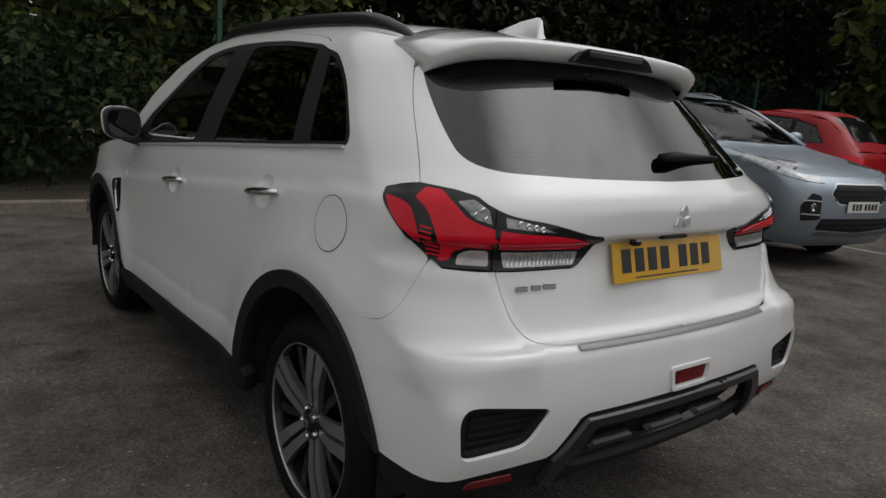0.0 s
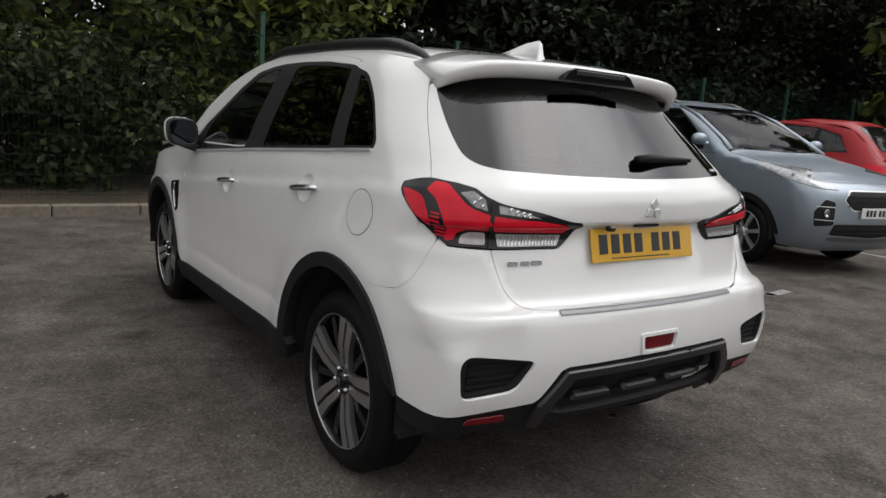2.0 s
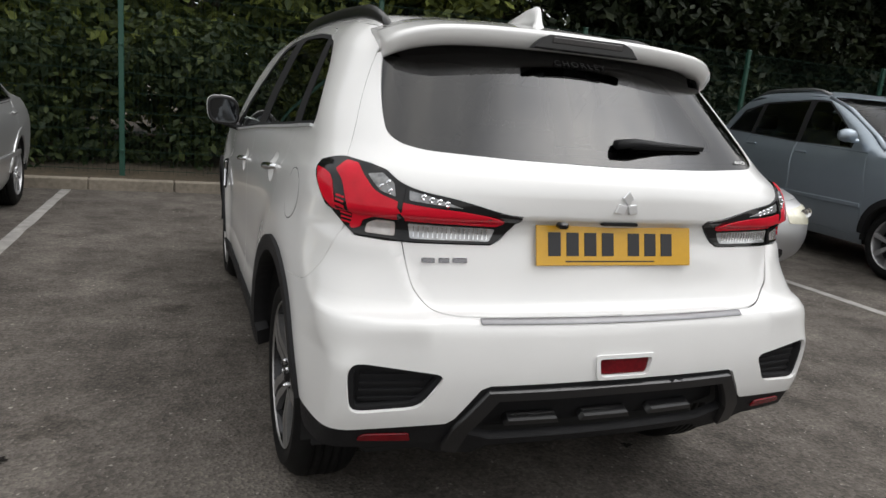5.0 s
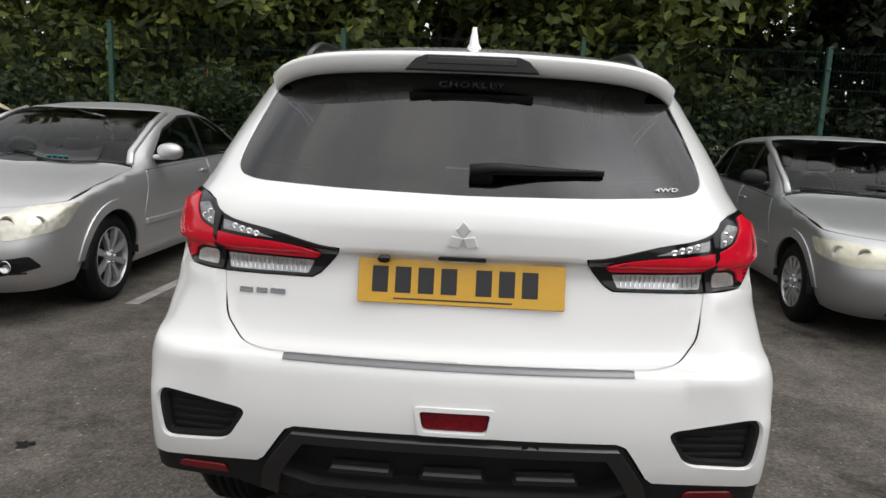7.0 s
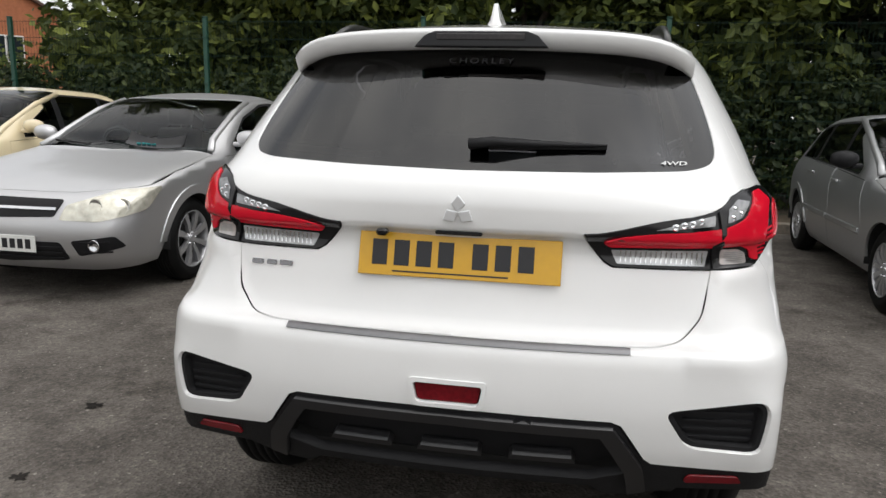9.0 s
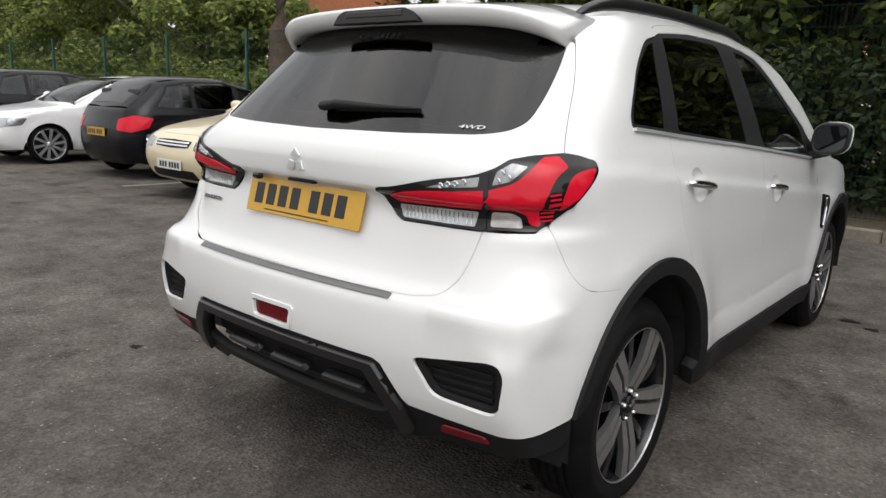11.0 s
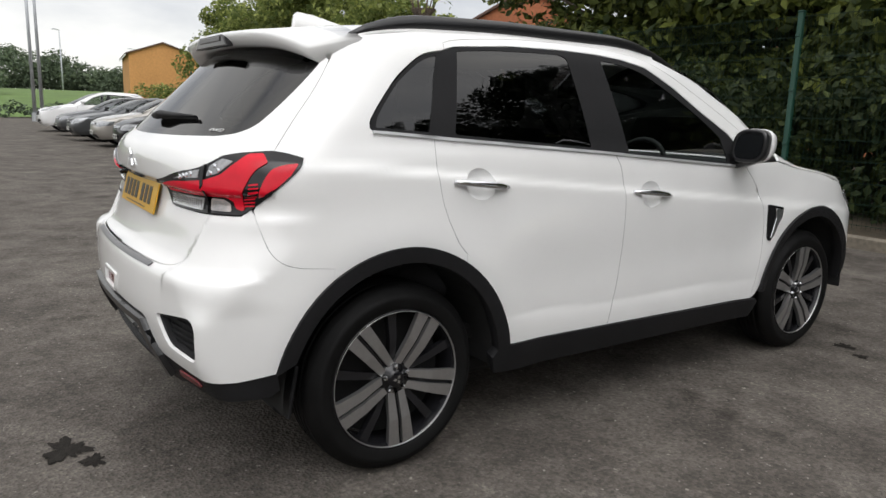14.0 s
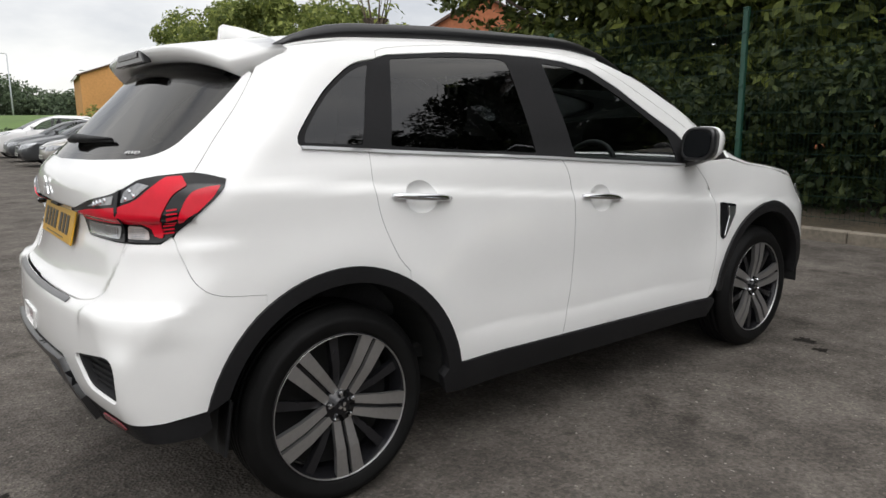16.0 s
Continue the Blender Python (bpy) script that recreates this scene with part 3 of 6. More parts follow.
BODY = Shell(REAR, FRONT, WIDTH, TAPER, ROOF, rear_bow=curve((0.2, 0.135), (1.0, 0.135), (1.2, 0.25), (1.36, 0.30), (1.5, 0.34), (1.7, 0.35)), front_bow=curve((0.2, 0.13), (1.04, 0.13), (1.2, 0.22), (1.7, 0.24)), crown=0.10, corner=curve((0.1, 0.05), (0.62, 0.05), (0.70, 0.12), (0.80, 0.22), (0.90, 0.30), (1.8, 0.30)), nose=curve((0.2, 0.5), (0.85, 0.45), (1.0, 0.25), (1.08, 0.12), (1.8, 0.10)), edge=0.10, pivots=(1.0, 3.2), shape=flank, tail=tail_relief, cut=corner_cut)
bR, bS, bN = BODY.at_rear, BODY.at_side, BODY.at_nose
GAP = 0.0015


def flip(points):
    return [(-u, z) for u, z in points]


def spline(points, n=5):
    """A smooth line through places (u, z)."""
    p = [np.array(q, float) for q in points]
    p = [2 * p[0] - p[1]] + p + [2 * p[-1] - p[-2]]
    out = []
    for i in range(1, len(p) - 2):
        for k in range(n):
            t = k / n
            out.append(tuple(0.5 * (2 * p[i] + (p[i + 1] - p[i - 1]) * t + (2 * p[i - 1] - 5 * p[i] + 4 * p[i + 1] - p[i + 2]) * t * t + (3 * p[i] - p[i - 1] - 3 * p[i + 1] + p[i + 2]) * t ** 3)))
    return out + [tuple(p[-2])]


def both(points):
    """A symmetric outline from its right half, given from the middle's top round to the middle's bottom."""
    return points + flip(points[::-1])


arch_r = [bS(*p) for p in arc(RA, HUBZ, 0.475, 12, 166, 26)]
arch_f = [bS(*p) for p in arc(FA, HUBZ, 0.475, 8, 172, 26)]

# the lines that part the panels, right side
seam_gate_low = [bR(0.0, 0.765)] + spline([bR(0.40, 0.765), bR(0.50, 0.767), bR(0.557, 0.779), bR(0.593, 0.815), bR(0.614, 0.87), bR(0.626, 0.943)])
lamp_low = [bR(0.626, 0.943), bR(0.74, 0.947), bS(0.285, 0.970)]
lamp_out = spline([bS(0.285, 0.970), bS(0.336, 1.025), bS(0.421, 1.102), bS(0.447, 1.140)], 4)
lamp_top = [bS(0.40, 1.154), bS(0.362, 1.160), bR(0.70, 1.151), bR(0.665, 1.138), bR(0.640, 1.113)]
lamp_in_top = spline([bR(0.665, 1.138), bR(0.640, 1.113), bR(0.590, 1.093), bR(0.493, 1.075), bR(0.369, 1.043), bR(0.312, 1.036)], 3)
lamp_in_low = [bR(0.362, 0.958), bR(0.385, 0.944), bR(0.626, 0.943)]
side_seam = spline([bS(0.290, 0.966), bS(0.300, 0.905), bS(0.323, 0.838), bS(0.385, 0.796), bS(0.52, 0.782)], 4)

# bumper
bump_top = seam_gate_low + lamp_low[1:] + side_seam[1:]
bumper_right = bump_top + [bS(0.52, 0.736)] + [p for p in arch_r if p[0] < bS(0.52, 0.7)[0] and p[1] < 0.76] + [bS(0.325, 0.465), bS(0.20, 0.45), bR(0.76, 0.452), bR(0.62, 0.462), bR(0.505, 0.470), bR(0.485, 0.485), bR(0.425, 0.575), bR(0.40, 0.585), bR(0.0, 0.590)]
intake = rounded([bR(0.780, 0.622), bR(0.756, 0.652), bR(0.522, 0.618), bR(0.584, 0.522), bR(0.764, 0.506)], 0.028)
reflector = rounded([bR(0.088, 0.654), bR(-0.088, 0.654), bR(-0.078, 0.603), bR(0.078, 0.603)], 0.012)
patch("rear_bumper", BODY, inset(both(bumper_right), 0.0008), M_WHITE, SUV, [intake, flip(intake), reflector], 0.017, label="white rear bumper")

# tailgate with its glass
hatch_side = spline([bS(0.364, 1.157), bS(0.415, 1.212), bS(0.465, 1.269), bS(0.525, 1.333), bS(0.577, 1.392), bS(0.625, 1.452)], 3)
gate_right = [bR(0.0, 1.538), bR(0.30, 1.533), bR(0.48, 1.515)] + hatch_side[::-1] + [bR(0.70, 1.152)] + lamp_in_top + lamp_in_low + seam_gate_low[::-1][1:]
glass_right = [bR(0.0, 1.522), bR(0.36, 1.511), bR(0.555, 1.484), bR(0.592, 1.462), bR(0.640, 1.28), bR(0.642, 1.232), bR(0.615, 1.208), bR(0.56, 1.197), bR(0.327, 1.189), bR(0.0, 1.185)]
gate_glass = rounded(both(glass_right), 0.035)
gate = patch("tailgate", BODY, inset(both(gate_right), GAP), M_WHITE, SUV, [gate_glass], 0.024, label="white tailgate")[0]
patch("rear_window", BODY, inset(gate_glass, 0.002), M_PRIVACY, gate, (), 0.03, -0.003, 0.004, "dark privacy rear window")
rim_poly = rounded(both([(p[0] * 0.93, p[1] + (0.022 if p[1] < 1.3 else -0.03)) for p in glass_right]), 0.03)
patch("window_border", BODY, inset(gate_glass, -0.004), M_GLOSSBLACK, gate, [rim_poly], 0.02, -0.008, 0.0)

# quarter panel, doors, wing, sill
seam_rear = spline([bS(0.952, 1.206), bS(0.942, 1.086), bS(0.957, 0.966), bS(1.006, 0.842), bS(1.052, 0.785)], 4)
seam_mid = spline([bS(1.868, 1.148), bS(1.905, 1.052), bS(1.915, 0.834), bS(1.899, 0.607), bS(1.845, 0.402)], 4)
seam_front = spline([bS(2.800, 1.074), bS(2.914, 0.946), bS(2.972, 0.783), bS(2.960, 0.579), bS(2.915, 0.382)], 4)
door_rear = seam_rear + [bS(1.052, 0.741)] + [p for p in arch_r[::-1] if p[0] > bS(1.052, 0.7)[0] and p[1] < 0.76] + [bS(1.255, 0.425), bS(1.27, 0.412)] + seam_mid[::-1]
door_front = seam_mid + seam_front[::-1]
frame_top_y = ((1.075, 1.511), (1.12, 1.546), (1.456, 1.577), (1.844, 1.584), (2.10, 1.566), (2.248, 1.535), (2.461, 1.440), (2.781, 1.262), (2.90, 1.175))
roof_edge = [bS(0.66, 1.500), bS(0.76, 1.540), bS(1.0, 1.570), bS(1.4, 1.592), bS(1.75, 1.602), bS(2.05, 1.595), bS(2.30, 1.556), bS(2.55, 1.462), bS(2.85, 1.302), bS(3.02, 1.175)]
cant = spline([bS(*p) for p in frame_top_y], 3)
dlo_rear = spline([bS(1.062, 1.508), bS(0.95, 1.480), bS(0.845, 1.414), bS(0.770, 1.345), bS(0.702, 1.268), bS(0.692, 1.236)], 4)
quarter = ([bS(0.635, 1.462)] + roof_edge + cant[::-1] + dlo_rear + [bS(0.705, 1.222), bS(0.952, 1.206)] + seam_rear[1:]
           + [bS(1.052, 0.741)] + [p for p in arch_r if bS(0.52, 0.7)[0] < p[0] < bS(1.052, 0.7)[0] and p[1] > 0.7] + [bS(0.52, 0.736)] + side_seam[::-1] + lamp_out[1:] + [bS(0.40, 1.154)] + hatch_side[:-1])
fuel = rounded([bS(0.648 + 0.085 * math.cos(a), 1.005 + 0.085 * math.sin(a)) for a in np.linspace(0, 2 * math.pi, 13)[:-1]], 0.03)
patch("quarter_panel", BODY, inset(quarter, 0.0008), M_WHITE, SUV, (), 0.028, mirror=True, label="white rear quarter panel")
fr = cant + [bS(2.93, 1.10), bS(2.87, 1.072), bS(2.82, 1.13)] + [bS(2.70, 1.232), bS(2.529, 1.328), bS(2.365, 1.432), bS(2.20, 1.512), bS(2.05, 1.538), bS(1.90, 1.549), bS(1.684, 1.552), bS(1.416, 1.546), bS(1.13, 1.524)]
patch("door_frame", BODY, inset(fr, 0.002), M_WHITE, SUV, (), 0.02, mirror=True, label="white window frame of the doors")
handles = ((1.13, 1.036, 0.125), (2.085, 0.958, 0.125))


def dimple(cy, cz, r=0.062):
    return rounded([bS(cy + r * 1.15 * math.cos(a), cz + r * math.sin(a)) for a in np.linspace(0, 2 * math.pi, 15)[:-1]], 0.02)


doors = []
for nm, poly, (hy, hz, hw) in (("rear_door", door_rear, handles[0]), ("front_door", door_front, handles[1])):
    hole = dimple(hy, hz)
    pair = patch(nm, BODY, inset(poly, GAP), M_WHITE, SUV, [hole], 0.02, mirror=True, label="white %s" % nm.replace("_", " "))
    for ob, sg in zip(pair, (1, -1)):
        doors.append((ob, sg, hy, hz))
        # the bowl behind the handle
        ring = np.linspace(0, 2 * math.pi, 25)[:-1]
        c = BODY.wrap(np.array([bS(hy, hz)[0]]), np.array([hz]))[0]
        nrm = BODY.normal(c[None])[0]
        vs, fs = [], []
        for k, (rr, dd) in enumerate(((1.0, 0.0), (0.8, -0.012), (0.5, -0.020), (0.02, -0.022))):
            uz = [bS(hy + 0.0713 * rr * math.cos(a), hz + 0.062 * rr * math.sin(a)) for a in ring]
            pp = BODY.wrap(np.array([q[0] for q in uz]), np.array([q[1] for q in uz])) + nrm * (dd - 0.0005)
            vs += [(sg * q[0], q[1], q[2]) for q in pp]
        for k in range(3):
            for i in range(24):
                q = (k * 24 + i, k * 24 + (i + 1) % 24, (k + 1) * 24 + (i + 1) % 24, (k + 1) * 24 + i)
                fs.append(q if sg > 0 else q[::-1])
        mesh_object("handle_bowl", vs, fs, M_WHITE, ob)
        # chrome pull handle
        path = []
        for k, t in enumerate(np.linspace(-1, 1, 9)):
            yy = hy + t * hw
            p = BODY.wrap(np.array([bS(yy, hz - 0.014 * t)[0]]), np.array([hz - 0.014 * t]))[0] + nrm * (0.020 - 0.016 * t * t)
            path.append((sg * p[0], p[1], p[2]))
        part("handle", tube_bm(path, [0.010, 0.013, 0.015, 0.016, 0.016, 0.016, 0.015, 0.013, 0.007], 10, squash=0.95), M_CHROME, ob, "chrome pull handle", True)

# the shadow gaps between the panels
for line in (seam_rear, seam_mid, seam_front, hatch_side):
    a = [(u - 0.004, z - 0.002) for u, z in line]
    c = [(u + 0.004, z + 0.002) for u, z in line]
    patch("panel_gap", BODY, a + c[::-1], M_DARK, SUV, (), 0.02, -0.0012, 0.0, mirror=True)
wing_top = [bS(3.80, 0.948), bS(3.55, 1.008), bS(3.25, 1.055), bS(3.10, 1.092)]
wing = seam_front + [bS(2.95, 0.40)] + [p for p in arch_f[::-1] if p[1] > 0.44] + [bS(3.93, 0.50), bN(0.80, 0.52), bN(0.80, 0.70), bS(3.93, 0.83)] + wing_top + [bS(2.95, 1.09)]
patch("front_wing", BODY, inset(wing, GAP), M_WHITE, SUV, (), 0.03, mirror=True, label="white front wing")
nose = [bN(0.0, 0.90), bN(0.5, 0.90), bN(0.72, 0.88), bS(3.93, 0.83), bN(0.80, 0.70), bN(0.80, 0.52), bN(0.78, 0.36), bN(0.4, 0.30), bN(0.0, 0.28)]
patch("front_bumper", BODY, inset([(u, z) for u, z in nose], GAP), M_WHITE, SUV, (), 0.04, mirror=True)
patch("headlamp", BODY, [bS(3.86, 0.885), bS(3.98, 0.895), bN(0.66, 0.86), bN(0.62, 0.81), bN(0.74, 0.79), bS(3.97, 0.825)], M_CELLS, SUV, (), 0.03, 0.006, 0.012, "slim dark headlamp", mirror=True, round_to=0.015)
sill = [bS(1.24, 0.425), bS(1.255, 0.415), bS(2.95, 0.378), bS(2.97, 0.36), bS(2.93, 0.285), bS(1.22, 0.305), bS(1.20, 0.37)]
patch("side_sill", BODY, sill, M_BLACK, SUV, (), 0.03, 0.012, 0.05, mirror=True, label="black plastic side sill")
ring_r = [bS(*p) for p in arc(RA, HUBZ, 0.486, 8, 166, 30)] + [bS(*p) for p in arc(RA, HUBZ, 0.434, 160, 4, 30)]
patch("rear_arch_trim", BODY, ring_r, M_BLACK, SUV, (), 0.02, 0.013, 0.06, mirror=True, label="black plastic wheel arch trim")
ring_f = [bS(*p) for p in arc(FA, HUBZ, 0.486, 6, 172, 30)] + [bS(*p) for p in arc(FA, HUBZ, 0.434, 172, 4, 30)]
patch("front_arch_trim", BODY, ring_f, M_BLACK, SUV, (), 0.02, 0.013, 0.06, mirror=True, label="black plastic wheel arch trim")
patch("fuel_flap", BODY, flip(fuel), M_WHITE, SUV, (), 0.02, 0.0012, 0.006, "white oval fuel flap")
patch("fuel_flap_seam", BODY, inset(flip(fuel), -0.003), M_DARK, SUV, [inset(flip(fuel), 0.001)], 0.015, 0.0006, 0.0)

# windows of the side: black surround, panes, chrome strip
pane_q = rounded(spline([bS(1.035, 1.490), bS(0.95, 1.462), bS(0.855, 1.402), bS(0.785, 1.338), bS(0.728, 1.272)], 3) + [bS(0.716, 1.238), bS(0.935, 1.225)], 0.008)
pane_r = rounded([bS(1.050, 1.218), bS(1.135, 1.512), bS(1.30, 1.526), bS(1.50, 1.534), bS(1.675, 1.536), bS(1.712, 1.522), bS(1.742, 1.172)], 0.014)
pane_f = rounded([bS(1.965, 1.152), bS(1.915, 1.528)] + spline([bS(2.03, 1.520), bS(2.17, 1.488), bS(2.35, 1.402), bS(2.52, 1.298), bS(2.64, 1.215)], 3) + [bS(2.66, 1.098)], 0.012)
surround = spline([bS(1.062, 1.504), bS(0.95, 1.476), bS(0.850, 1.412), bS(0.775, 1.345), bS(0.706, 1.268)], 4) + [bS(0.696, 1.236), bS(0.708, 1.224), bS(0.95, 1.208), bS(1.80, 1.150), bS(2.84, 1.072), bS(2.86, 1.10), bS(2.72, 1.226), bS(2.535, 1.332), bS(2.37, 1.437), bS(2.20, 1.516), bS(2.05, 1.541), bS(1.90, 1.553), bS(1.684, 1.556), bS(1.416, 1.550), bS(1.13, 1.528)]
patch("window_surround", BODY, surround, M_PILLAR, SUV, [pane_q, pane_r, pane_f], 0.025, -0.004, 0.006, mirror=True, label="black window surround and pillars")
patch("quarter_window", BODY, pane_q, M_PRIVACY, SUV, (), 0.03, -0.006, 0.0, mirror=True, label="dark privacy quarter window")
patch("rear_door_window", BODY, pane_r, M_PRIVACY, SUV, (), 0.03, -0.006, 0.0, mirror=True, label="dark privacy door window")
patch("front_door_window", BODY, pane_f, M_CLEAR, SUV, (), 0.03, -0.006, 0.0, mirror=True, label="tinted front door window")
strip = [bS(0.70, 1.226), bS(0.95, 1.210), bS(1.80, 1.152), bS(2.80, 1.075), bS(2.805, 1.065), bS(1.80, 1.142), bS(0.95, 1.200), bS(0.70, 1.217)]
patch("belt_strip", BODY, strip, M_BELT, SUV, (), 0.03, 0.010, 0.014, mirror=True, label="chrome strip under the side windows")

# tail lamps
lamp = [bR(0.312, 1.034), bR(0.364, 0.960), bR(0.386, 0.946), bR(0.626, 0.945), bR(0.74, 0.949)] + lamp_out[:-1] + [bS(0.445, 1.138), bS(0.40, 1.152), bS(0.362, 1.158), bR(0.70, 1.149)] + lamp_in_top[:-1]
red_band = spline([bR(0.361, 1.026), bR(0.469, 1.043), bR(0.56, 1.050)], 3) + spline([bR(0.645, 1.060), bR(0.692, 1.080), bR(0.712, 1.108), bR(0.722, 1.135)], 3) + [bS(0.297, 1.143), bS(0.335, 1.146)]
red_band += spline([bS(0.338, 1.122), bS(0.300, 1.098), bS(0.274, 1.060), bS(0.268, 1.012), bS(0.272, 0.970)], 3) + [bR(0.738, 0.964), bR(0.722, 0.972), bR(0.716, 0.996), bR(0.692, 1.010), bR(0.615, 1.007), bR(0.372, 1.001)]
red_side = spline([bS(0.424, 1.120), bS(0.384, 1.116), bS(0.344, 1.102), bS(0.316, 1.064), bS(0.306, 1.014)], 3) + [bS(0.352, 1.046), bS(0.396, 1.086)]
clear_top = [bR(0.708, 1.122), bR(0.675, 1.128), bR(0.652, 1.106), bR(0.650, 1.072), bR(0.684, 1.084)]
clear_mid = [bR(0.618, 1.092), bR(0.618, 1.066), bR(0.479, 1.053), bR(0.566, 1.080)]
clear_low = [bR(0.612, 0.998), bR(0.378, 0.993), bR(0.394, 0.953), bR(0.606, 0.953)]
amber = [bR(0.712, 0.958), bR(0.706, 0.988), bR(0.686, 1.001), bR(0.643, 1.001), bR(0.643, 0.956)]
divider = [bR(0.625, 1.10), bR(0.635, 1.108), bR(0.636, 0.946), bR(0.625, 0.946)]
for sg in (1, -1):
    m = (lambda q: q) if sg > 0 else flip
    body = patch("tail_lamp", BODY, m(lamp), M_GLOSSBLACK, SUV, (), 0.015, 0.006, 0.03, "tail lamp with black housing and red band", round_to=0.012)[0]
    patch("red_band", BODY, m(red_band), M_RED, body, (), 0.012, 0.011, 0.006, "bright red light band", round_to=0.006)
    patch("lamp_divider", BODY, m(divider), M_GLOSSBLACK, body, (), 0.02, 0.0125, 0.006)
    for k in range(7):
        patch("lamp_rib", BODY, m([bS(0.270 + 0.001 * k, 0.978 + 0.012 * k), bS(0.296 + 0.001 * k, 0.982 + 0.012 * k), bS(0.296 + 0.001 * k, 0.987 + 0.012 * k), bS(0.270 + 0.001 * k, 0.983 + 0.012 * k)]), M_RED, body, (), 0.02, 0.0085, 0.003)
    for k in range(17):
        x = 0.400 + 0.0122 * k
        patch("lens_rib", BODY, m([bR(x, 0.958), bR(x + 0.003, 0.958), bR(x + 0.003, 0.992), bR(x, 0.992)]), M_CHROME, body, (), 0.02, 0.0115, 0.003)
    for k in range(6):
        patch("indicator_rib", BODY, m([bR(0.651, 0.9605 + 0.006 * k), bR(0.698, 0.9615 + 0.006 * k), bR(0.698, 0.9635 + 0.006 * k), bR(0.651, 0.9625 + 0.006 * k)]), M_CLEARLENS, body, (), 0.02, 0.0115, 0.003)
    for x, z in ((0.664, 1.086), (0.684, 1.096), (0.668, 1.108), (0.586, 1.078), (0.566, 1.072), (0.546, 1.068), (0.526, 1.063)):
        q = BODY.wrap(*(np.array([v]) for v in m([bR(x, z)])[0]))[0]
        part("lamp_cell", lathe_bm([(0.0, 0.009), (-0.0095, 0.009), (-0.0115, 0.006), (-0.008, 0.001)], "y", 8, at=tuple(q)), M_CHROME, body)
    patch("side_light", BODY, m(red_side), M_RED, body, (), 0.012, 0.0085, 0.004, "bright red side light", round_to=0.006)
    patch("upper_lens", BODY, m(clear_top), M_CELLS, body, (), 0.012, 0.009, 0.006, "clear lens", round_to=0.004)
    patch("middle_lens", BODY, m(clear_mid), M_CELLS, body, (), 0.012, 0.009, 0.006, "clear lens", round_to=0.004)
    patch("reversing_light", BODY, m(clear_low), M_CLEARLENS, body, (), 0.012, 0.009, 0.006, "clear ribbed lens", round_to=0.006)
    patch("indicator", BODY, m(amber), M_AMBER, body, (), 0.012, 0.009, 0.006, "pale clear indicator lens", round_to=0.008)

# bumper details
patch("fog_lamp", BODY, inset(reflector, 0.004), M_DARKRED, SUV, (), 0.012, -0.004, 0.004, "dark red rear fog lamp")
rim_out = rounded([bR(0.100, 0.665), bR(-0.100, 0.665), bR(-0.089, 0.593), bR(0.089, 0.593)], 0.014)
patch("fog_lamp_rim", BODY, rim_out, M_WHITE, SUV, [reflector], 0.012, 0.007, 0.009, "white raised rim round the fog lamp")
strip_r = both([bR(0.0, 0.7635), bR(0.42, 0.7635), bR(0.435, 0.763), bR(0.435, 0.752), bR(0.0, 0.752)])
patch("bumper_plate", BODY, strip_r, M_SILVER, SUV, (), 0.02, 0.004, 0.004, "brushed silver strip on the bumper top")
lower = both([bR(0.0, 0.586), bR(0.40, 0.581), bR(0.42, 0.572), bR(0.48, 0.482), bR(0.50, 0.467), bR(0.62, 0.459), bR(0.76, 0.449), bS(0.20, 0.447), bS(0.325, 0.462), bS(0.335, 0.405), bS(0.30, 0.385), bR(0.70, 0.385), bR(0.58, 0.385), bR(0.50, 0.355), bR(0.40, 0.345), bR(0.36, 0.375), bR(0.0, 0.375)])
dif_hole = rounded([bR(0.385, 0.545), bR(-0.385, 0.545), bR(-0.45, 0.43), bR(-0.36, 0.40), bR(0.36, 0.40), bR(0.45, 0.43)], 0.01)
patch("rear_skirt", BODY, lower, M_BLACK, SUV, [dif_hole], 0.03, -0.004, 0.03, "black plastic rear skirt")
patch("skirt_bar", BODY, both([bR(0.0, 0.576), bR(0.405, 0.572), bR(0.485, 0.46), bR(0.50, 0.39), bR(0.455, 0.375), bR(0.44, 0.45), bR(0.375, 0.548), bR(0.0, 0.552)]), M_SATIN, SUV, (), 0.02, 0.016, 0.03, "black moulded bar across the skirt")
patch("skirt_panel", BODY, dif_hole, M_PILLAR, SUV, (), 0.03, -0.06, 0.0, "black recessed skirt panel")
for k in (-0.24, 0.0, 0.24):
    patch("skirt_rib", BODY, [bR(k - 0.075, 0.452), bR(k + 0.075, 0.452), bR(k + 0.085, 0.436), bR(k - 0.085, 0.436)], M_SATIN, SUV, (), 0.02, -0.018, 0.035, "black rib of the skirt")
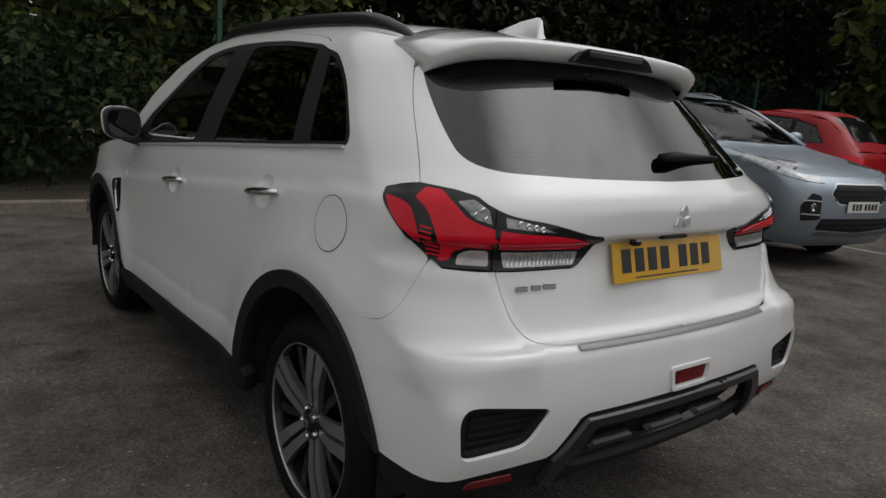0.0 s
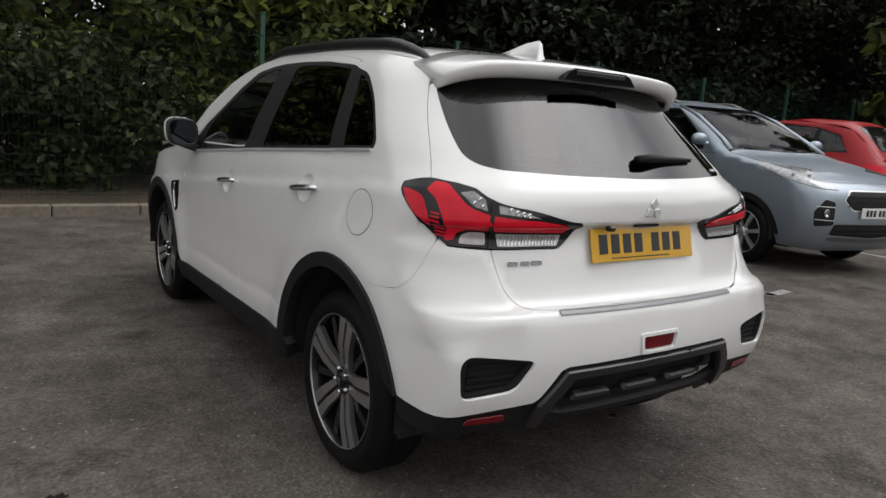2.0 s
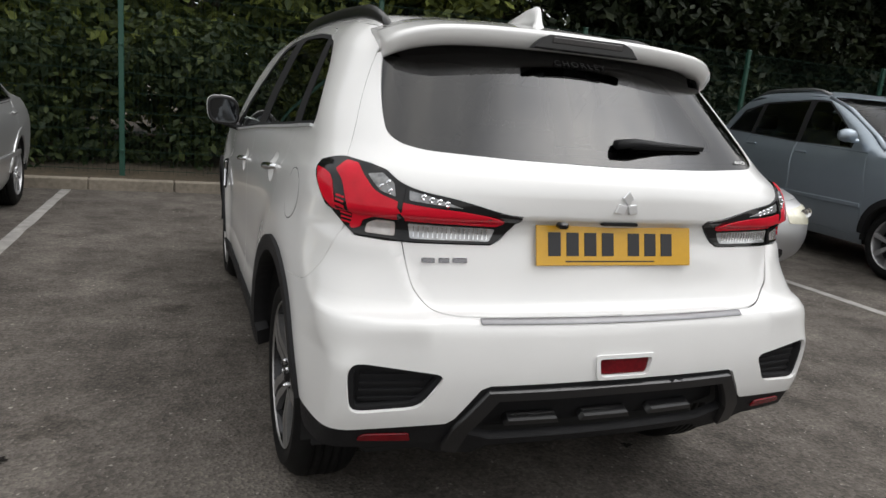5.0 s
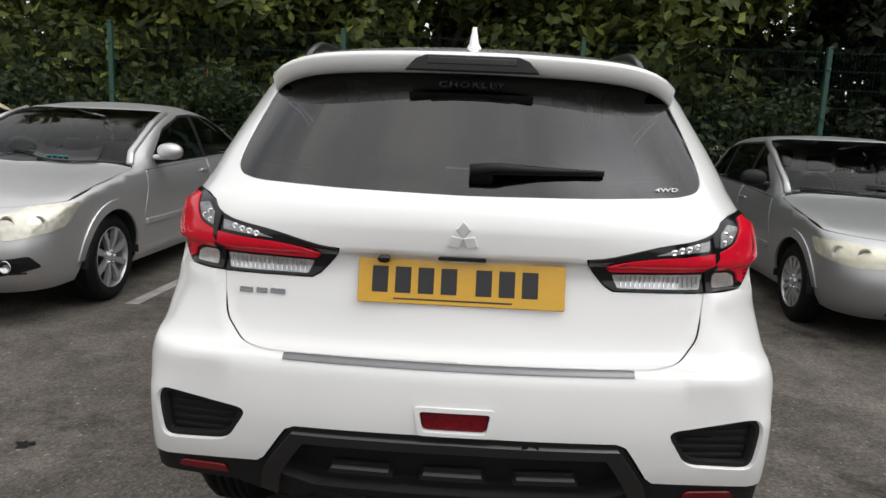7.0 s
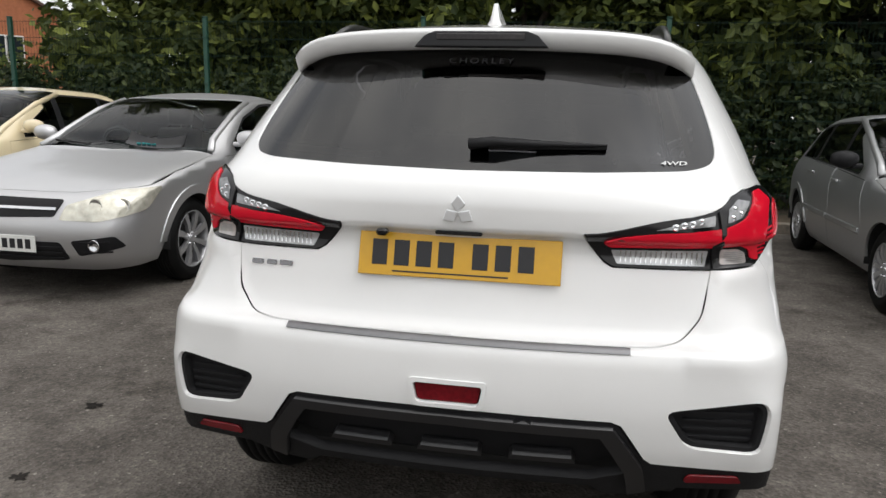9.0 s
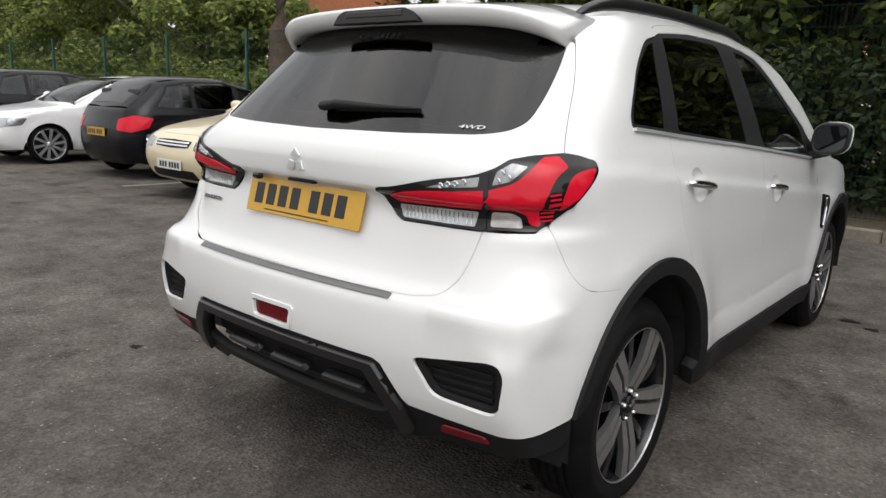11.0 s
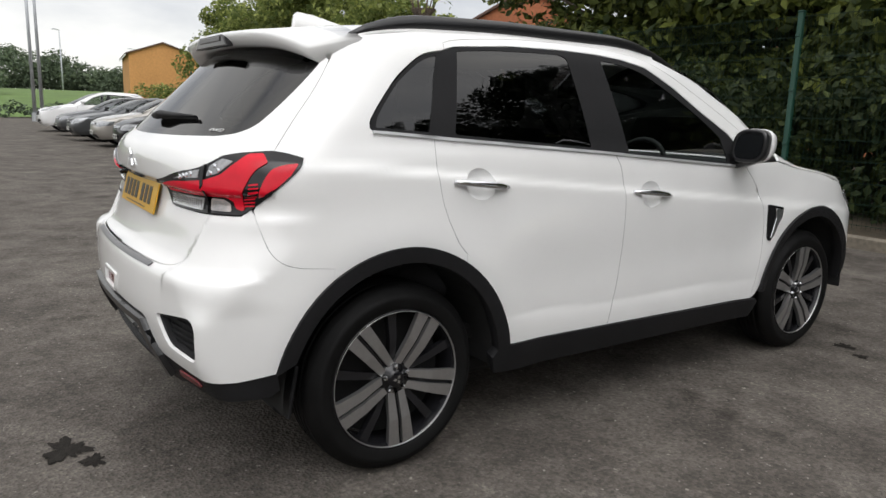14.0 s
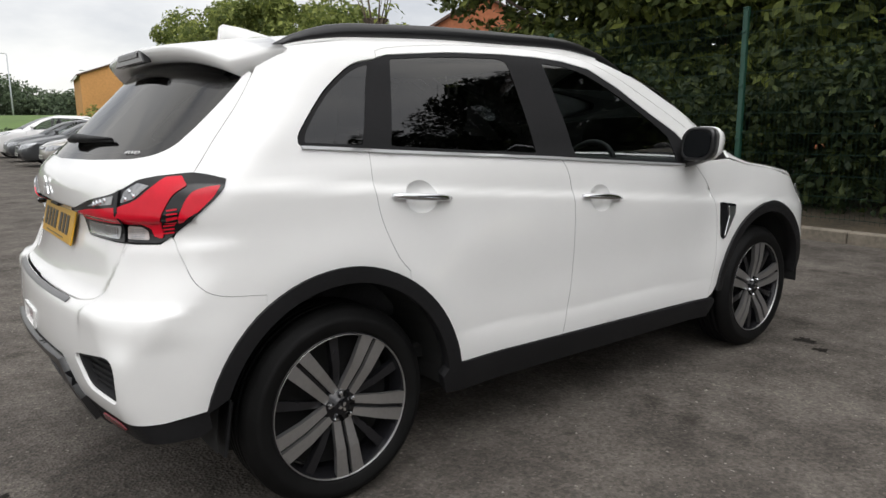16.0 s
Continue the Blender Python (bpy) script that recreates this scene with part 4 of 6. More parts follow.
for sg in (1, -1):
    m = (lambda q: q) if sg > 0 else flip
    inner = inset(m(intake), -0.004)
    patch("corner_intake", BODY, inner, M_PILLAR, SUV, (), 0.025, -0.035, 0.0, "black louvred bumper intake")
    patch("intake_lip", BODY, inset(m(intake), 0.0), M_PILLAR, SUV, [inset(m(intake), 0.012)], 0.015, -0.012, 0.03)
    for k in range(4):
        zz = 0.535 + 0.024 * k
        patch("intake_slat", BODY, m([bR(0.585 + 0.004 * k, zz), bR(0.745, zz - 0.004), bR(0.745, zz + 0.004), bR(0.575, zz + 0.008)]), M_PILLAR, SUV, (), 0.03, -0.026, 0.012)
    patch("low_reflector", BODY, m(rounded([bR(0.60, 0.440), bR(0.72, 0.438), bR(0.735, 0.418), bR(0.59, 0.416)], 0.008)), M_DARKRED, SUV, (), 0.02, 0.004, 0.006, "dark red low reflector")
    well(SUV, sg * 0.84, RA, HUBZ, 0.445, 0.30, sg)
    well(SUV, sg * 0.84, FA, HUBZ, 0.445, 0.30, sg)
    wheel(SUV, sg * 0.832, RA, HUBZ, 0.345, 0.252, 0.225, sg, "twin", 5, 1.02 if sg > 0 else 0.5)
    wheel(SUV, sg * 0.832, FA, HUBZ, 0.345, 0.252, 0.225, sg, "twin", 5, 1.5 if sg > 0 else 0.9)
    # mud flap behind the rear wheel
    part("mud_flap", box_bm((0.13, 0.014, 0.18), (sg * 0.735, 0.400, 0.365), 0.005, Matrix.Rotation(radians(-10), 4, "X")), M_BLACK, SUV, "black mud flap")
    # wing garnish
    patch("wing_vent", BODY, (lambda q: q if sg > 0 else flip(q))([bS(2.995, 0.865), bS(3.125, 0.845), bS(3.115, 0.80), bS(3.02, 0.672), bS(3.0, 0.69)]), M_GLOSSBLACK, SUV, (), 0.02, 0.008, 0.012, "gloss black wing vent", round_to=0.012)
    patch("vent_chrome", BODY, (lambda q: q if sg > 0 else flip(q))([bS(3.055, 0.842), bS(3.115, 0.835), bS(3.105, 0.80), bS(3.03, 0.69), bS(3.018, 0.69), bS(3.06, 0.79)]), M_CHROME, SUV, (), 0.02, 0.013, 0.006, "chrome blade of the wing vent", round_to=0.006)

# roof, bonnet, windscreen
top_edge = [tuple(p[:2]) for p in BODY.wrap(np.array([q[0] for q in roof_edge[:-3]]), np.array([q[1] for q in roof_edge[:-3]]))]
roof_right = [(0.0, 0.60), (0.40, 0.63)] + [(x, y) for x, y in top_edge] + [(0.46, 2.48), (0.30, 2.44), (0.0, 2.42)]
patch("roof", BODY, both(roof_right), M_WHITE, SUV, (), 0.04, 0.0, 0.01, "white roof", onto="top")
pillar = [tuple(p[:2]) for p in BODY.wrap(np.array([q[0] for q in roof_edge[-3:]]), np.array([q[1] for q in roof_edge[-3:]]))]
screen = [(0.0, 2.44), (0.30, 2.46), (0.46, 2.50)] + pillar + [(0.66, 3.24), (0.40, 3.34), (0.0, 3.36)]
patch("windscreen", BODY, both(screen), M_SCREEN, SUV, (), 0.05, -0.004, 0.0, "clear windscreen", onto="top")
wing_xy = [tuple(p[:2]) for p in BODY.wrap(np.array([q[0] for q in wing_top]), np.array([q[1] for q in wing_top]))]
bonnet = [(0.0, 3.38), (0.40, 3.36), (0.62, 3.27)] + wing_xy[::-1] + [(0.64, 3.98), (0.40, 4.13), (0.0, 4.18)]
patch("bonnet", BODY, inset(both(bonnet), GAP), M_WHITE, SUV, (), 0.05, 0.004, 0.012, "white bonnet", onto="top")

# spoiler over the rear window: a lofted wing, with a black filler between its lip and the glass
def wing_rows():
    for x in np.linspace(-0.600, 0.600, 35):
        q = abs(x) / 0.600
        zf = float(BODY.top(np.array([min(abs(x), 0.59)]), np.array([0.76]))[0][2])
        yield x, q, zf, 0.415 + 0.05 * q ** 2 + 0.085 * q ** 8, 1.556 - 0.020 * q * q - 0.042 * q ** 8


def loft(rings, n):
    b = bmesh.new()
    rows = [[b.verts.new(p) for p in r] for r in rings]
    for a, c in zip(rows, rows[1:]):
        for k in range(n):
            b.faces.new((a[k], a[(k + 1) % n], c[(k + 1) % n], c[k]))
    b.faces.new(rows[0])
    b.faces.new(rows[-1][::-1])
    return b


rings, filler = [], []
for x, q, zf, tip, zt in wing_rows():
    zm = zt * 0.45 + zf * 0.55 + 0.003
    rings.append([(x, y, z) for y, z in ((0.76, zf + 0.0015), (0.62 + 0.03 * q, zm), (tip + 0.05, zt + 0.004), (tip + 0.010, zt - 0.003), (tip, zt - 0.014), (tip + 0.026, zt - 0.046),
                                         (tip + 0.046, zt - 0.055), (0.60 + 0.05 * q, zt - 0.034), (0.72, zf - 0.03))])
    zg = 1.536 - 0.022 * q * q - 0.020 * q ** 6
    yg = float(BODY.wrap(*(np.array([v]) for v in bR(min(abs(x), 0.585), zg)))[0][1])
    filler.append([(x * 0.985, tip + 0.050, zt - 0.050), (x * 0.985, yg - 0.004, zg - 0.006), (x * 0.985, yg + 0.05, zg), (x * 0.985, 0.64, zt - 0.030)])
spoiler = part("roof_spoiler", loft(rings, 9), M_WHITE, SUV, "white roof spoiler", True)
part("spoiler_underside", loft(filler, 4), M_PILLAR, spoiler, "black underside of the spoiler", True)
brake = slab_bm([(-0.190, 1.503), (-0.160, 1.534), (-0.13, 1.545), (0.13, 1.545), (0.160, 1.534), (0.190, 1.503)], 0.030, "y", 0.004)
bmesh.ops.translate(brake, verts=brake.verts, vec=(0, 0.4115, 0))
part("brake_light", brake, M_GLOSSBLACK, spoiler, "smoked high brake light")
part("brake_lens", box_bm((0.25, 0.006, 0.017), (0, 0.411, 1.530), 0.002), M_BRAKE, spoiler)

# roof rails, fin
for sg in (1, -1):
    rail, rings = bmesh.new(), []
    for t in np.linspace(0, 1, 27):
        y = 0.725 + t * 1.90
        x = 0.555 - 0.012 * abs(2 * t - 1) - 0.03 * max(0, t - 0.6)
        z = float(BODY.top(np.array([x]), np.array([y]))[0][2])
        e = min(1.0, t / 0.13, (1 - t) / 0.2)
        h = 0.004 + 0.036 * e ** 0.6
        w = 0.009 + 0.009 * e
        rings.append([rail.verts.new((sg * (x + a * w), y, z + b)) for a, b in ((-1.3, -0.008), (-1.0, h * 0.6), (-0.6, h * 0.95), (0.0, h), (0.6, h * 0.93), (1.0, h * 0.55), (1.1, h * 0.30), (1.3, -0.010))])
    for a, c in zip(rings, rings[1:]):
        for k in range(8):
            rail.faces.new((a[k], a[(k + 1) % 8], c[(k + 1) % 8], c[k]))
    rail.faces.new(rings[0])
    rail.faces.new(rings[-1][::-1])
    part("roof_rail", rail, M_SATIN, SUV, "satin black roof rail", True)
fin = bmesh.new()
rings = []
for t, y, h, w in ((0, 0.752, 0.008, 0.040), (0.2, 0.758, 0.064, 0.028), (0.25, 0.772, 0.074, 0.012), (0.5, 0.85, 0.058, 0.025), (0.75, 0.94, 0.030, 0.034), (1, 1.03, 0.004, 0.022)):
    z0 = float(BODY.top(np.array([0.0]), np.array([y]))[0][2]) - 0.006
    rings.append([fin.verts.new(c) for c in ((-w, y, z0), (-w * 0.55, y + 0.004, z0 + h * 0.35), (-0.007, y + 0.008, z0 + h), (0.007, y + 0.008, z0 + h), (w * 0.55, y + 0.004, z0 + h * 0.35), (w, y, z0))])
for a, c in zip(rings, rings[1:]):
    for k in range(6):
        fin.faces.new((a[k], a[(k + 1) % 6], c[(k + 1) % 6], c[k]))
fin.faces.new(rings[0])
fin.faces.new(rings[-1][::-1])
part("antenna_fin", fin, M_WHITE, SUV, "white shark-fin aerial", True)

# number plate, emblem, badges, wiper, camera
def on_rear(x, z, off=0.0):
    p = BODY.wrap(*(np.array([v]) for v in bR(x, z)))
    return Vector(p[0]) + Vector(BODY.normal(p)[0]) * off


tilt = math.atan2(0.026, 0.104)
pm = Matrix.Translation((0.0, 0.117, 0.950)) @ Matrix.Rotation(-tilt, 4, "X")
plate = part("number_plate", box_bm((0.522, 0.006, 0.112), (0, 0, 0), 0.003), M_YELLOW, SUV, "yellow rear number plate")
plate.matrix_basis = pm
for k in range(7):
    bx = -0.205 + 0.058 * k + (0.03 if k > 3 else 0)
    o = part("plate_bar", box_bm((0.040, 0.002, 0.066), (bx, -0.0035, 0.004), 0.0008), M_INK, plate)
part("plate_bar", box_bm((0.30, 0.0012, 0.004), (-0.02, -0.0034, -0.044), 0.0004), M_INK, plate)
for k in range(3):
    a = radians(90 + 120 * k)
    d, w = 0.044, 0.0185
    c, s = math.cos(a), math.sin(a)
    pts = [(0, 0), (d * 0.5 * c - w * s, d * 0.5 * s + w * c), (d * c, d * s), (d * 0.5 * c + w * s, d * 0.5 * s - w * c)]
    e = slab_bm(pts, 0.008, "y", 0.002)
    at = on_rear(0, 1.082, 0.0)
    bmesh.ops.translate(e, verts=e.verts, vec=(at.x, at.y - 0.009, 1.082))
    part("emblem_piece", e, M_EMBLEM, SUV, "chrome emblem piece")
for k, (bw, bz) in enumerate(((0.036, 0.900), (0.030, 0.901), (0.040, 0.902))):
    x = -0.560 + 0.043 * k
    at = on_rear(x, bz)
    o = part("badge_bar", box_bm((bw, 0.004, 0.013), (0, 0, 0), 0.0015), M_BADGEGREY, SUV, "dark chrome badge")
    o.matrix_basis = Matrix.Translation((at.x, at.y - 0.004, bz)) @ Matrix.Rotation(radians(-9), 4, "Z") @ Matrix.Rotation(-0.2, 4, "X")
w0, w1 = on_rear(0.02, 1.240, 0.018), on_rear(0.355, 1.246, 0.012)
part("wiper_arm", tube_bm([w0 + Vector((-0.012, 0, -0.004)), w0 + Vector((0.05, -0.002, 0.004)), w0.lerp(w1, 0.5), w1], [0.024, 0.022, 0.016, 0.005], 8, squash=0.6), M_BLACK, SUV, "black rear wiper", True)
part("wiper_blade", tube_bm([w0 + Vector((0.04, 0.006, -0.010)), w1 + Vector((0, 0.004, -0.006))], 0.006, 6), M_BLACK, SUV)
txt = bpy.data.curves.new("four_wheel_drive", "FONT")
txt.body, txt.size, txt.extrude, txt.shear = "4WD", 0.030, 0.0004, 0.25
txt.align_x = "CENTER"
tob = new("decal", txt)
tob.parent = SUV
at = on_rear(0.525, 1.211, 0.0003)
nrm = Vector(BODY.normal(np.array([tuple(at)]))[0])
right = Vector((0, 0, 1)).cross(nrm).normalized()
up = nrm.cross(right)
tob.matrix_basis = Matrix.Translation(at) @ Matrix((right, up, nrm)).transposed().to_4x4() @ Matrix.Diagonal((1.05, 0.62, 1.0, 1.0))
txt.materials.append(M_BADGE)
card = bpy.data.curves.new("window_word", "FONT")
card.body, card.size, card.extrude, card.align_x, card.space_character = "CHORLEY", 0.034, 0.0003, "CENTER", 1.35
word = new("window_word", card)
word.parent = SUV
at = on_rear(0.0, 1.462, 0.002)
nrm = Vector(BODY.normal(np.array([tuple(at)]))[0])
right = Vector((0, 0, 1)).cross(nrm).normalized()
word.matrix_basis = Matrix.Translation(at) @ Matrix((right, nrm.cross(right), nrm)).transposed().to_4x4()
card.materials.append(M_FAINT)
cam_b = box_bm((0.03, 0.03, 0.02), (-0.195, 0.10, 1.016), 0.006)
part("reversing_camera", cam_b, M_GLOSSBLACK, SUV)
part("gate_switch", box_bm((0.12, 0.02, 0.010), (0.0, 0.118, 1.020), 0.004), M_BLACK, SUV)

# door mirrors: a rounded black case, glass to the rear, a white cap to the front
def case_bm(sg, rows):
    """A rounded case lofted along y: rows (y, half-width, half-height, squareness)."""
    b, rings = bmesh.new(), []
    for y, w, h, n in rows:
        ring = []
        for a in np.linspace(0, 2 * math.pi, 25)[:-1]:
            c, s = math.cos(a), math.sin(a)
            lean = 0.012 * s
            ring.append(b.verts.new((sg * (0.922 + lean + 0.80 * w * math.copysign(abs(c) ** n, c)), 2.715 + y, 1.180 + h * math.copysign(abs(s) ** n, s))))
        rings.append(ring)
    for a, c in zip(rings, rings[1:]):
        for k in range(24):
            b.faces.new((a[k], a[(k + 1) % 24], c[(k + 1) % 24], c[k]))
    b.faces.new(rings[0])
    b.faces.new(rings[-1][::-1])
    return b


for sg in (1, -1):
    mir = part("door_mirror", case_bm(sg, ((-0.045, 0.090, 0.066, 0.62), (-0.050, 0.099, 0.074, 0.60), (-0.035, 0.106, 0.081, 0.62), (0.0, 0.106, 0.081, 0.65))), M_SATIN, SUV, "door mirror in black and white", True)
    part("mirror_glass", case_bm(sg, ((-0.047, 0.086, 0.062, 0.62), (-0.040, 0.086, 0.062, 0.62))), M_MIRROR, mir, "mirror glass")
    part("mirror_cap", case_bm(sg, ((0.0, 0.109, 0.083, 0.65), (0.025, 0.108, 0.082, 0.67), (0.06, 0.096, 0.072, 0.72), (0.085, 0.070, 0.052, 0.8), (0.098, 0.030, 0.022, 0.9))), M_WHITE, mir, "white mirror cap", True)
    part("mirror_foot", box_bm((0.12, 0.07, 0.045), (sg * 0.865, 2.735, 1.098), 0.016, Matrix.Rotation(sg * radians(-18), 4, "Y")), M_SATIN, mir)

# cabin
part("cabin_floor", box_bm((1.40, 2.7, 0.06), (0, 1.75, 0.42), 0.01), M_DARK, SUV)
part("under_tray", box_bm((1.30, 3.6, 0.10), (0, 2.20, 0.26), 0.03), M_DARK, SUV)
part("parcel_shelf", box_bm((1.20, 0.42, 0.02), (0, 0.62, 1.05), 0.006), M_DARK, SUV)
part("dashboard", box_bm((1.36, 0.42, 0.34), (0, 2.86, 0.92), 0.08), M_DASH, SUV, "dark dashboard", True)
part("engine_bulkhead", box_bm((1.40, 0.05, 0.7), (0, 3.08, 0.70), 0.01), M_DARK, SUV)
for sx in (-0.36, 0.36):
    seat(SUV, sx, 1.98, 0.62)
seat(SUV, 0.0, 1.12, 0.62, 1.22, 0.55, wide=True)
steering_wheel(SUV, 0.37, 2.52, 1.0)
part("cabin_mirror", box_bm((0.22, 0.02, 0.06), (0, 2.42, 1.42), 0.008), M_DASH, SUV)
part("headlining", box_bm((0.95, 1.5, 0.02), (0, 1.35, 1.535), 0.006), M_DASH, SUV)


# proportions: the tail set in a little, the upper body slightly lower
along = curve((-0.1, 0.026), (0.0, 0.025), (0.35, 0.010), (0.79, 0.0), (1.05, -0.014), (2.2, -0.028), (3.1, -0.018), (3.46, 0.0), (4.5, 0.0))
lower = curve((0.0, 0.0), (0.92, 0.0), (1.05, -0.010), (1.2, -0.016), (1.4, -0.014), (1.6, -0.006), (1.8, -0.004))
for ob in SUV.children_recursive:
    if "wheel" in ob.name or (ob.parent and ob.parent.name.startswith("wheel")) or ob.name.startswith("plate_bar"):
        continue
    if ob.matrix_basis != Matrix():
        p = ob.matrix_basis.translation.copy()
        ob.matrix_basis.translation = (p.x, p.y + float(along(p.y)), p.z + float(lower(p.z)))
        continue
    co = np.empty(len(ob.data.vertices) * 3)
    ob.data.vertices.foreach_get("co", co)
    co = co.reshape(-1, 3)
    co[:, 1] += along(co[:, 1])
    co[:, 2] += lower(co[:, 2])
    ob.data.vertices.foreach_set("co", co.ravel())
    ob.data.update()


# ---- ground ----
def lift(x):
    """The height of the car park, which is level."""
    return 0.0


gb = bmesh.new()
xs = [-600, -150, -60, -36, -27, -18, -8, 0, 8, 30, 150, 600]
ys = [-600, -150, -40, -12, 0, 7.5, 40, 150, 600]
gv = {(i, j): gb.verts.new((x, y, lift(x))) for i, x in enumerate(xs) for j, y in enumerate(ys)}
for i in range(len(xs) - 1):
    for j in range(len(ys) - 1):
        gb.faces.new((gv[i, j], gv[i + 1, j], gv[i + 1, j + 1], gv[i, j + 1]))


def asphalt():
    m, n, l, b = material("worn_asphalt")
    co = n.new("ShaderNodeTexCoord")

    def noise_tex(scale, detail, rough=0.6):
        t = n.new("ShaderNodeTexNoise")
        t.inputs["Scale"].default_value, t.inputs["Detail"].default_value, t.inputs["Roughness"].default_value = scale, detail, rough
        l.new(co.outputs["Object"], t.inputs["Vector"])
        return t.outputs["Fac"]

    def ramp(fac, p0, c0, p1, c1):
        r = n.new("ShaderNodeValToRGB")
        r.color_ramp.elements[0].position, r.color_ramp.elements[1].position = p0, p1
        r.color_ramp.elements[0].color, r.color_ramp.elements[1].color = (*c0, 1), (*c1, 1)
        l.new(fac, r.inputs["Fac"])
        return r.outputs["Color"]

    def mix(kind, a, c, f=1.0):
        x = n.new("ShaderNodeMixRGB")
        x.blend_type, x.inputs[0].default_value = kind, f
        l.new(a, x.inputs[1])
        l.new(c, x.inputs[2])
        return x.outputs[0]
    stone = n.new("ShaderNodeTexVoronoi")
    stone.inputs["Scale"].default_value = 75
    l.new(co.outputs["Object"], stone.inputs["Vector"])
    base = ramp(noise_tex(0.8, 8, 0.65), 0.30, (0.092, 0.084, 0.076), 0.72, (0.162, 0.149, 0.136))
    grain = ramp(noise_tex(48, 6, 0.8), 0.30, (0.60, 0.60, 0.60), 0.72, (1.34, 1.33, 1.31))
    gravel = ramp(stone.outputs["Color"], 0.15, (0.72, 0.72, 0.72), 0.95, (1.22, 1.2, 1.18))
    col = mix("MULTIPLY", mix("MULTIPLY", base, grain), gravel)
    patches = ramp(noise_tex(2.6, 10, 0.74), 0.40, (0.55, 0.54, 0.53), 0.60, (1.18, 1.17, 1.15))
    col = mix("MULTIPLY", col, patches, 0.8)
    stains = ramp(noise_tex(1.35, 7, 0.6), 0.60, (1, 1, 1), 0.67, (0.40, 0.39, 0.38))
    col = mix("MULTIPLY", col, stains, 0.8)
    specks = ramp(noise_tex(38, 3, 0.5), 0.67, (0, 0, 0), 0.72, (0.26, 0.245, 0.22))
    col = mix("ADD", col, specks, 0.7)
    l.new(col, b.inputs["Base Color"])
    bp = n.new("ShaderNodeBump")
    bp.inputs["Strength"].default_value, bp.inputs["Distance"].default_value = 0.8, 0.006
    l.new(stone.outputs["Distance"], bp.inputs["Height"])
    l.new(bp.outputs[0], b.inputs["Normal"])
    b.inputs["Roughness"].default_value = 0.85
    b.inputs["Specular IOR Level"].default_value = 0.12
    return m


M_ASPHALT = asphalt()
M_KERB = plain("weathered_concrete", (0.19, 0.165, 0.13), 0.9, vary=0.4, scale=22, bump=0.6, bump_scale=120)
M_SOIL = plain("leaf_litter_soil", (0.05, 0.038, 0.022), 0.95, vary=0.6, scale=14, bump=0.8, bump_scale=40)
M_LINE = plain("worn_white_paint", (0.27, 0.26, 0.245), 0.8, vary=0.55, scale=9, bump=0.4)
M_FENCE = plain("green_coated_steel", (0.010, 0.055, 0.036), 0.45, vary=0.15)
M_WIRE = plain("dull_green_wire", (0.006, 0.022, 0.015), 0.6, vary=0.2, spec=0.2)
M_BARK = plain("bark", (0.10, 0.075, 0.055), 0.9, vary=0.5, scale=18, bump=0.9, bump_scale=30)
M_BRICK = plain("orange_brick", (0.50, 0.25, 0.085), 0.85, vary=0.18, scale=5)
tagged(part("ground", gb, M_ASPHALT), "worn dark grey asphalt of the car park", "ground", kind="structure")


def leaves_material(name, dark, light, through_light=0.22):
    m, n, l, b = material(name)
    geo = n.new("ShaderNodeNewGeometry")
    ramp = n.new("ShaderNodeValToRGB")
    ramp.color_ramp.elements[0].color, ramp.color_ramp.elements[1].color = (*dark, 1), (*light, 1)
    mid = ramp.color_ramp.elements.new(0.75)
    mid.color = tuple((a * 0.6 + c * 0.4) for a, c in zip(dark, light)) + (1,)
    l.new(geo.outputs["Random Per Island"], ramp.inputs["Fac"])
    l.new(ramp.outputs["Color"], b.inputs["Base Color"])
    b.inputs["Roughness"].default_value = 0.55
    b.inputs["Specular IOR Level"].default_value = 0.22
    tr, mx = n.new("ShaderNodeBsdfTranslucent"), n.new("ShaderNodeMixShader")
    l.new(ramp.outputs["Color"], tr.inputs["Color"])
    mx.inputs[0].default_value = through_light
    l.new(b.outputs[0], mx.inputs[1])
    l.new(tr.outputs[0], mx.inputs[2])
    l.new(mx.outputs[0], n["Material Output"].inputs["Surface"])
    return m


M_LEAF = leaves_material("dark_green_leaves", (0.030, 0.046, 0.014), (0.21, 0.24, 0.05), 0.28)
M_LEAF_LIGHT = leaves_material("fresh_green_leaves", (0.085, 0.12, 0.032), (0.40, 0.44, 0.13), 0.5)
# near-black copy of the leaves: deep shade on the right put into colour
M_LEAF_SHADED = leaves_material("shaded_green_leaves", (0.007, 0.013, 0.005), (0.027, 0.035, 0.012), 0.08)
M_IVY = leaves_material("ivy_leaves", (0.013, 0.024, 0.009), (0.075, 0.095, 0.028))


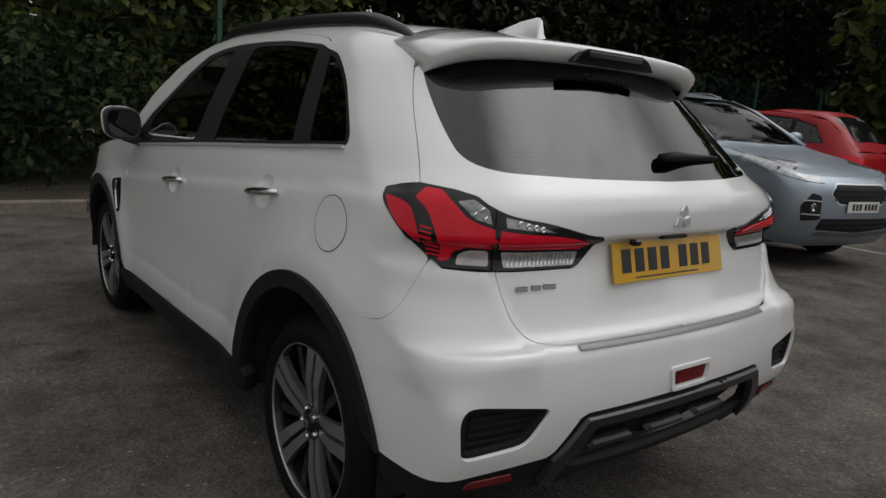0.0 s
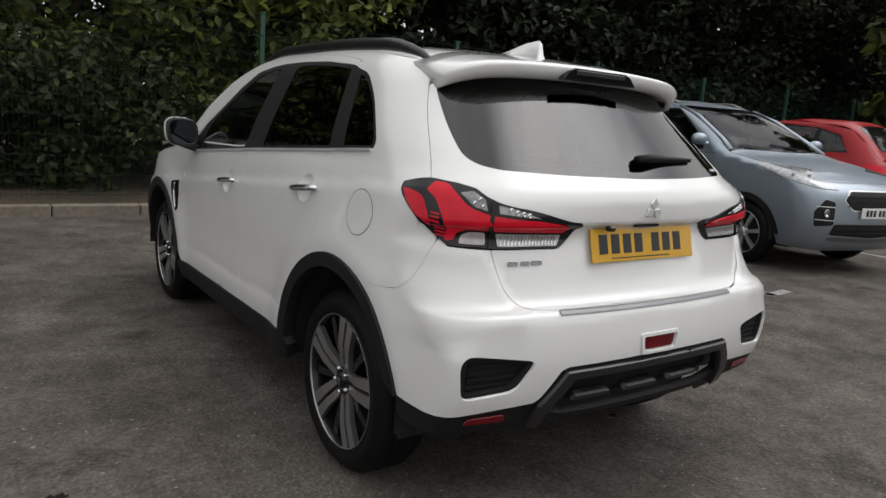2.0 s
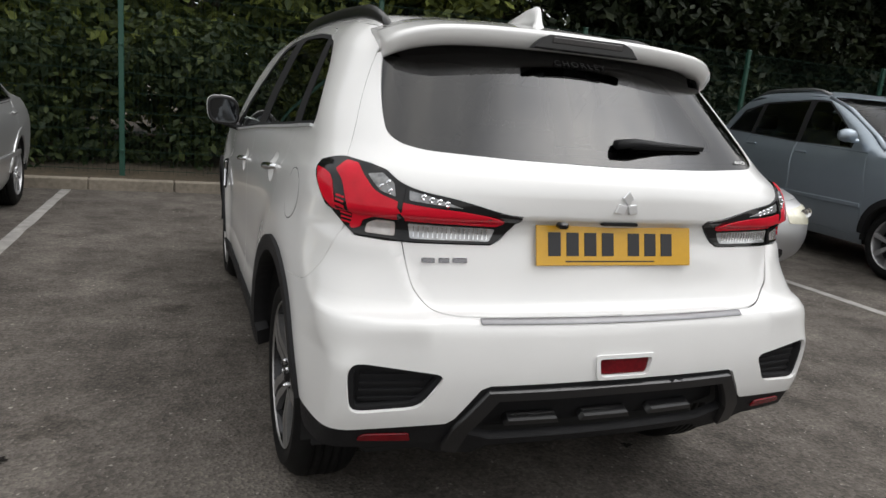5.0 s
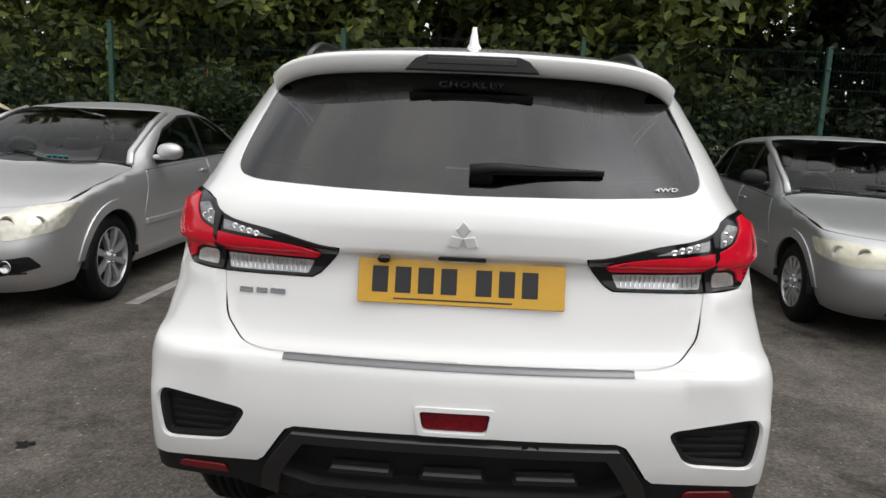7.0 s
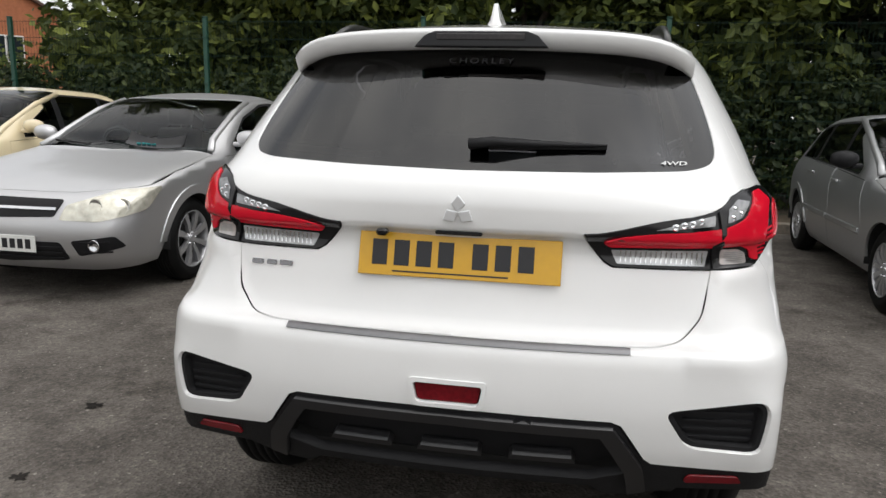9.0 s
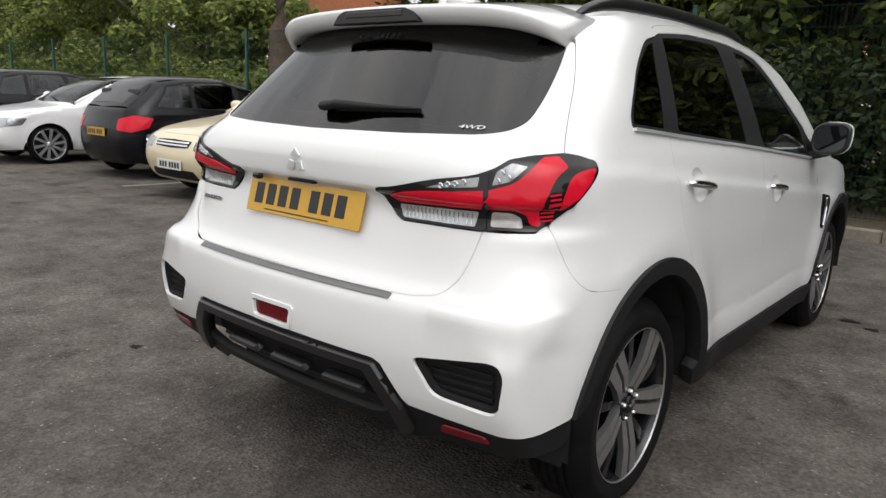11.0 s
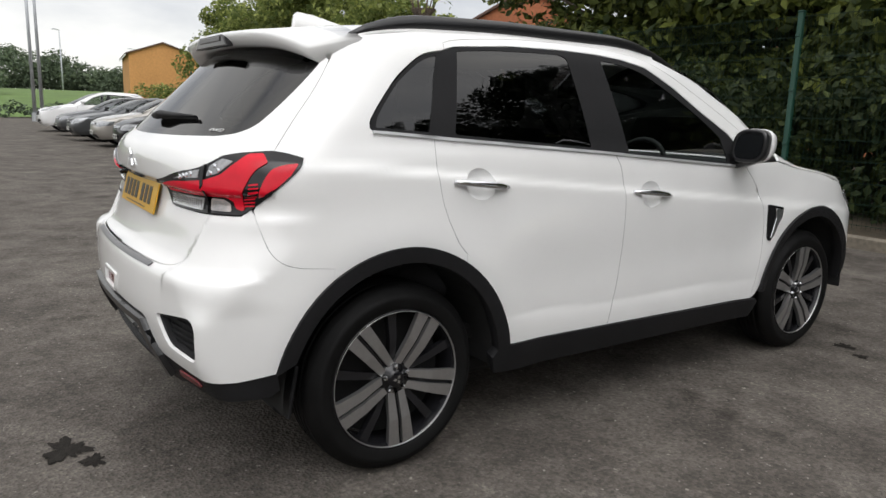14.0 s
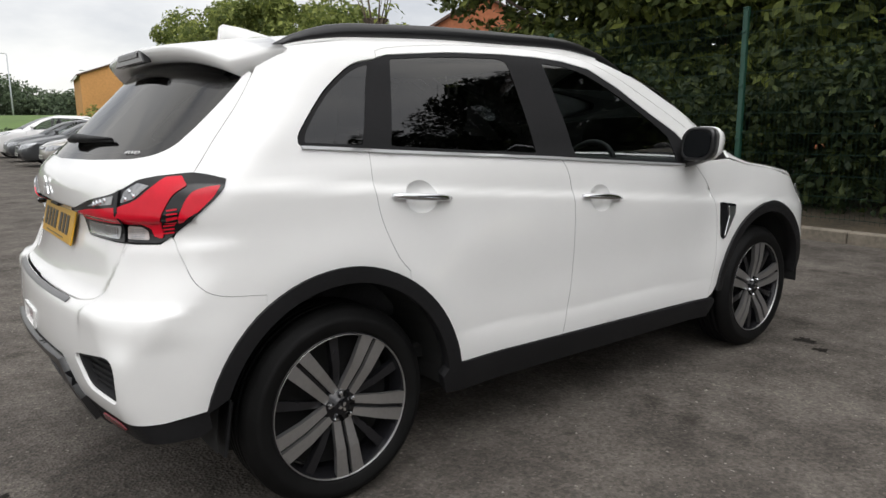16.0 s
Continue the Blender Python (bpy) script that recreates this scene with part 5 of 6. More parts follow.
def leaf_cloud(name, clumps, per, size, mat, parent=None, seed=1, label=""):
    """Many small folded leaves in clumps: clumps are rows of x, y, z, radius, flatness."""
    rng = np.random.default_rng(seed)
    c = np.repeat(np.array(clumps, float), per, axis=0)
    n = len(c)
    d = rng.normal(size=(n, 3))
    d /= np.linalg.norm(d, axis=1, keepdims=True)
    r = c[:, 3:4] * rng.uniform(0.35, 1.0, (n, 1)) ** 0.6
    p = c[:, :3] + d * r * np.stack([np.ones(n), np.ones(n), c[:, 4]], -1)
    up = d * 0.6 + rng.normal(size=(n, 3)) * 0.6 + np.array([0, 0, 0.5])
    up /= np.linalg.norm(up, axis=1, keepdims=True)
    a = np.cross(up, rng.normal(size=(n, 3)))
    a /= np.linalg.norm(a, axis=1, keepdims=True)
    b = np.cross(up, a)
    s = size * rng.uniform(0.6, 1.35, (n, 1))
    q = [p - a * s, p - b * s * 0.55 + up * s * 0.12, p + a * s, p + b * s * 0.55 + up * s * 0.12]
    v = np.stack(q, 1).reshape(-1, 3)
    i = np.arange(n) * 4
    fcs = np.concatenate([np.stack([i, i + 1, i + 2], -1), np.stack([i, i + 2, i + 3], -1)])
    me = bpy.data.meshes.new(name)
    me.from_pydata(v.tolist(), [], fcs.tolist())
    me.materials.append(mat)
    ob = new(name, me)
    ob.parent = parent
    if label:
        tagged(ob, label)
    return ob


def tree(x, y, height, spread, seed, mat, z0=0.0, per=150, size=0.075, low=0.25, clumps=60, label="tall leafy tree behind the fence"):
    """A tapered trunk with limbs and a crown of leaf clumps."""
    rng = np.random.default_rng(seed)
    t = root("tree", (x, y, z0), 0, label, "tree", "trees round the car park")
    trunk = bmesh.new()
    path = [(0, 0, -0.1), (0.05, 0.02, height * 0.25), (0.1 * rng.normal(), 0.1, height * 0.5), (0.2 * rng.normal(), 0.1, height * 0.8)]
    tube_bm(path, [0.05 * height ** 0.7, 0.035 * height ** 0.7, 0.024 * height ** 0.7, 0.008 * height ** 0.7], 10, trunk)
    for k in range(7):
        a, h = rng.uniform(0, 6.28), height * rng.uniform(0.25, 0.65)
        e = (spread * 0.7 * math.cos(a), spread * 0.7 * math.sin(a), h + height * 0.2)
        tube_bm([(0.03, 0.02, h), (e[0] * 0.5, e[1] * 0.5, h + height * 0.13), e], [0.02 * height ** 0.7, 0.013 * height ** 0.7, 0.005 * height ** 0.7], 7, trunk)
    part("trunk", trunk, M_BARK, t, "brown bark trunk", True)
    rows = []
    for k in range(clumps):
        h = rng.uniform(low, 1.0)
        w = spread * (0.55 + 0.45 * math.sin(math.pi * min(1.0, (h - low) / (1 - low) * 0.85 + 0.12)))
        a, q = rng.uniform(0, 6.28), math.sqrt(rng.uniform(0.05, 1.0))
        rows.append((w * q * math.cos(a), w * q * math.sin(a), h * height, rng.uniform(0.16, 0.34) * spread, 0.7))
    leaf_cloud("crown", rows, per, size, mat, t, seed + 77)
    return t


# kerb, verge, fence
KERB = root("kerb", (0, 0, 0), 0, "weathered brown concrete kerb along the bays", "kerb", kind="structure")
for i, x in enumerate(np.arange(-46.0, 26.0, 0.915)):
    z0 = lift(x + 0.45)
    kb = box_bm((0.905, 0.15, 0.24), (x + 0.4575, 7.375, z0 + 0.005), 0.012)
    part("kerb_stone", kb, M_KERB, KERB)
verge = bmesh.new()
vx = [-80, -45, -27, -8, 0, 30]
rowa = [[verge.verts.new((x, y, lift(x) + h)) for x in vx] for y, h in ((7.45, 0.10), (8.3, 0.16), (60, 0.35))]
for a, c in zip(rowa, rowa[1:]):
    for k in range(len(vx) - 1):
        verge.faces.new((a[k], a[k + 1], c[k + 1], c[k]))
tagged(part("verge", verge, M_SOIL), "dark soil verge with leaf litter", "verge", kind="structure")


def fence_post(x):
    z0 = lift(x) + 0.12
    p = root("fence_post", (x, 7.77, z0), 0, "dark green steel fence post", "fence post", "posts of the mesh fence")
    part("post", box_bm((0.062, 0.062, 2.5), (0, 0, 1.17), 0.008), M_FENCE, p)
    part("cap", box_bm((0.068, 0.068, 0.02), (0, 0, 2.43), 0.006), M_FENCE, p)
    for k in range(4):
        part("clip", box_bm((0.05, 0.02, 0.03), (0, -0.04, 0.3 + 0.62 * k), 0.004), M_FENCE, p)


def fence_panel(x0, x1):
    """A welded mesh panel: paired wires across and close uprights."""
    z0 = lift(x0) + 0.14
    t = root("mesh_fence", (x0, 7.75, z0), 0, "dark green welded mesh fence between posts", "fence", "bays of the mesh fence")
    w = x1 - x0
    for k in range(11):
        part("cross_wire", box_bm((w - 0.03, 0.006, 0.006), (w / 2, 0, 0.05 + 0.23 * k)), M_WIRE, t)
    b = bmesh.new()
    for k in range(int(w / 0.05)):
        box_bm((0.0028, 0.0028, 2.36), (0.03 + 0.05 * k, 0.006, 1.19), 0, None, b)
    tagged(part("wire_mesh", b, M_WIRE, t), kind="stuff")


POSTS = [4.45 + 3.1 * k for k in range(-10, 8)]
for a in POSTS:
    fence_post(a)
for a, c in zip(POSTS, POSTS[1:]):
    fence_panel(a, c)

# bay lines
def bay_line(x0, y0, x1, y1, w=0.10):
    b = bmesh.new()
    n = 14
    d = Vector((x1 - x0, y1 - y0, 0)).normalized()
    s = Vector((-d.y, d.x, 0)) * w / 2
    rng = random.Random(int(x0 * 100 + y0 * 7))
    rows = []
    for k in range(n + 1):
        p = Vector((x0 + (x1 - x0) * k / n, y0 + (y1 - y0) * k / n, 0))
        p.z = lift(p.x) + 0.004
        rows.append((b.verts.new(p + s * rng.uniform(0.85, 1.1)), b.verts.new(p - s * rng.uniform(0.85, 1.1))))
    for q, r in zip(rows, rows[1:]):
        b.faces.new((q[0], q[1], r[1], r[0]))
    tagged(part("bay_line", b, M_LINE), "worn white painted bay line on asphalt", "bay line", "bay lines", kind="structure")


for x in (-7.3, -4.9, -2.34, 4.0, 7.75, 10.4):
    bay_line(x - 0.05, 1.85 if x > 2 else 3.2, x + 0.05, 7.25)
for x in (4.1, 7.75):
    bay_line(x - 0.22, 1.88, x + 0.18, 1.92)

# dark oil stains on the asphalt
M_OIL = plain("oil_stained_asphalt", (0.020, 0.018, 0.016), 0.9, vary=0.6, scale=30, bump=0.8, bump_scale=75, spec=0.08)


def stain(x, y, r, seed):
    rg = random.Random(seed)
    b = bmesh.new()
    c = b.verts.new((x, y, 0.004))
    vs = []
    for k in range(60):
        a = 2 * math.pi * k / 60
        q = r * (0.50 + 0.40 * abs(math.sin(1.5 * a + seed)) + 0.16 * math.sin(7 * a + seed * 2) + rg.uniform(-0.16, 0.16))
        vs.append(b.verts.new((x + q * math.cos(a), y + q * 0.8 * math.sin(a), 0.004)))
    for k in range(60):
        b.faces.new((c, vs[k], vs[(k + 1) % 60]))
    tagged(part("oil_stain", b, M_OIL), "dark oil stain on the asphalt", "stain", "oil stains", kind="structure")


for k, (x, y, r) in enumerate(((0.06, -0.18, 0.11), (0.20, -0.11, 0.06), (0.98, 3.77, 0.07), (1.12, 3.66, 0.05), (-1.75, 1.0, 0.05), (0.55, 0.65, 0.03), (-1.6, 0.4, 0.04), (2.1, 1.4, 0.025))):
    stain(x, y, r, 3 + k)

# undergrowth and trees behind the fence
rng = np.random.default_rng(5)
rows = [(x, 8.3 + rng.uniform(0, 0.9), 0.2 + rng.uniform(0, 1.7) + lift(x), rng.uniform(0.3, 0.55), 0.8) for x in rng.uniform(-9, 24, 390)]
tagged(leaf_cloud("ivy_undergrowth", [q for q in rows if q[0] < 4.6], 120, 0.062, M_IVY, None, 11), "dark ivy and shrubs behind the fence", "shrubs", kind="stuff")
# right of x = 4.6 the shrubs' shade is in their leaf colour
tagged(leaf_cloud("laurel_undergrowth", [q for q in rows if q[0] >= 4.6], 120, 0.062, M_LEAF_SHADED, None, 16), "shrubs behind the fence, leaf colour darkened for deep shade", "shrubs", kind="stuff")
rows = [(x, 9.4 + rng.uniform(0, 1.4), 0.6 + rng.uniform(0, 4.8), rng.uniform(0.5, 0.95), 0.8) for x in rng.uniform(-9, 27, 450)]
tagged(leaf_cloud("hedge_leaves", [q for q in rows if q[0] < 4.6], 150, 0.10, M_LEAF, None, 12), "dense green hedge leaves behind the fence", "hedge", kind="stuff")
# same hedge further right, its leaf colour darkened to stand for shade
tagged(leaf_cloud("evergreen_leaves", [q for q in rows if q[0] >= 4.6], 150, 0.10, M_LEAF_SHADED, None, 15), "hedge behind the fence, leaf colour darkened for deep shade", "hedge", kind="stuff")
rows = [(x, 13.5 + rng.uniform(0, 2.5), 0.6 + rng.uniform(0, 9.5), rng.uniform(1.0, 1.7), 0.85) for x in rng.uniform(-8, 48, 450)]
tagged(leaf_cloud("far_wood_leaves", rows, 150, 0.19, M_LEAF, None, 13), "dark wood behind the hedge", "wood", kind="stuff")
rows = [(x, 8.6 + rng.uniform(0, 2.0), 0.3 + rng.uniform(0, 1.7) + lift(x), rng.uniform(0.4, 0.8), 0.8) for x in rng.uniform(-40, -9, 230)]
tagged(leaf_cloud("bramble_leaves", rows, 110, 0.085, M_LEAF_LIGHT, None, 14), "green brambles behind the fence", "brambles", kind="stuff")
# crowns from x = 4 on take the leaf colour darkened for shade
for k, x in enumerate((-7.4, -5.2, -2.8, -0.4, 2.0, 4.5, 7.0, 9.6, 12.4, 15.4, 18.6, 22.0, 26.0)):
    tree(x + rng.uniform(-0.4, 0.4), 10.6 + rng.uniform(-0.3, 1.2), rng.uniform(6.8, 8.6) + (2.2 if 3 < x < 20 else 0), rng.uniform(2.1, 2.7), 100 + k, M_LEAF if x < 4 else M_LEAF_SHADED, per=210, size=0.10, clumps=80, low=0.16)
for k, (x, y, h, sp) in enumerate(((-15.6, 11.5, 3.8, 1.8), (-17.5, 11.5, 4.6, 2.4), (-21.5, 11.5, 5.6, 2.8), (-26, 12, 6.0, 3.0), (-30.5, 12.0, 6.2, 3.0), (-34.5, 12.2, 5.8, 2.6))):
    tree(x, y, h, sp, 200 + k, M_LEAF_LIGHT, lift(x), per=240, size=0.10, clumps=80, low=0.10, label="bushy green tree behind the fence")
# trees on the far side of the car park, seen in the windows
for k, (x, y, h, sp) in enumerate(((24, -8, 6.0, 3.2), (22, -2, 6.6, 3.4), (19.5, 4, 9.0, 4.0), (18, -17, 6.2, 3.4))):
    tree(x, y, h, sp, 300 + k, M_LEAF, per=120, size=0.24, clumps=80, low=0.12, label="broad tree across the car park")

# the pollarded stump
st = root("tree_stump", (-11.0, 8.6, 0), 0, "thick pollarded tree stump with thin twigs", "tree stump")
b = bmesh.new()
tube_bm([(0, 0, -0.1), (0.02, 0, 1.2), (-0.03, 0.02, 2.6), (0.0, 0.0, 3.55)], [0.34, 0.27, 0.25, 0.29], 14, b)
part("trunk", b, M_BARK, st, "brown bark trunk", True)
for k in range(9):
    a = k * 0.75
    q = 0.5 + 0.25 * (k % 3)
    part("twig", tube_bm([(0.2 * math.cos(a), 0.2 * math.sin(a), 3.45), (0.38 * math.cos(a), 0.35 * math.sin(a), 3.5 + q * 0.6), (0.45 * math.cos(a), 0.5 * math.sin(a), 3.6 + q)], [0.018, 0.011, 0.005], 6), M_BARK, st)
leaf_cloud("twig_leaves", [(0.4 * math.cos(k), 0.4 * math.sin(k), 3.6 + 0.1 * k, 0.3, 1.0) for k in range(8)], 9, 0.07, M_LEAF_LIGHT, st, 31)

# ---- buildings, poles and the field beyond ----
M_ROOF = plain("brown_roof_tiles", (0.10, 0.06, 0.045), 0.85, vary=0.25, scale=8, bump=0.6, bump_scale=25)
M_REDBRICK = plain("red_brick", (0.36, 0.13, 0.06), 0.88, vary=0.25, scale=7)
M_PANE = plain("dark_window_glass", (0.02, 0.025, 0.03), 0.06, vary=0.1)
M_FRAME = plain("white_window_frame", (0.7, 0.7, 0.68), 0.5)
M_GRASS = plain("mown_grass", (0.085, 0.145, 0.03), 0.95, vary=0.3, scale=3)
M_STEEL = plain("galvanised_steel", (0.42, 0.44, 0.46), 0.45, 0.7, vary=0.1)
M_FARTREE = leaves_material("distant_leaves", (0.07, 0.10, 0.06), (0.13, 0.17, 0.09))


def house(name, place, heading, w, d, eaves, ridge, wall, label, windows):
    """A gabled house: the gable looks along its +x, w wide; windows (y, z, width, height) on that wall, sunk into it."""
    t = root(name, place, heading, label, "building")
    for sg in (0, 1):
        g = slab_bm([(-w / 2, -1), (w / 2, -1), (w / 2, eaves), (0, ridge), (-w / 2, eaves)], 0.3, "x")
        bmesh.ops.translate(g, verts=g.verts, vec=(-0.3 if sg == 0 else -d, 0, 0))
        part("wall", g, wall, t)
    for sg in (-1, 1):
        part("wall", box_bm((d - 0.6, 0.3, eaves + 1), (-d / 2, sg * (w / 2 - 0.15), (eaves - 1) / 2)), wall, t)
        sl = math.atan2(ridge - eaves, w / 2)
        ln = math.hypot(ridge - eaves, w / 2) + 0.35
        rb = box_bm((d + 0.5, ln, 0.14), (-d / 2, sg * (w / 4 + 0.12), (eaves + ridge) / 2 + 0.02), 0.02, Matrix.Rotation(-sg * sl, 4, "X"))
        part("roof", rb, M_ROOF, t)
        part("fascia", box_bm((d + 0.5, 0.03, 0.18), (-d / 2, sg * (w / 2 + 0.30), eaves - 0.18), 0.005), M_FRAME, t)
    for y, z, ww, hh in windows:
        wn_ = part("window", box_bm((0.06, ww, hh), (0.02, y, z), 0.01), M_FRAME, t)
        for k in (-1, 1):
            part("pane", box_bm((0.02, ww / 2 - 0.09, hh - 0.12), (0.055, y + k * ww / 4, z), 0.004), M_PANE, wn_)
        part("sill", box_bm((0.14, ww + 0.1, 0.06), (0.06, y, z - hh / 2 - 0.04), 0.01), M_FRAME, wn_)
    return t


house("brick_hall", (-75, 18.6, 0), -8, 6.6, 12, 6.2, 7.35, M_BRICK, "orange brick hall with a shallow gable", ())
house("brick_house", (-26.0, 25.0, 0.3), -40, 8.5, 9, 4.9, 7.4, M_REDBRICK, "red brick house with a brown tiled roof", ((-2, 3.4, 1.4, 1.2), (2, 3.4, 1.4, 1.2)))
house("brick_house", (-6.5, 26, 0.3), -50, 8.5, 9, 5.2, 7.8, M_REDBRICK, "red brick house half hidden by trees", ((-2, 3.6, 1.4, 1.2), (2, 3.6, 1.4, 1.2)))


def pole(x, y, h, r=0.09, arm=0.0):
    z0 = lift(max(x, -60))
    t = root("lamp_pole", (x, y, z0), 0, "tall grey steel lamp pole", "lamp pole", "poles beyond the car park")
    part("shaft", tube_bm([(0, 0, -0.1), (0, 0, h * 0.5), (0, 0, h)], [r, r * 0.8, r * 0.55], 10), M_STEEL, t, "", True)
    part("base", lathe_bm([(0.0, r * 1.6), (0.5, r * 1.5), (0.52, r)], "z", 12), M_STEEL, t)
    if arm:
        part("arm", tube_bm([(0, 0, h), (0, arm, h + 0.1)], r * 0.4, 8), M_STEEL, t)
        part("lantern", box_bm((0.25, 0.6, 0.12), (0, arm, h + 0.08), 0.04), M_STEEL, t)


pole(-46, 4.0, 11.5, 0.11)
pole(-47, 4.5, 12.0, 0.11)
pole(-110, 13.5, 10.8, 0.12, -0.6)
pole(-110, 23.2, 8.9, 0.12, -0.7)

# field with a hedge, distant woods
fb = bmesh.new()
fx, fz = (-56, -75, -110, -170), (0.04, 1.0, 2.7, 3.2)
cols = [[fb.verts.new((x, y, z)) for y in (-60, -20, 6, 14, 24)] for x, z in zip(fx, fz)]
for a, c in zip(cols, cols[1:]):
    for k in range(4):
        fb.faces.new((a[k], a[k + 1], c[k + 1], c[k]))
tagged(part("field", fb, M_GRASS), "bright green mown grass bank", "grass", kind="structure")
rng = np.random.default_rng(9)
rows = [(-54.5 + rng.uniform(-0.6, 0.6), y, 0.35 + rng.uniform(0, 0.5), rng.uniform(0.5, 0.8), 0.7) for y in np.arange(-30, 24, 0.7)]
tagged(leaf_cloud("low_hedge", rows, 60, 0.16, M_FARTREE, None, 21), "low green hedge along the field", "hedge", kind="stuff")
rows = [(-185 + rng.uniform(-12, 8), y + rng.uniform(-2, 2), 3.0 + rng.uniform(0.8, 9.0) * (0.75 + 0.25 * math.sin(y * 0.13)), rng.uniform(2.2, 3.8), 0.8) for y in np.repeat(np.arange(-60, 90, 1.5), 5)]
tagged(leaf_cloud("distant_wood", rows, 170, 0.40, M_FARTREE, None, 22), "distant green wood beyond the field", "wood", kind="stuff")
rows = [(-92 + rng.uniform(-3, 3), y + rng.uniform(-1, 1), 1.6 + rng.uniform(0, 3.6), rng.uniform(0.9, 1.5), 0.8) for y in np.repeat(np.concatenate([np.arange(-6, 6, 2.2), np.arange(19, 60, 2.2)]), 2)]
tagged(leaf_cloud("field_trees", rows, 200, 0.22, M_FARTREE, None, 23), "green trees at the edge of the field", "trees", kind="stuff")


# ---- the other cars ----
LAST = {}


def car(label, paint_mat, place, heading, L, W, H, axles, tyre, rear, front, edge, wing, panes, lamps, doors, spokes=7, rim=0.2, grille=None, tail=None, group="parked cars", rails=False, steer=0.37, hubs="plain", plate_white=True, plate_z=None, mirror_mat=None, name="parked_car", cell=0.05, fogs=None, lip=None, fog_mat=None, bowl=1.0):
    """A parked car. All heights of the lists are true; rear and front: (z, y) of the middle line; edge: (y, z) along the roof's side from rear to screen base."""
    t = root(name, place, heading, label, "car", group)
    hw, sc = W / 2, H / 1.45
    width = curve(*[(z * sc, w * hw) for z, w in ((0.15, 0.84), (0.3, 0.94), (0.55, 0.99), (0.75, 1.0), (0.88, 0.975), (0.97, 0.93), (1.1, 0.87), (1.25, 0.80), (1.38, 0.72), (1.47, 0.62), (1.56, 0.45))])
    taper = curve((-0.2, 0.94), (0.4, 0.975), (1.2, 1.0), (L - 1.4, 1.0), (L - 0.5, 0.965), (L + 0.2, 0.92))
    ys = [p[0] for p in edge]
    roof = curve((-0.5, H - 0.08), (edge[2][0], H - 0.035), (L * 0.42, H), (L * 0.55, H - 0.015), (L * 0.7, H - 0.08), (L, H - 0.2))
    sh = Shell(curve(*rear), curve(*front), width, taper, roof, 0.12, 0.14, 0.09, 0.30, 0.22, 0.10, (axles[0] + 0.3, axles[1] - 0.2))
    R, S, N = sh.at_rear, sh.at_side, sh.at_nose
    ra, fa = axles
    zr, zn = edge[0][1], wing[0][1]
    z0 = 0.21 * sc
    a0 = tyre + 0.045

    def arch_pts(y):
        return [S(*p) for p in arc(y, tyre, a0, 172, 8, 18)]
    right = [R(0, z0), R(0.6 * hw, z0), S(ra - a0 - 0.02, z0 + 0.03)] + arch_pts(ra) + [S(ra + a0 + 0.03, z0), S(fa - a0 - 0.03, z0)] + arch_pts(fa)
    right += [S(fa + a0 + 0.02, z0 + 0.02), N(0.6 * hw, z0), N(0, z0), N(0, zn), N(0.5 * hw, zn)] + [S(*p) for p in wing[1:]] + [S(*p) for p in edge[::-1][:-1]] + [R(0.70 * hw, zr), R(0, zr)]
    door_polys = [[S(*p) for p in d] for d in doors]
    pane_polys = [rounded([S(*p) for p in q], 0.02) for q in panes]
    dlo = [S(*p) for p in doors_window(panes)]
    body = patch("body", sh, right, paint_mat, t, [inset(d, 0) for d in door_polys] + [dlo], cell, mirror=True)
    for d in door_polys:
        for sg, ob in zip((1, -1), patch("door", sh, inset(d, 0.005), paint_mat, t, (), cell, mirror=True)):
            u = max(p[0] for p in d)
            hy, hz = min(d, key=lambda p: p[0])[0], max(p[1] for p in d) - 0.10
            q = sh.wrap(np.array([hy + 0.16]), np.array([hz]))[0]
            part("door_handle", box_bm((0.025, 0.17, 0.026), (sg * (q[0] + 0.010), q[1], q[2]), 0.009), paint_mat, ob)
            q = sh.wrap(np.array([(min(p[0] for p in d) + u) / 2]), np.array([0.52 * sc]))[0]
            part("rubbing_strip", box_bm((0.02, u - min(p[0] for p in d) - 0.06, 0.045), (sg * (q[0] + 0.004), q[1], q[2]), 0.008), paint_mat, ob)
    patch("window_surround", sh, inset(dlo, -0.004), M_BLACK, t, pane_polys, 0.04, -0.006, 0.0, mirror=True)
    for q in pane_polys:
        patch("side_window", sh, q, M_CLEAR, t, (), 0.06, -0.008, 0.0, mirror=True)
    patch("inner_lining", sh, inset(right, 0.02), M_DARK, t, [dlo], cell * 2, -0.03, 0.0, mirror=True)
    xy = lambda pts: [tuple(p[:2]) for p in sh.wrap(np.array([q[0] for q in pts]), np.array([q[1] for q in pts]))]
    ed = xy([R(0.70 * hw, zr)] + [S(*p) for p in edge[1:]])
    top_i = max(range(len(edge)), key=lambda i: (edge[i][1] > H - 0.14, edge[i][0]))
    roof_r = [(0.0, xy([R(0, zr)])[0][1])] + ed[:top_i + 1] + [(0.35 * hw, ed[top_i][1] + 0.07), (0.0, ed[top_i][1] + 0.09)]
    rear_glass = None
    if tail:
        rear_glass = both([(0.0, tail["glass"][0]), (0.52 * hw, tail["glass"][0]), (0.60 * hw, tail["glass"][1]), (0.0, tail["glass"][1])])
    patch("roof", sh, both(roof_r), paint_mat, t, (), 0.06, 0.0, 0.01, onto="top")
    if rear_glass:
        patch("rear_window", sh, rounded(rear_glass, 0.05), M_GLOSSBLACK, t, (), 0.06, 0.004, 0.006, onto="top")
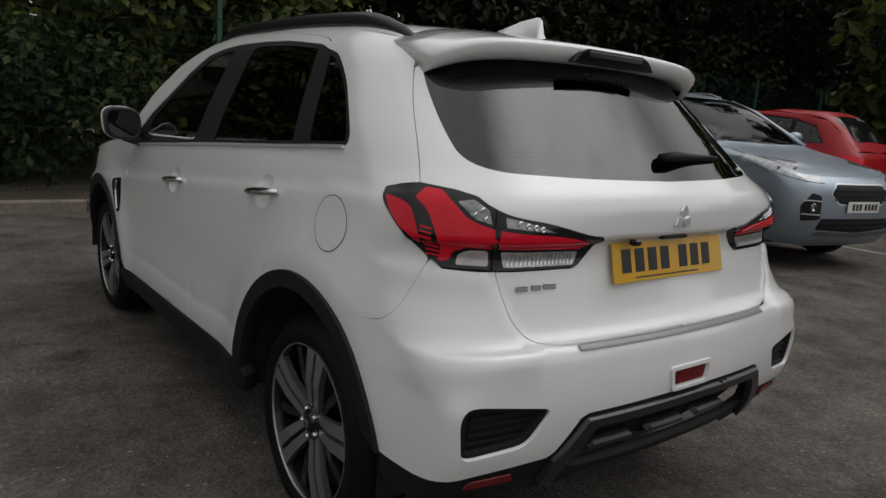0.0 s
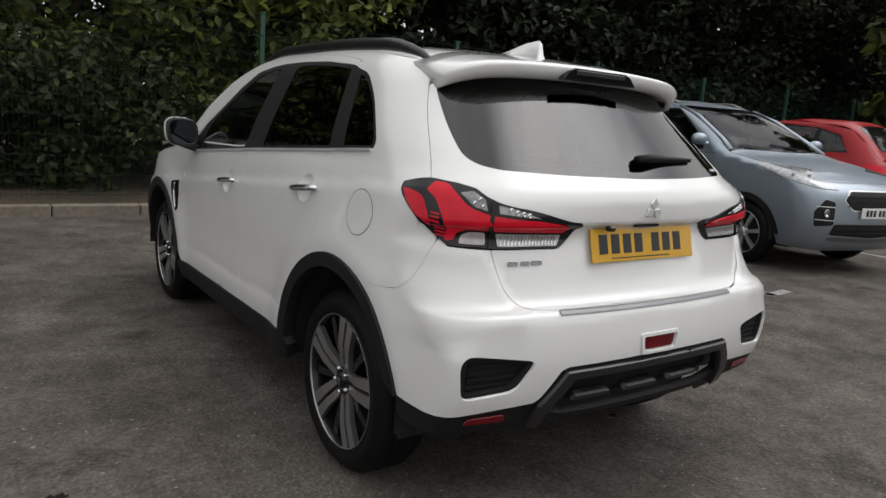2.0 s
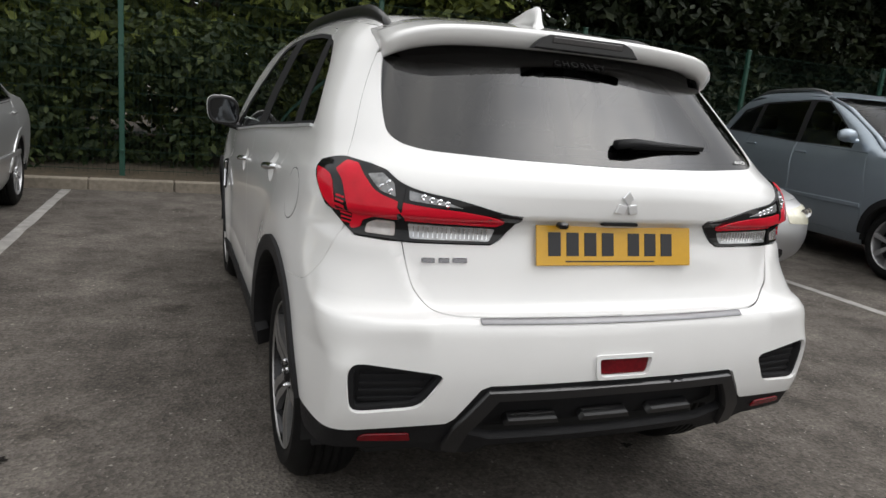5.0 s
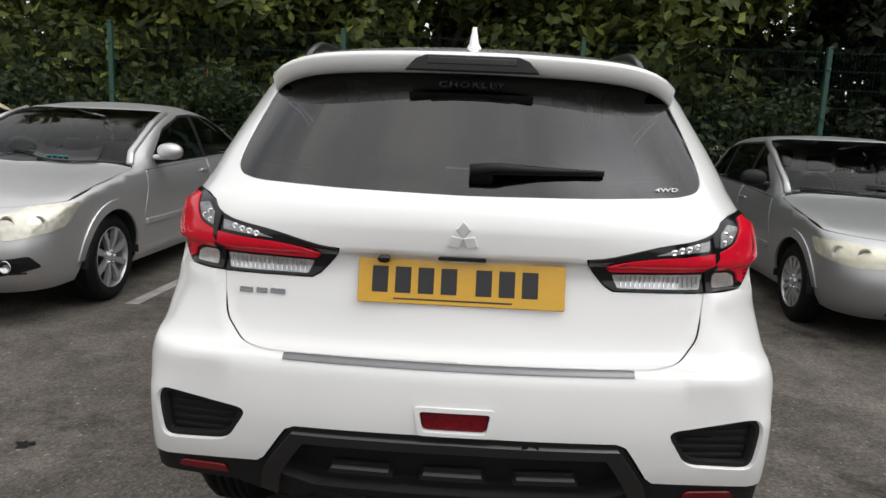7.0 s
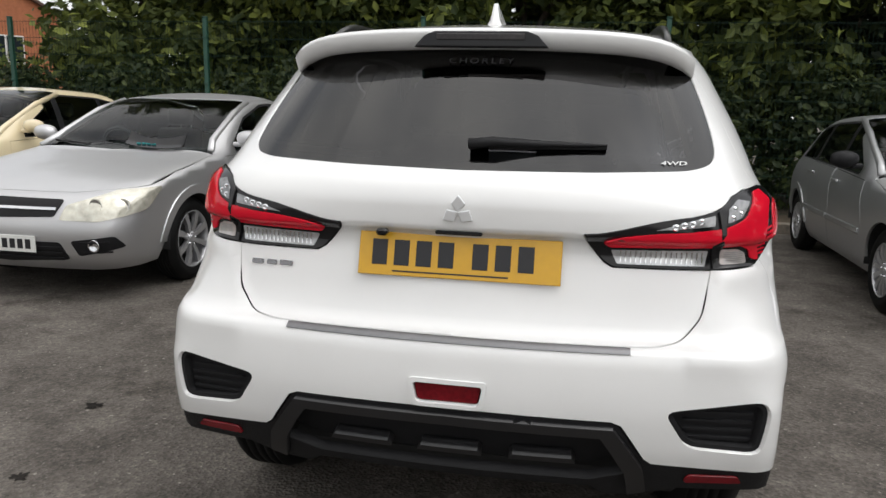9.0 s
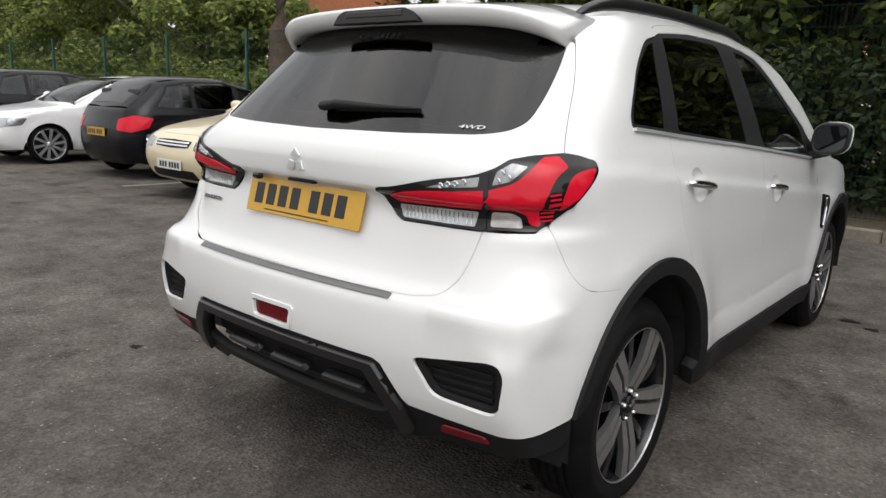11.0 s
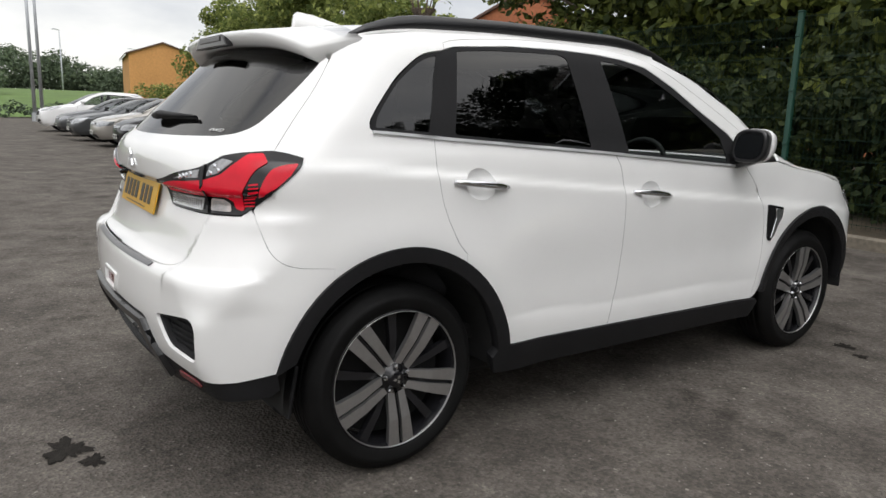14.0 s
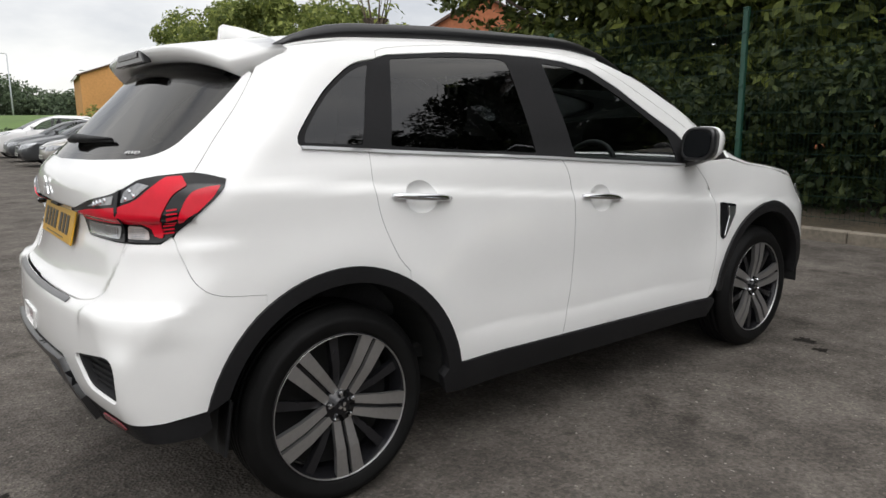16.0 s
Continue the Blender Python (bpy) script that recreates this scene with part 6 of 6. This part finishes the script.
    scr = [(0.0, ed[top_i][1] + 0.10), (0.35 * hw, ed[top_i][1] + 0.08)] + ed[top_i:] + [(0.5 * hw, ed[-1][1] + 0.09), (0.0, ed[-1][1] + 0.15)]
    scr = [(x * 0.985, y) for x, y in scr]
    patch("windscreen", sh, both(scr), M_SCREEN, t, (), 0.07, -0.003, 0.0, onto="top")
    for sg in (1, -1) if len(edge) - top_i > 2 else ():
        pil = sh.wrap(np.array([S(*p)[0] for p in edge[top_i:]]), np.array([p[1] for p in edge[top_i:]]))
        part("pillar", tube_bm([(sg * (p[0] - 0.012), p[1] + 0.01, p[2] - 0.004) for p in pil], [0.030] * len(pil), 8), paint_mat, t, "", True)
    wg = xy([S(*p) for p in wing[1:]])
    n5, w1 = N(0.5 * hw, zn), S(*wing[1])
    rim_uz = [N(f * hw, zn) for f in (0.0, 0.12, 0.25, 0.38)] + [(n5[0] + (w1[0] - n5[0]) * k / 5, n5[1] + (w1[1] - n5[1]) * k / 5) for k in range(5)]
    nose_y = xy(rim_uz)
    bon = [(0.0, ed[-1][1] + 0.16), (0.5 * hw, ed[-1][1] + 0.10)] + [(x - 0.002, y) for x, y in wg[::-1]] + nose_y[::-1]
    patch("bonnet", sh, inset(both(bon), 0.003), paint_mat, t, (), 0.06, 0.003, 0.01, onto="top")
    for sg in (1, -1):
        m = (lambda q: q) if sg > 0 else flip
        lp = [N(x * hw, z) if k == "n" else S(x, z) for k, x, z in lamps]
        lampob = patch("headlamp", sh, m(lp), lamp_mat(label), t, (), 0.03, 0.006, 0.012, round_to=0.02)[0]
        cx = sum(p[0] for p in lp) / len(lp)
        cz = sum(p[1] for p in lp) / len(lp)
        for k in (-0.07, 0.07):
            p = sh.wrap(np.array([sg * (cx + k)]), np.array([cz + 0.01]))[0]
            part("lamp_bowl", lathe_bm([(0.012, 0.045 * bowl), (0.0, 0.04 * bowl), (-0.004, 0.02 * bowl), (-0.005, 0.001)], "y", 20, at=tuple(p)), M_CHROME, lampob, "", True)
        if tail:
            tp = [R(x * hw, z) if k == "r" else S(x, z) for k, x, z in tail["lamp"]]
            patch("tail_lamp", sh, m(tp), M_RED, t, (), 0.04, 0.006, 0.012, round_to=0.02)
        if fogs:
            fo = patch("fog_recess", sh, m([N(x * hw, z) for x, z in fogs]), M_BLACK, t, (), 0.03, 0.004, 0.014, round_to=0.02)[0]
            fx, fz = sum(p[0] for p in fogs) / len(fogs) * hw, sum(p[1] for p in fogs) / len(fogs)
            u, fz = m([N(fx, fz)])[0]
            q = sh.wrap(np.array([u]), np.array([fz]))[0]
            part("fog_lamp", lathe_bm([(0.012, 0.042), (0.016, 0.036), (0.010, 0.030), (0.007, 0.001)], "y", 18, at=tuple(q)), M_CHROME, fo, "", True)
            for k in (-1, 1):
                za, zb = min(p[1] for p in fogs), max(p[1] for p in fogs)
                zz = (za + zb) / 2 + k * (zb - za) * 0.24
                patch("fog_bar", sh, m([N(fx - 0.09, zz), N(fx + 0.09, zz + 0.004), N(fx + 0.09, zz - 0.006), N(fx - 0.09, zz - 0.010)]), fog_mat or lip or M_BLACK, fo, (), 0.04, 0.012, 0.006)
        for y in (ra, fa):
            ring = [S(*p) for p in arc(y, tyre, a0 + 0.055, 6, 174, 22)] + [S(*p) for p in arc(y, tyre, a0 - 0.012, 174, 6, 22)]
            patch("arch_lip", sh, m(ring), lip or paint_mat, t, (), 0.03, 0.010, 0.022)
            well(t, sg * (hw - 0.03), y, tyre, a0 - 0.01, 0.24, sg)
            wheel(t, sg * (hw - 0.045), y, tyre, tyre, rim, 0.19, sg, hubs, spokes, 0.3 * y)
        ya, za = edge[-1][0] - 0.28, edge[-1][1] + 0.10
        b = bmesh.new()
        bmesh.ops.create_uvsphere(b, u_segments=18, v_segments=10, radius=1.0)
        for v in b.verts:
            x, y, z = v.co
            v.co = (sg * (hw + 0.075 + 0.105 * x), ya + 0.075 * y, za + 0.068 * math.copysign(abs(z) ** 0.8, z))
        mo = part("door_mirror", b, mirror_mat or paint_mat, t, "", True)
        part("mirror_foot", box_bm((0.10, 0.05, 0.04), (sg * (hw - 0.01), ya + 0.01, za - 0.05), 0.012), mirror_mat or paint_mat, mo)
    for g in (grille or ()):
        pts = [N(x * hw, z) for x, z in g["at"]]
        turn_u = 2 * (math.pi + sh.yf - sh.yc)
        across = lambda q: q + [(turn_u - u, z) for u, z in q[::-1]]
        go = patch("grille" if g.get("slats") else g.get("name", "intake"), sh, across(pts), g.get("mat", M_BLACK), t, (), 0.04, g.get("off", 0.004), 0.014, round_to=0.02)[0]
        if g.get("slats"):
            za, zb = min(p[1] for p in pts), max(p[1] for p in pts)
            wx = max(x for x, z in g["at"]) * 0.92
            for k in range(g["slats"]):
                z = za + (zb - za) * (k + 1) / (g["slats"] + 1)
                patch("slat", sh, across([N(0, z + 0.008), N(wx * hw, z + 0.008), N(wx * hw, z - 0.008), N(0, z - 0.008)]), g.get("bar", M_CHROME), go, (), 0.06, g.get("off", 0.004) + 0.008, 0.008)
    if plate_white:
        zp = plate_z or 0.40 * sc
        p = sh.wrap(np.array([math.pi + sh.yf - sh.yc]), np.array([zp]))[0]
        pl = part("number_plate", box_bm((0.52, 0.008, 0.11), (0, p[1] + 0.012, zp), 0.003), M_PLATEWHITE, t, "white front number plate")
        for k in range(7):
            part("plate_bar", box_bm((0.040, 0.002, 0.064), (-0.205 + 0.058 * k + (0.03 if k > 3 else 0), p[1] + 0.0168, zp), 0.0006), M_INK, pl)
    if tail:
        zp = tail["plate"]
        p = sh.wrap(np.array([0.0]), np.array([zp]))[0]
        pl = part("number_plate", box_bm((0.52, 0.008, 0.11), (0, p[1] - 0.012, zp), 0.003), M_YELLOW, t, "yellow rear number plate")
        for k in range(7):
            part("plate_bar", box_bm((0.040, 0.002, 0.064), (-0.205 + 0.058 * k + (0.03 if k > 3 else 0), p[1] - 0.0168, zp), 0.0006), M_INK, pl)
    if rails:
        for sg in (1, -1):
            pth = []
            for k in np.linspace(0, 1, 9):
                y = edge[2][0] + 0.1 + k * (ed[top_i][1] - edge[2][0] - 0.2)
                x = hw * 0.60
                z = sh.top(np.array([x]), np.array([y]))[0][2]
                pth.append((sg * x, y, z + 0.03 * min(1, 7 * k, 7 * (1 - k))))
            part("roof_rail", tube_bm(pth, 0.018, 8), M_SILVER, t, "", True)
    # wipers, cabin
    for x in (-0.35, 0.25):
        yb = ed[-1][1] + 0.10
        p0, p1 = sh.top(np.array([x]), np.array([yb]))[0], sh.top(np.array([x + 0.5 * (1 if x < 0 else 0.8)]), np.array([yb - 0.10]))[0]
        part("wiper", tube_bm([Vector(p0) + Vector((0, 0, 0.015)), Vector(p1) + Vector((0, 0, 0.015))], 0.009, 6), M_BLACK, t)
    part("cabin_floor", box_bm((W - 0.35, L * 0.55, 0.06), (0, L * 0.47, 0.34 * sc), 0.01), M_DARK, t)
    part("under_tray", box_bm((W - 0.4, L - 0.9, 0.08), (0, L / 2, 0.23 * sc), 0.02), M_DARK, t)
    yd = edge[-1][0]
    part("dashboard", box_bm((W - 0.34, 0.40, 0.26), (0, yd - 0.18, edge[-1][1] - 0.13), 0.06), M_DASH, t, "", True)
    for sx in (-0.34, 0.34):
        seat(t, sx, yd - 1.1, 0.52 * sc, 0.48, 0.58 * sc)
    seat(t, 0, yd - 1.95, 0.54 * sc, W - 0.55, 0.50 * sc, wide=True)
    steering_wheel(t, steer, yd - 0.50, edge[-1][1] - 0.02)
    LAST["shell"] = sh
    return t


def doors_window(panes):
    """One outline round all the side panes of a car: along the bottom to the nose, and back over the top."""
    low = [panes[0][0]] + [q[-1] for q in panes]
    high = [p for q in panes for p in q[1:-1]]
    pts = low + high[::-1]
    c = (sum(p[0] for p in pts) / len(pts), sum(p[1] for p in pts) / len(pts))
    return [(p[0] + (0.02 if p[0] > c[0] else -0.02) * (abs(p[0] - c[0]) > 0.6), p[1] + (0.018 if p[1] > c[1] else -0.014)) for p in pts]


def lamp_mat(label):
    return M_HEADLAMP_OLD if "clouded" in label else M_HEADLAMP_WARM if "yellowed" in label else M_HEADLAMP


M_SILVERPAINT = paint("silver_paint", (0.56, 0.56, 0.565), 0.8, 0.42, 0.4)
M_SILVERPAINT2 = paint("pale_silver_paint", (0.42, 0.425, 0.43), 0.8, 0.42, 0.4)
M_BLUEGREY = paint("blue_grey_paint", (0.30, 0.35, 0.40), 0.75, 0.38, 0.5)
M_REDPAINT = paint("red_paint", (0.32, 0.006, 0.011), 0.0, 0.28, 0.0, 0.35)
M_CREAM = paint("cream_paint", (0.68, 0.58, 0.38))
M_BLACKPAINT = paint("black_paint", (0.005, 0.005, 0.007), 0.0, 0.2, 0.0, 0.3)
M_GREYPAINT = paint("dark_grey_paint", (0.085, 0.09, 0.095), 0.6, 0.36, 0.3)
M_BEIGESILVER = paint("warm_silver_paint", (0.36, 0.34, 0.31), 0.5, 0.4)
M_PLAINWHITE = paint("white_paint", (0.78, 0.78, 0.78))


def hatch(label, mat, place, heading, L=4.11, W=1.71, H=1.42, tail=False, **kw):
    """A five-door hatchback."""
    k = H / 1.42
    ra, fa = 0.70, L - 0.82
    rear = [(z * k, y) for z, y in ((0.15, 0.16), (0.32, 0.03), (0.48, 0.0), (0.66, 0.01), (0.80, 0.05), (0.93, 0.10), (1.0, 0.16), (1.15, 0.33), (1.30, 0.52), (1.40, 0.72), (1.55, 1.2))]
    front = [(z * k, L - d) for z, d in ((0.15, 0.2), (0.30, 0.04), (0.45, 0.0), (0.60, 0.03), (0.68, 0.10), (0.76, 0.26), (0.84, 0.62), (0.90, 1.0), (0.93, 1.13), (1.10, 1.43), (1.25, 1.74), (1.34, 2.0), (1.40, 2.35), (1.55, 3.0))]
    edge = [(y, z * k) for y, z in ((0.20, 0.95), (0.36, 1.10), (0.60, 1.30), (0.95, 1.355), (1.5, 1.375), (L - 2.35, 1.345), (L - 1.95, 1.24), (L - 1.45, 1.02), (L - 1.30, 0.94))]
    wing = [(0, 0.72 * k), (L - 0.42, 0.755 * k), (L - 0.7, 0.815 * k), (L - 1.0, 0.865 * k), (L - 1.25, 0.91 * k)]
    y1, y2, y3, y4 = 0.62, 1.22, 1.95, L - 1.42
    panes = [[(y, z * k) for y, z in q] for q in (((0.52, 0.985), (0.72, 1.245), (1.05, 1.305), (1.05, 0.975)), ((1.12, 0.972), (1.12, 1.312), (1.78, 1.33), (1.82, 0.955)), ((1.90, 0.952), (1.87, 1.325), (2.05, 1.31), (L - 2.02, 1.19), (L - 1.62, 1.0), (L - 1.62, 0.935)))]
    drs = [[(y, z * k) for y, z in q] for q in (((1.08, 0.955), (1.02, 0.80), (1.20, 0.45), (1.25, 0.235), (1.86, 0.235), (1.90, 0.6), (1.86, 0.935)), ((1.87, 0.935), (1.91, 0.6), (1.87, 0.235), (L - 1.30, 0.235), (L - 1.28, 0.6), (L - 1.38, 0.895)))]
    lamps = kw.pop("lamps", [("n", 0.50, 0.655 * k), ("n", 0.52, 0.56 * k), ("n", 0.80, 0.55 * k), ("s", L - 0.42, 0.60 * k), ("s", L - 0.50, 0.70 * k), ("n", 0.80, 0.70 * k)])
    grille = kw.pop("grille", [dict(at=((0, 0.665 * k), (0.42, 0.655 * k), (0.40, 0.585 * k), (0, 0.575 * k)), slats=2), dict(at=((0, 0.34 * k), (0.5, 0.34 * k), (0.55, 0.24 * k), (0, 0.24 * k)), slats=2, bar=M_BLACK, name="intake")])
    tl = dict(glass=(0.18, 0.58), lamp=[("r", 0.58, 0.80 * k), ("r", 0.60, 0.66 * k), ("r", 0.86, 0.64 * k), ("s", 0.34, 0.70 * k), ("s", 0.42, 0.83 * k), ("r", 0.84, 0.86 * k)], plate=0.62 * k) if tail else None
    return car(label, mat, place, heading, L, W, H, (ra, fa), 0.305 * k ** 0.5, rear, front, edge, wing, panes, lamps, drs, grille=grille, tail=tl, **kw)


def saloon(label, mat, place, heading, L=4.60, W=1.80, H=1.46, **kw):
    """A four-door saloon with a long bonnet."""
    rear = [(0.15, 0.18), (0.32, 0.03), (0.5, 0.0), (0.75, 0.02), (0.92, 0.06), (0.99, 0.12), (1.03, 0.42), (1.06, 0.60), (1.2, 0.92), (1.33, 1.25), (1.42, 1.6), (1.55, 2.2)]
    front = [(z, L - d) for z, d in ((0.15, 0.22), (0.32, 0.04), (0.48, 0.0), (0.62, 0.03), (0.70, 0.08), (0.78, 0.28), (0.86, 0.66), (0.92, 1.02), (0.955, 1.20), (1.12, 1.52), (1.27, 1.84), (1.37, 2.12), (1.43, 2.5), (1.55, 3.1))]
    edge = [(0.16, 0.95), (0.66, 1.02), (0.98, 1.20), (1.30, 1.33), (1.7, 1.39), (2.1, 1.40), (L - 2.35, 1.37), (L - 2.0, 1.27), (L - 1.52, 1.05), (L - 1.38, 0.965)]
    wing = [(0, 0.735), (L - 0.44, 0.775), (L - 0.75, 0.845), (L - 1.05, 0.895), (L - 1.32, 0.94)]
    panes = [[(0.98, 1.02), (1.08, 1.17), (1.35, 1.29), (1.62, 1.345), (1.95, 1.355), (1.98, 0.99)], [(2.06, 0.985), (2.03, 1.352), (2.25, 1.34), (L - 2.08, 1.22), (L - 1.70, 1.03), (L - 1.70, 0.965)]]
    drs = [[(1.05, 0.99), (1.10, 0.80), (1.28, 0.45), (1.34, 0.245), (2.0, 0.245), (2.06, 0.6), (2.02, 0.965)], [(2.03, 0.965), (2.07, 0.6), (2.01, 0.245), (L - 1.38, 0.245), (L - 1.36, 0.6), (L - 1.46, 0.925)]]
    lamps = [("n", 0.50, 0.66), ("n", 0.46, 0.565), ("n", 0.74, 0.560), ("s", L - 0.34, 0.625), ("s", L - 0.52, 0.765), ("n", 0.78, 0.755)]
    grille = [dict(at=((0, 0.70), (0.47, 0.695), (0.42, 0.585), (0, 0.57)), slats=1), dict(at=((0, 0.42), (0.46, 0.42), (0.50, 0.30), (0, 0.27)), slats=3, bar=M_BLACK, name="intake")]
    return car(label, mat, place, heading, L, W, H, (0.98, L - 0.93), 0.32, rear, front, edge, wing, panes, lamps, drs, grille=grille, **kw)


def suv(label, mat, place, heading, L=4.48, W=1.855, H=1.63, tall=1.0, **kw):
    """A five-door sport utility car."""
    rear = [(0.15, 0.2), (0.35, 0.04), (0.55, 0.0), (0.80, 0.02), (0.98, 0.06), (1.08, 0.14), (1.25, 0.30), (1.42, 0.46), (1.55, 0.65), (1.75, 1.1)]
    front = [(z, L - d) for z, d in ((0.15, 0.25), (0.32, 0.05), (0.52, 0.0), (0.74, 0.02), (0.84, 0.09), (0.92, 0.28), (1.0, 0.66), (1.06, 1.02), (1.095, 1.16), (1.26, 1.48), (1.42, 1.82), (1.53, 2.12), (1.60, 2.5), (1.75, 3.1))]
    edge = [(0.22, 1.06), (0.42, 1.28), (0.66, 1.46), (1.1, 1.53), (1.7, 1.56), (L - 2.35, 1.54), (L - 1.98, 1.43), (L - 1.50, 1.20), (L - 1.32, 1.10)]
    wing = [(0, 0.87), (L - 0.42, 0.915), (L - 0.72, 0.985), (L - 1.02, 1.035), (L - 1.28, 1.075)]
    panes = [[(0.62, 1.16), (0.80, 1.37), (1.10, 1.445), (1.10, 1.14)], [(1.17, 1.135), (1.17, 1.46), (1.90, 1.505), (1.95, 1.10)], [(2.03, 1.095), (2.0, 1.502), (2.2, 1.495), (L - 2.05, 1.365), (L - 1.68, 1.165), (L - 1.68, 1.09)]]
    drs = [[(1.12, 1.115), (1.08, 0.95), (1.28, 0.55), (1.34, 0.32), (1.97, 0.32), (2.03, 0.7), (1.99, 1.085)], [(2.0, 1.085), (2.04, 0.7), (1.98, 0.32), (L - 1.36, 0.32), (L - 1.33, 0.7), (L - 1.42, 1.05)]]
    lamps = [("n", 0.54, 0.845), ("n", 0.56, 0.805), ("n", 0.80, 0.815), ("s", L - 0.50, 0.885), ("s", L - 0.86, 0.99), ("s", L - 0.82, 1.005), ("s", L - 0.50, 0.965), ("n", 0.80, 0.895)]
    grille = [dict(at=((0, 0.80), (0.40, 0.80), (0.50, 0.72), (0.38, 0.635), (0, 0.625)), slats=3, bar=M_BLACK), dict(at=((0, 0.815), (0.41, 0.815), (0.52, 0.72), (0.39, 0.62), (0, 0.61)), mat=M_BELT, off=0.001, name="grille_rim"), dict(at=((0, 0.50), (0.62, 0.50), (0.66, 0.40), (0, 0.37)), slats=2, bar=M_BLACK, name="intake"),
              dict(at=((0, 0.37), (0.66, 0.385), (0.66, 0.345), (0, 0.325)), mat=M_SILVER, off=0.012, name="skid_plate")]
    kw.setdefault("grille", grille)
    up = lambda rows: [(a, z * tall) for a, z in rows]
    rear, front = [(z * tall, y) for z, y in rear], [(z * tall, y) for z, y in front]
    edge, wing, panes, drs = up(edge), up(wing), [up(q) for q in panes], [up(q) for q in drs]
    lamps = [(k, a, z * tall) for k, a, z in lamps]
    for g in kw["grille"]:
        g["at"] = up(g["at"])
    H = H * tall
    return car(label, mat, place, heading, L, W, H, (0.89, L - 0.92), 0.345, rear, front, edge, wing, panes, lamps, drs, **kw)


saloon("silver saloon car with yellowed headlamps parked nose out", M_SILVERPAINT, (-3.42, 7.15, 0), 180, L=4.78, spokes=8, rim=0.215, fogs=((0.54, 0.43), (0.84, 0.465), (0.88, 0.39), (0.58, 0.325)))
# a curved dealer's card tucked under the saloon's windscreen
sh_card = LAST["shell"]
card_t = root("windscreen_card", (-3.42, 7.15, 0), 180, "curved black card with teal marks lying on windscreen", "card")
cb, rows = bmesh.new(), []
for k in np.linspace(-1, 1, 15):
    cx, cy = -0.32 + 0.25 * k, 3.50 - 0.05 * k * k
    cz = float(sh_card.top(np.array([cx]), np.array([cy]))[0][2])
    rows.append([cb.verts.new((cx, cy + dy, cz + dz)) for dy, dz in ((0.05, 0.0), (0.0, 0.02), (-0.055, 0.075 + 0.03 * k * k), (-0.05, 0.08 + 0.03 * k * k), (0.006, 0.030), (0.055, 0.008))])
for a, c in zip(rows, rows[1:]):
    for k in range(6):
        cb.faces.new((a[k], a[(k + 1) % 6], c[(k + 1) % 6], c[k]))
part("card", cb, M_GLOSSBLACK, card_t)
M_TEAL = plain("teal_print", (0.02, 0.36, 0.38), 0.5)
for k in range(4):
    cx = -0.34 + 0.045 * k
    cz = float(sh_card.top(np.array([cx]), np.array([3.50]))[0][2])
    part("print_bar", box_bm((0.034, 0.004, 0.022), (cx, 3.513, cz + 0.030), 0.001, Matrix.Rotation(radians(-40), 4, "X")), M_TEAL, card_t)
hatch("older silver hatchback with grey mirrors and clouded lamps", M_SILVERPAINT2, (3.50, 6.95, 0), 176, mirror_mat=M_BLACK, spokes=12, rim=0.19)
suv("blue-grey sport utility car with dark grille", M_BLUEGREY, (6.62, 6.42, 0), 171, plate_z=0.68, tall=1.12, rails=True, rim=0.235, lip=M_BLACK, fogs=((0.64, 0.78), (0.76, 0.81), (0.86, 0.68), (0.84, 0.53), (0.64, 0.55)), fog_mat=M_BELT, bowl=0.5)
suv("red crossover parked tail out beside the blue-grey one", M_REDPAINT, (10.0, 3.4, 0), 0, L=4.1, W=1.80, H=1.62, tall=1.11, rim=0.22, bowl=0.5, tail=dict(glass=(0.26, 0.62), lamp=[("r", 0.60, 1.08), ("r", 0.62, 0.92), ("r", 0.88, 0.90), ("s", 0.34, 0.96), ("s", 0.36, 1.10), ("r", 0.86, 1.12)], plate=0.78))
hatch("cream rounded hatchback parked nose out", M_CREAM, (-6.0, 7.15, 0), 180, L=4.05, W=1.72, H=1.50, rim=0.2, spokes=6)
hatch("black hatchback parked with its tail out", M_BLACKPAINT, (-8.55, 3.45, 0), 0, L=4.0, W=1.74, H=1.48, tail=True, rim=0.21)
hatch("white sporty hatchback with wide alloy wheels", M_PLAINWHITE, (-11.4, 7.25, 0), 180, L=4.46, W=1.84, H=1.48, rim=0.25, spokes=10)
hatch("black tall hatchback parked with its tail out", M_BLACKPAINT, (-14.1, 3.3, 0), 0, L=4.3, W=1.78, H=1.55, tail=True, cell=0.09)
hatch("black hatchback parked nose out", M_BLACKPAINT, (-16.9, 7.3, 0), 180, L=4.2, W=1.78, H=1.50, rim=0.22, cell=0.09)
hatch("warm silver hatchback with large headlamps", M_BEIGESILVER, (-19.8, 7.3, 0), 180, L=4.3, W=1.80, H=1.50, rim=0.24, cell=0.09)
saloon("grey saloon car parked in the row", M_GREYPAINT, (-23.0, 7.4, 0), 180, cell=0.09)
hatch("dark grey hatchback parked nose out", M_GREYPAINT, (-26.8, 7.2, 0), 180, L=4.3, W=1.78, H=1.47, cell=0.09)
suv("white sport utility car at the end of the row", M_PLAINWHITE, (-31.0, 7.3, 0), 180, L=4.6, tall=1.04, rim=0.24, cell=0.09)
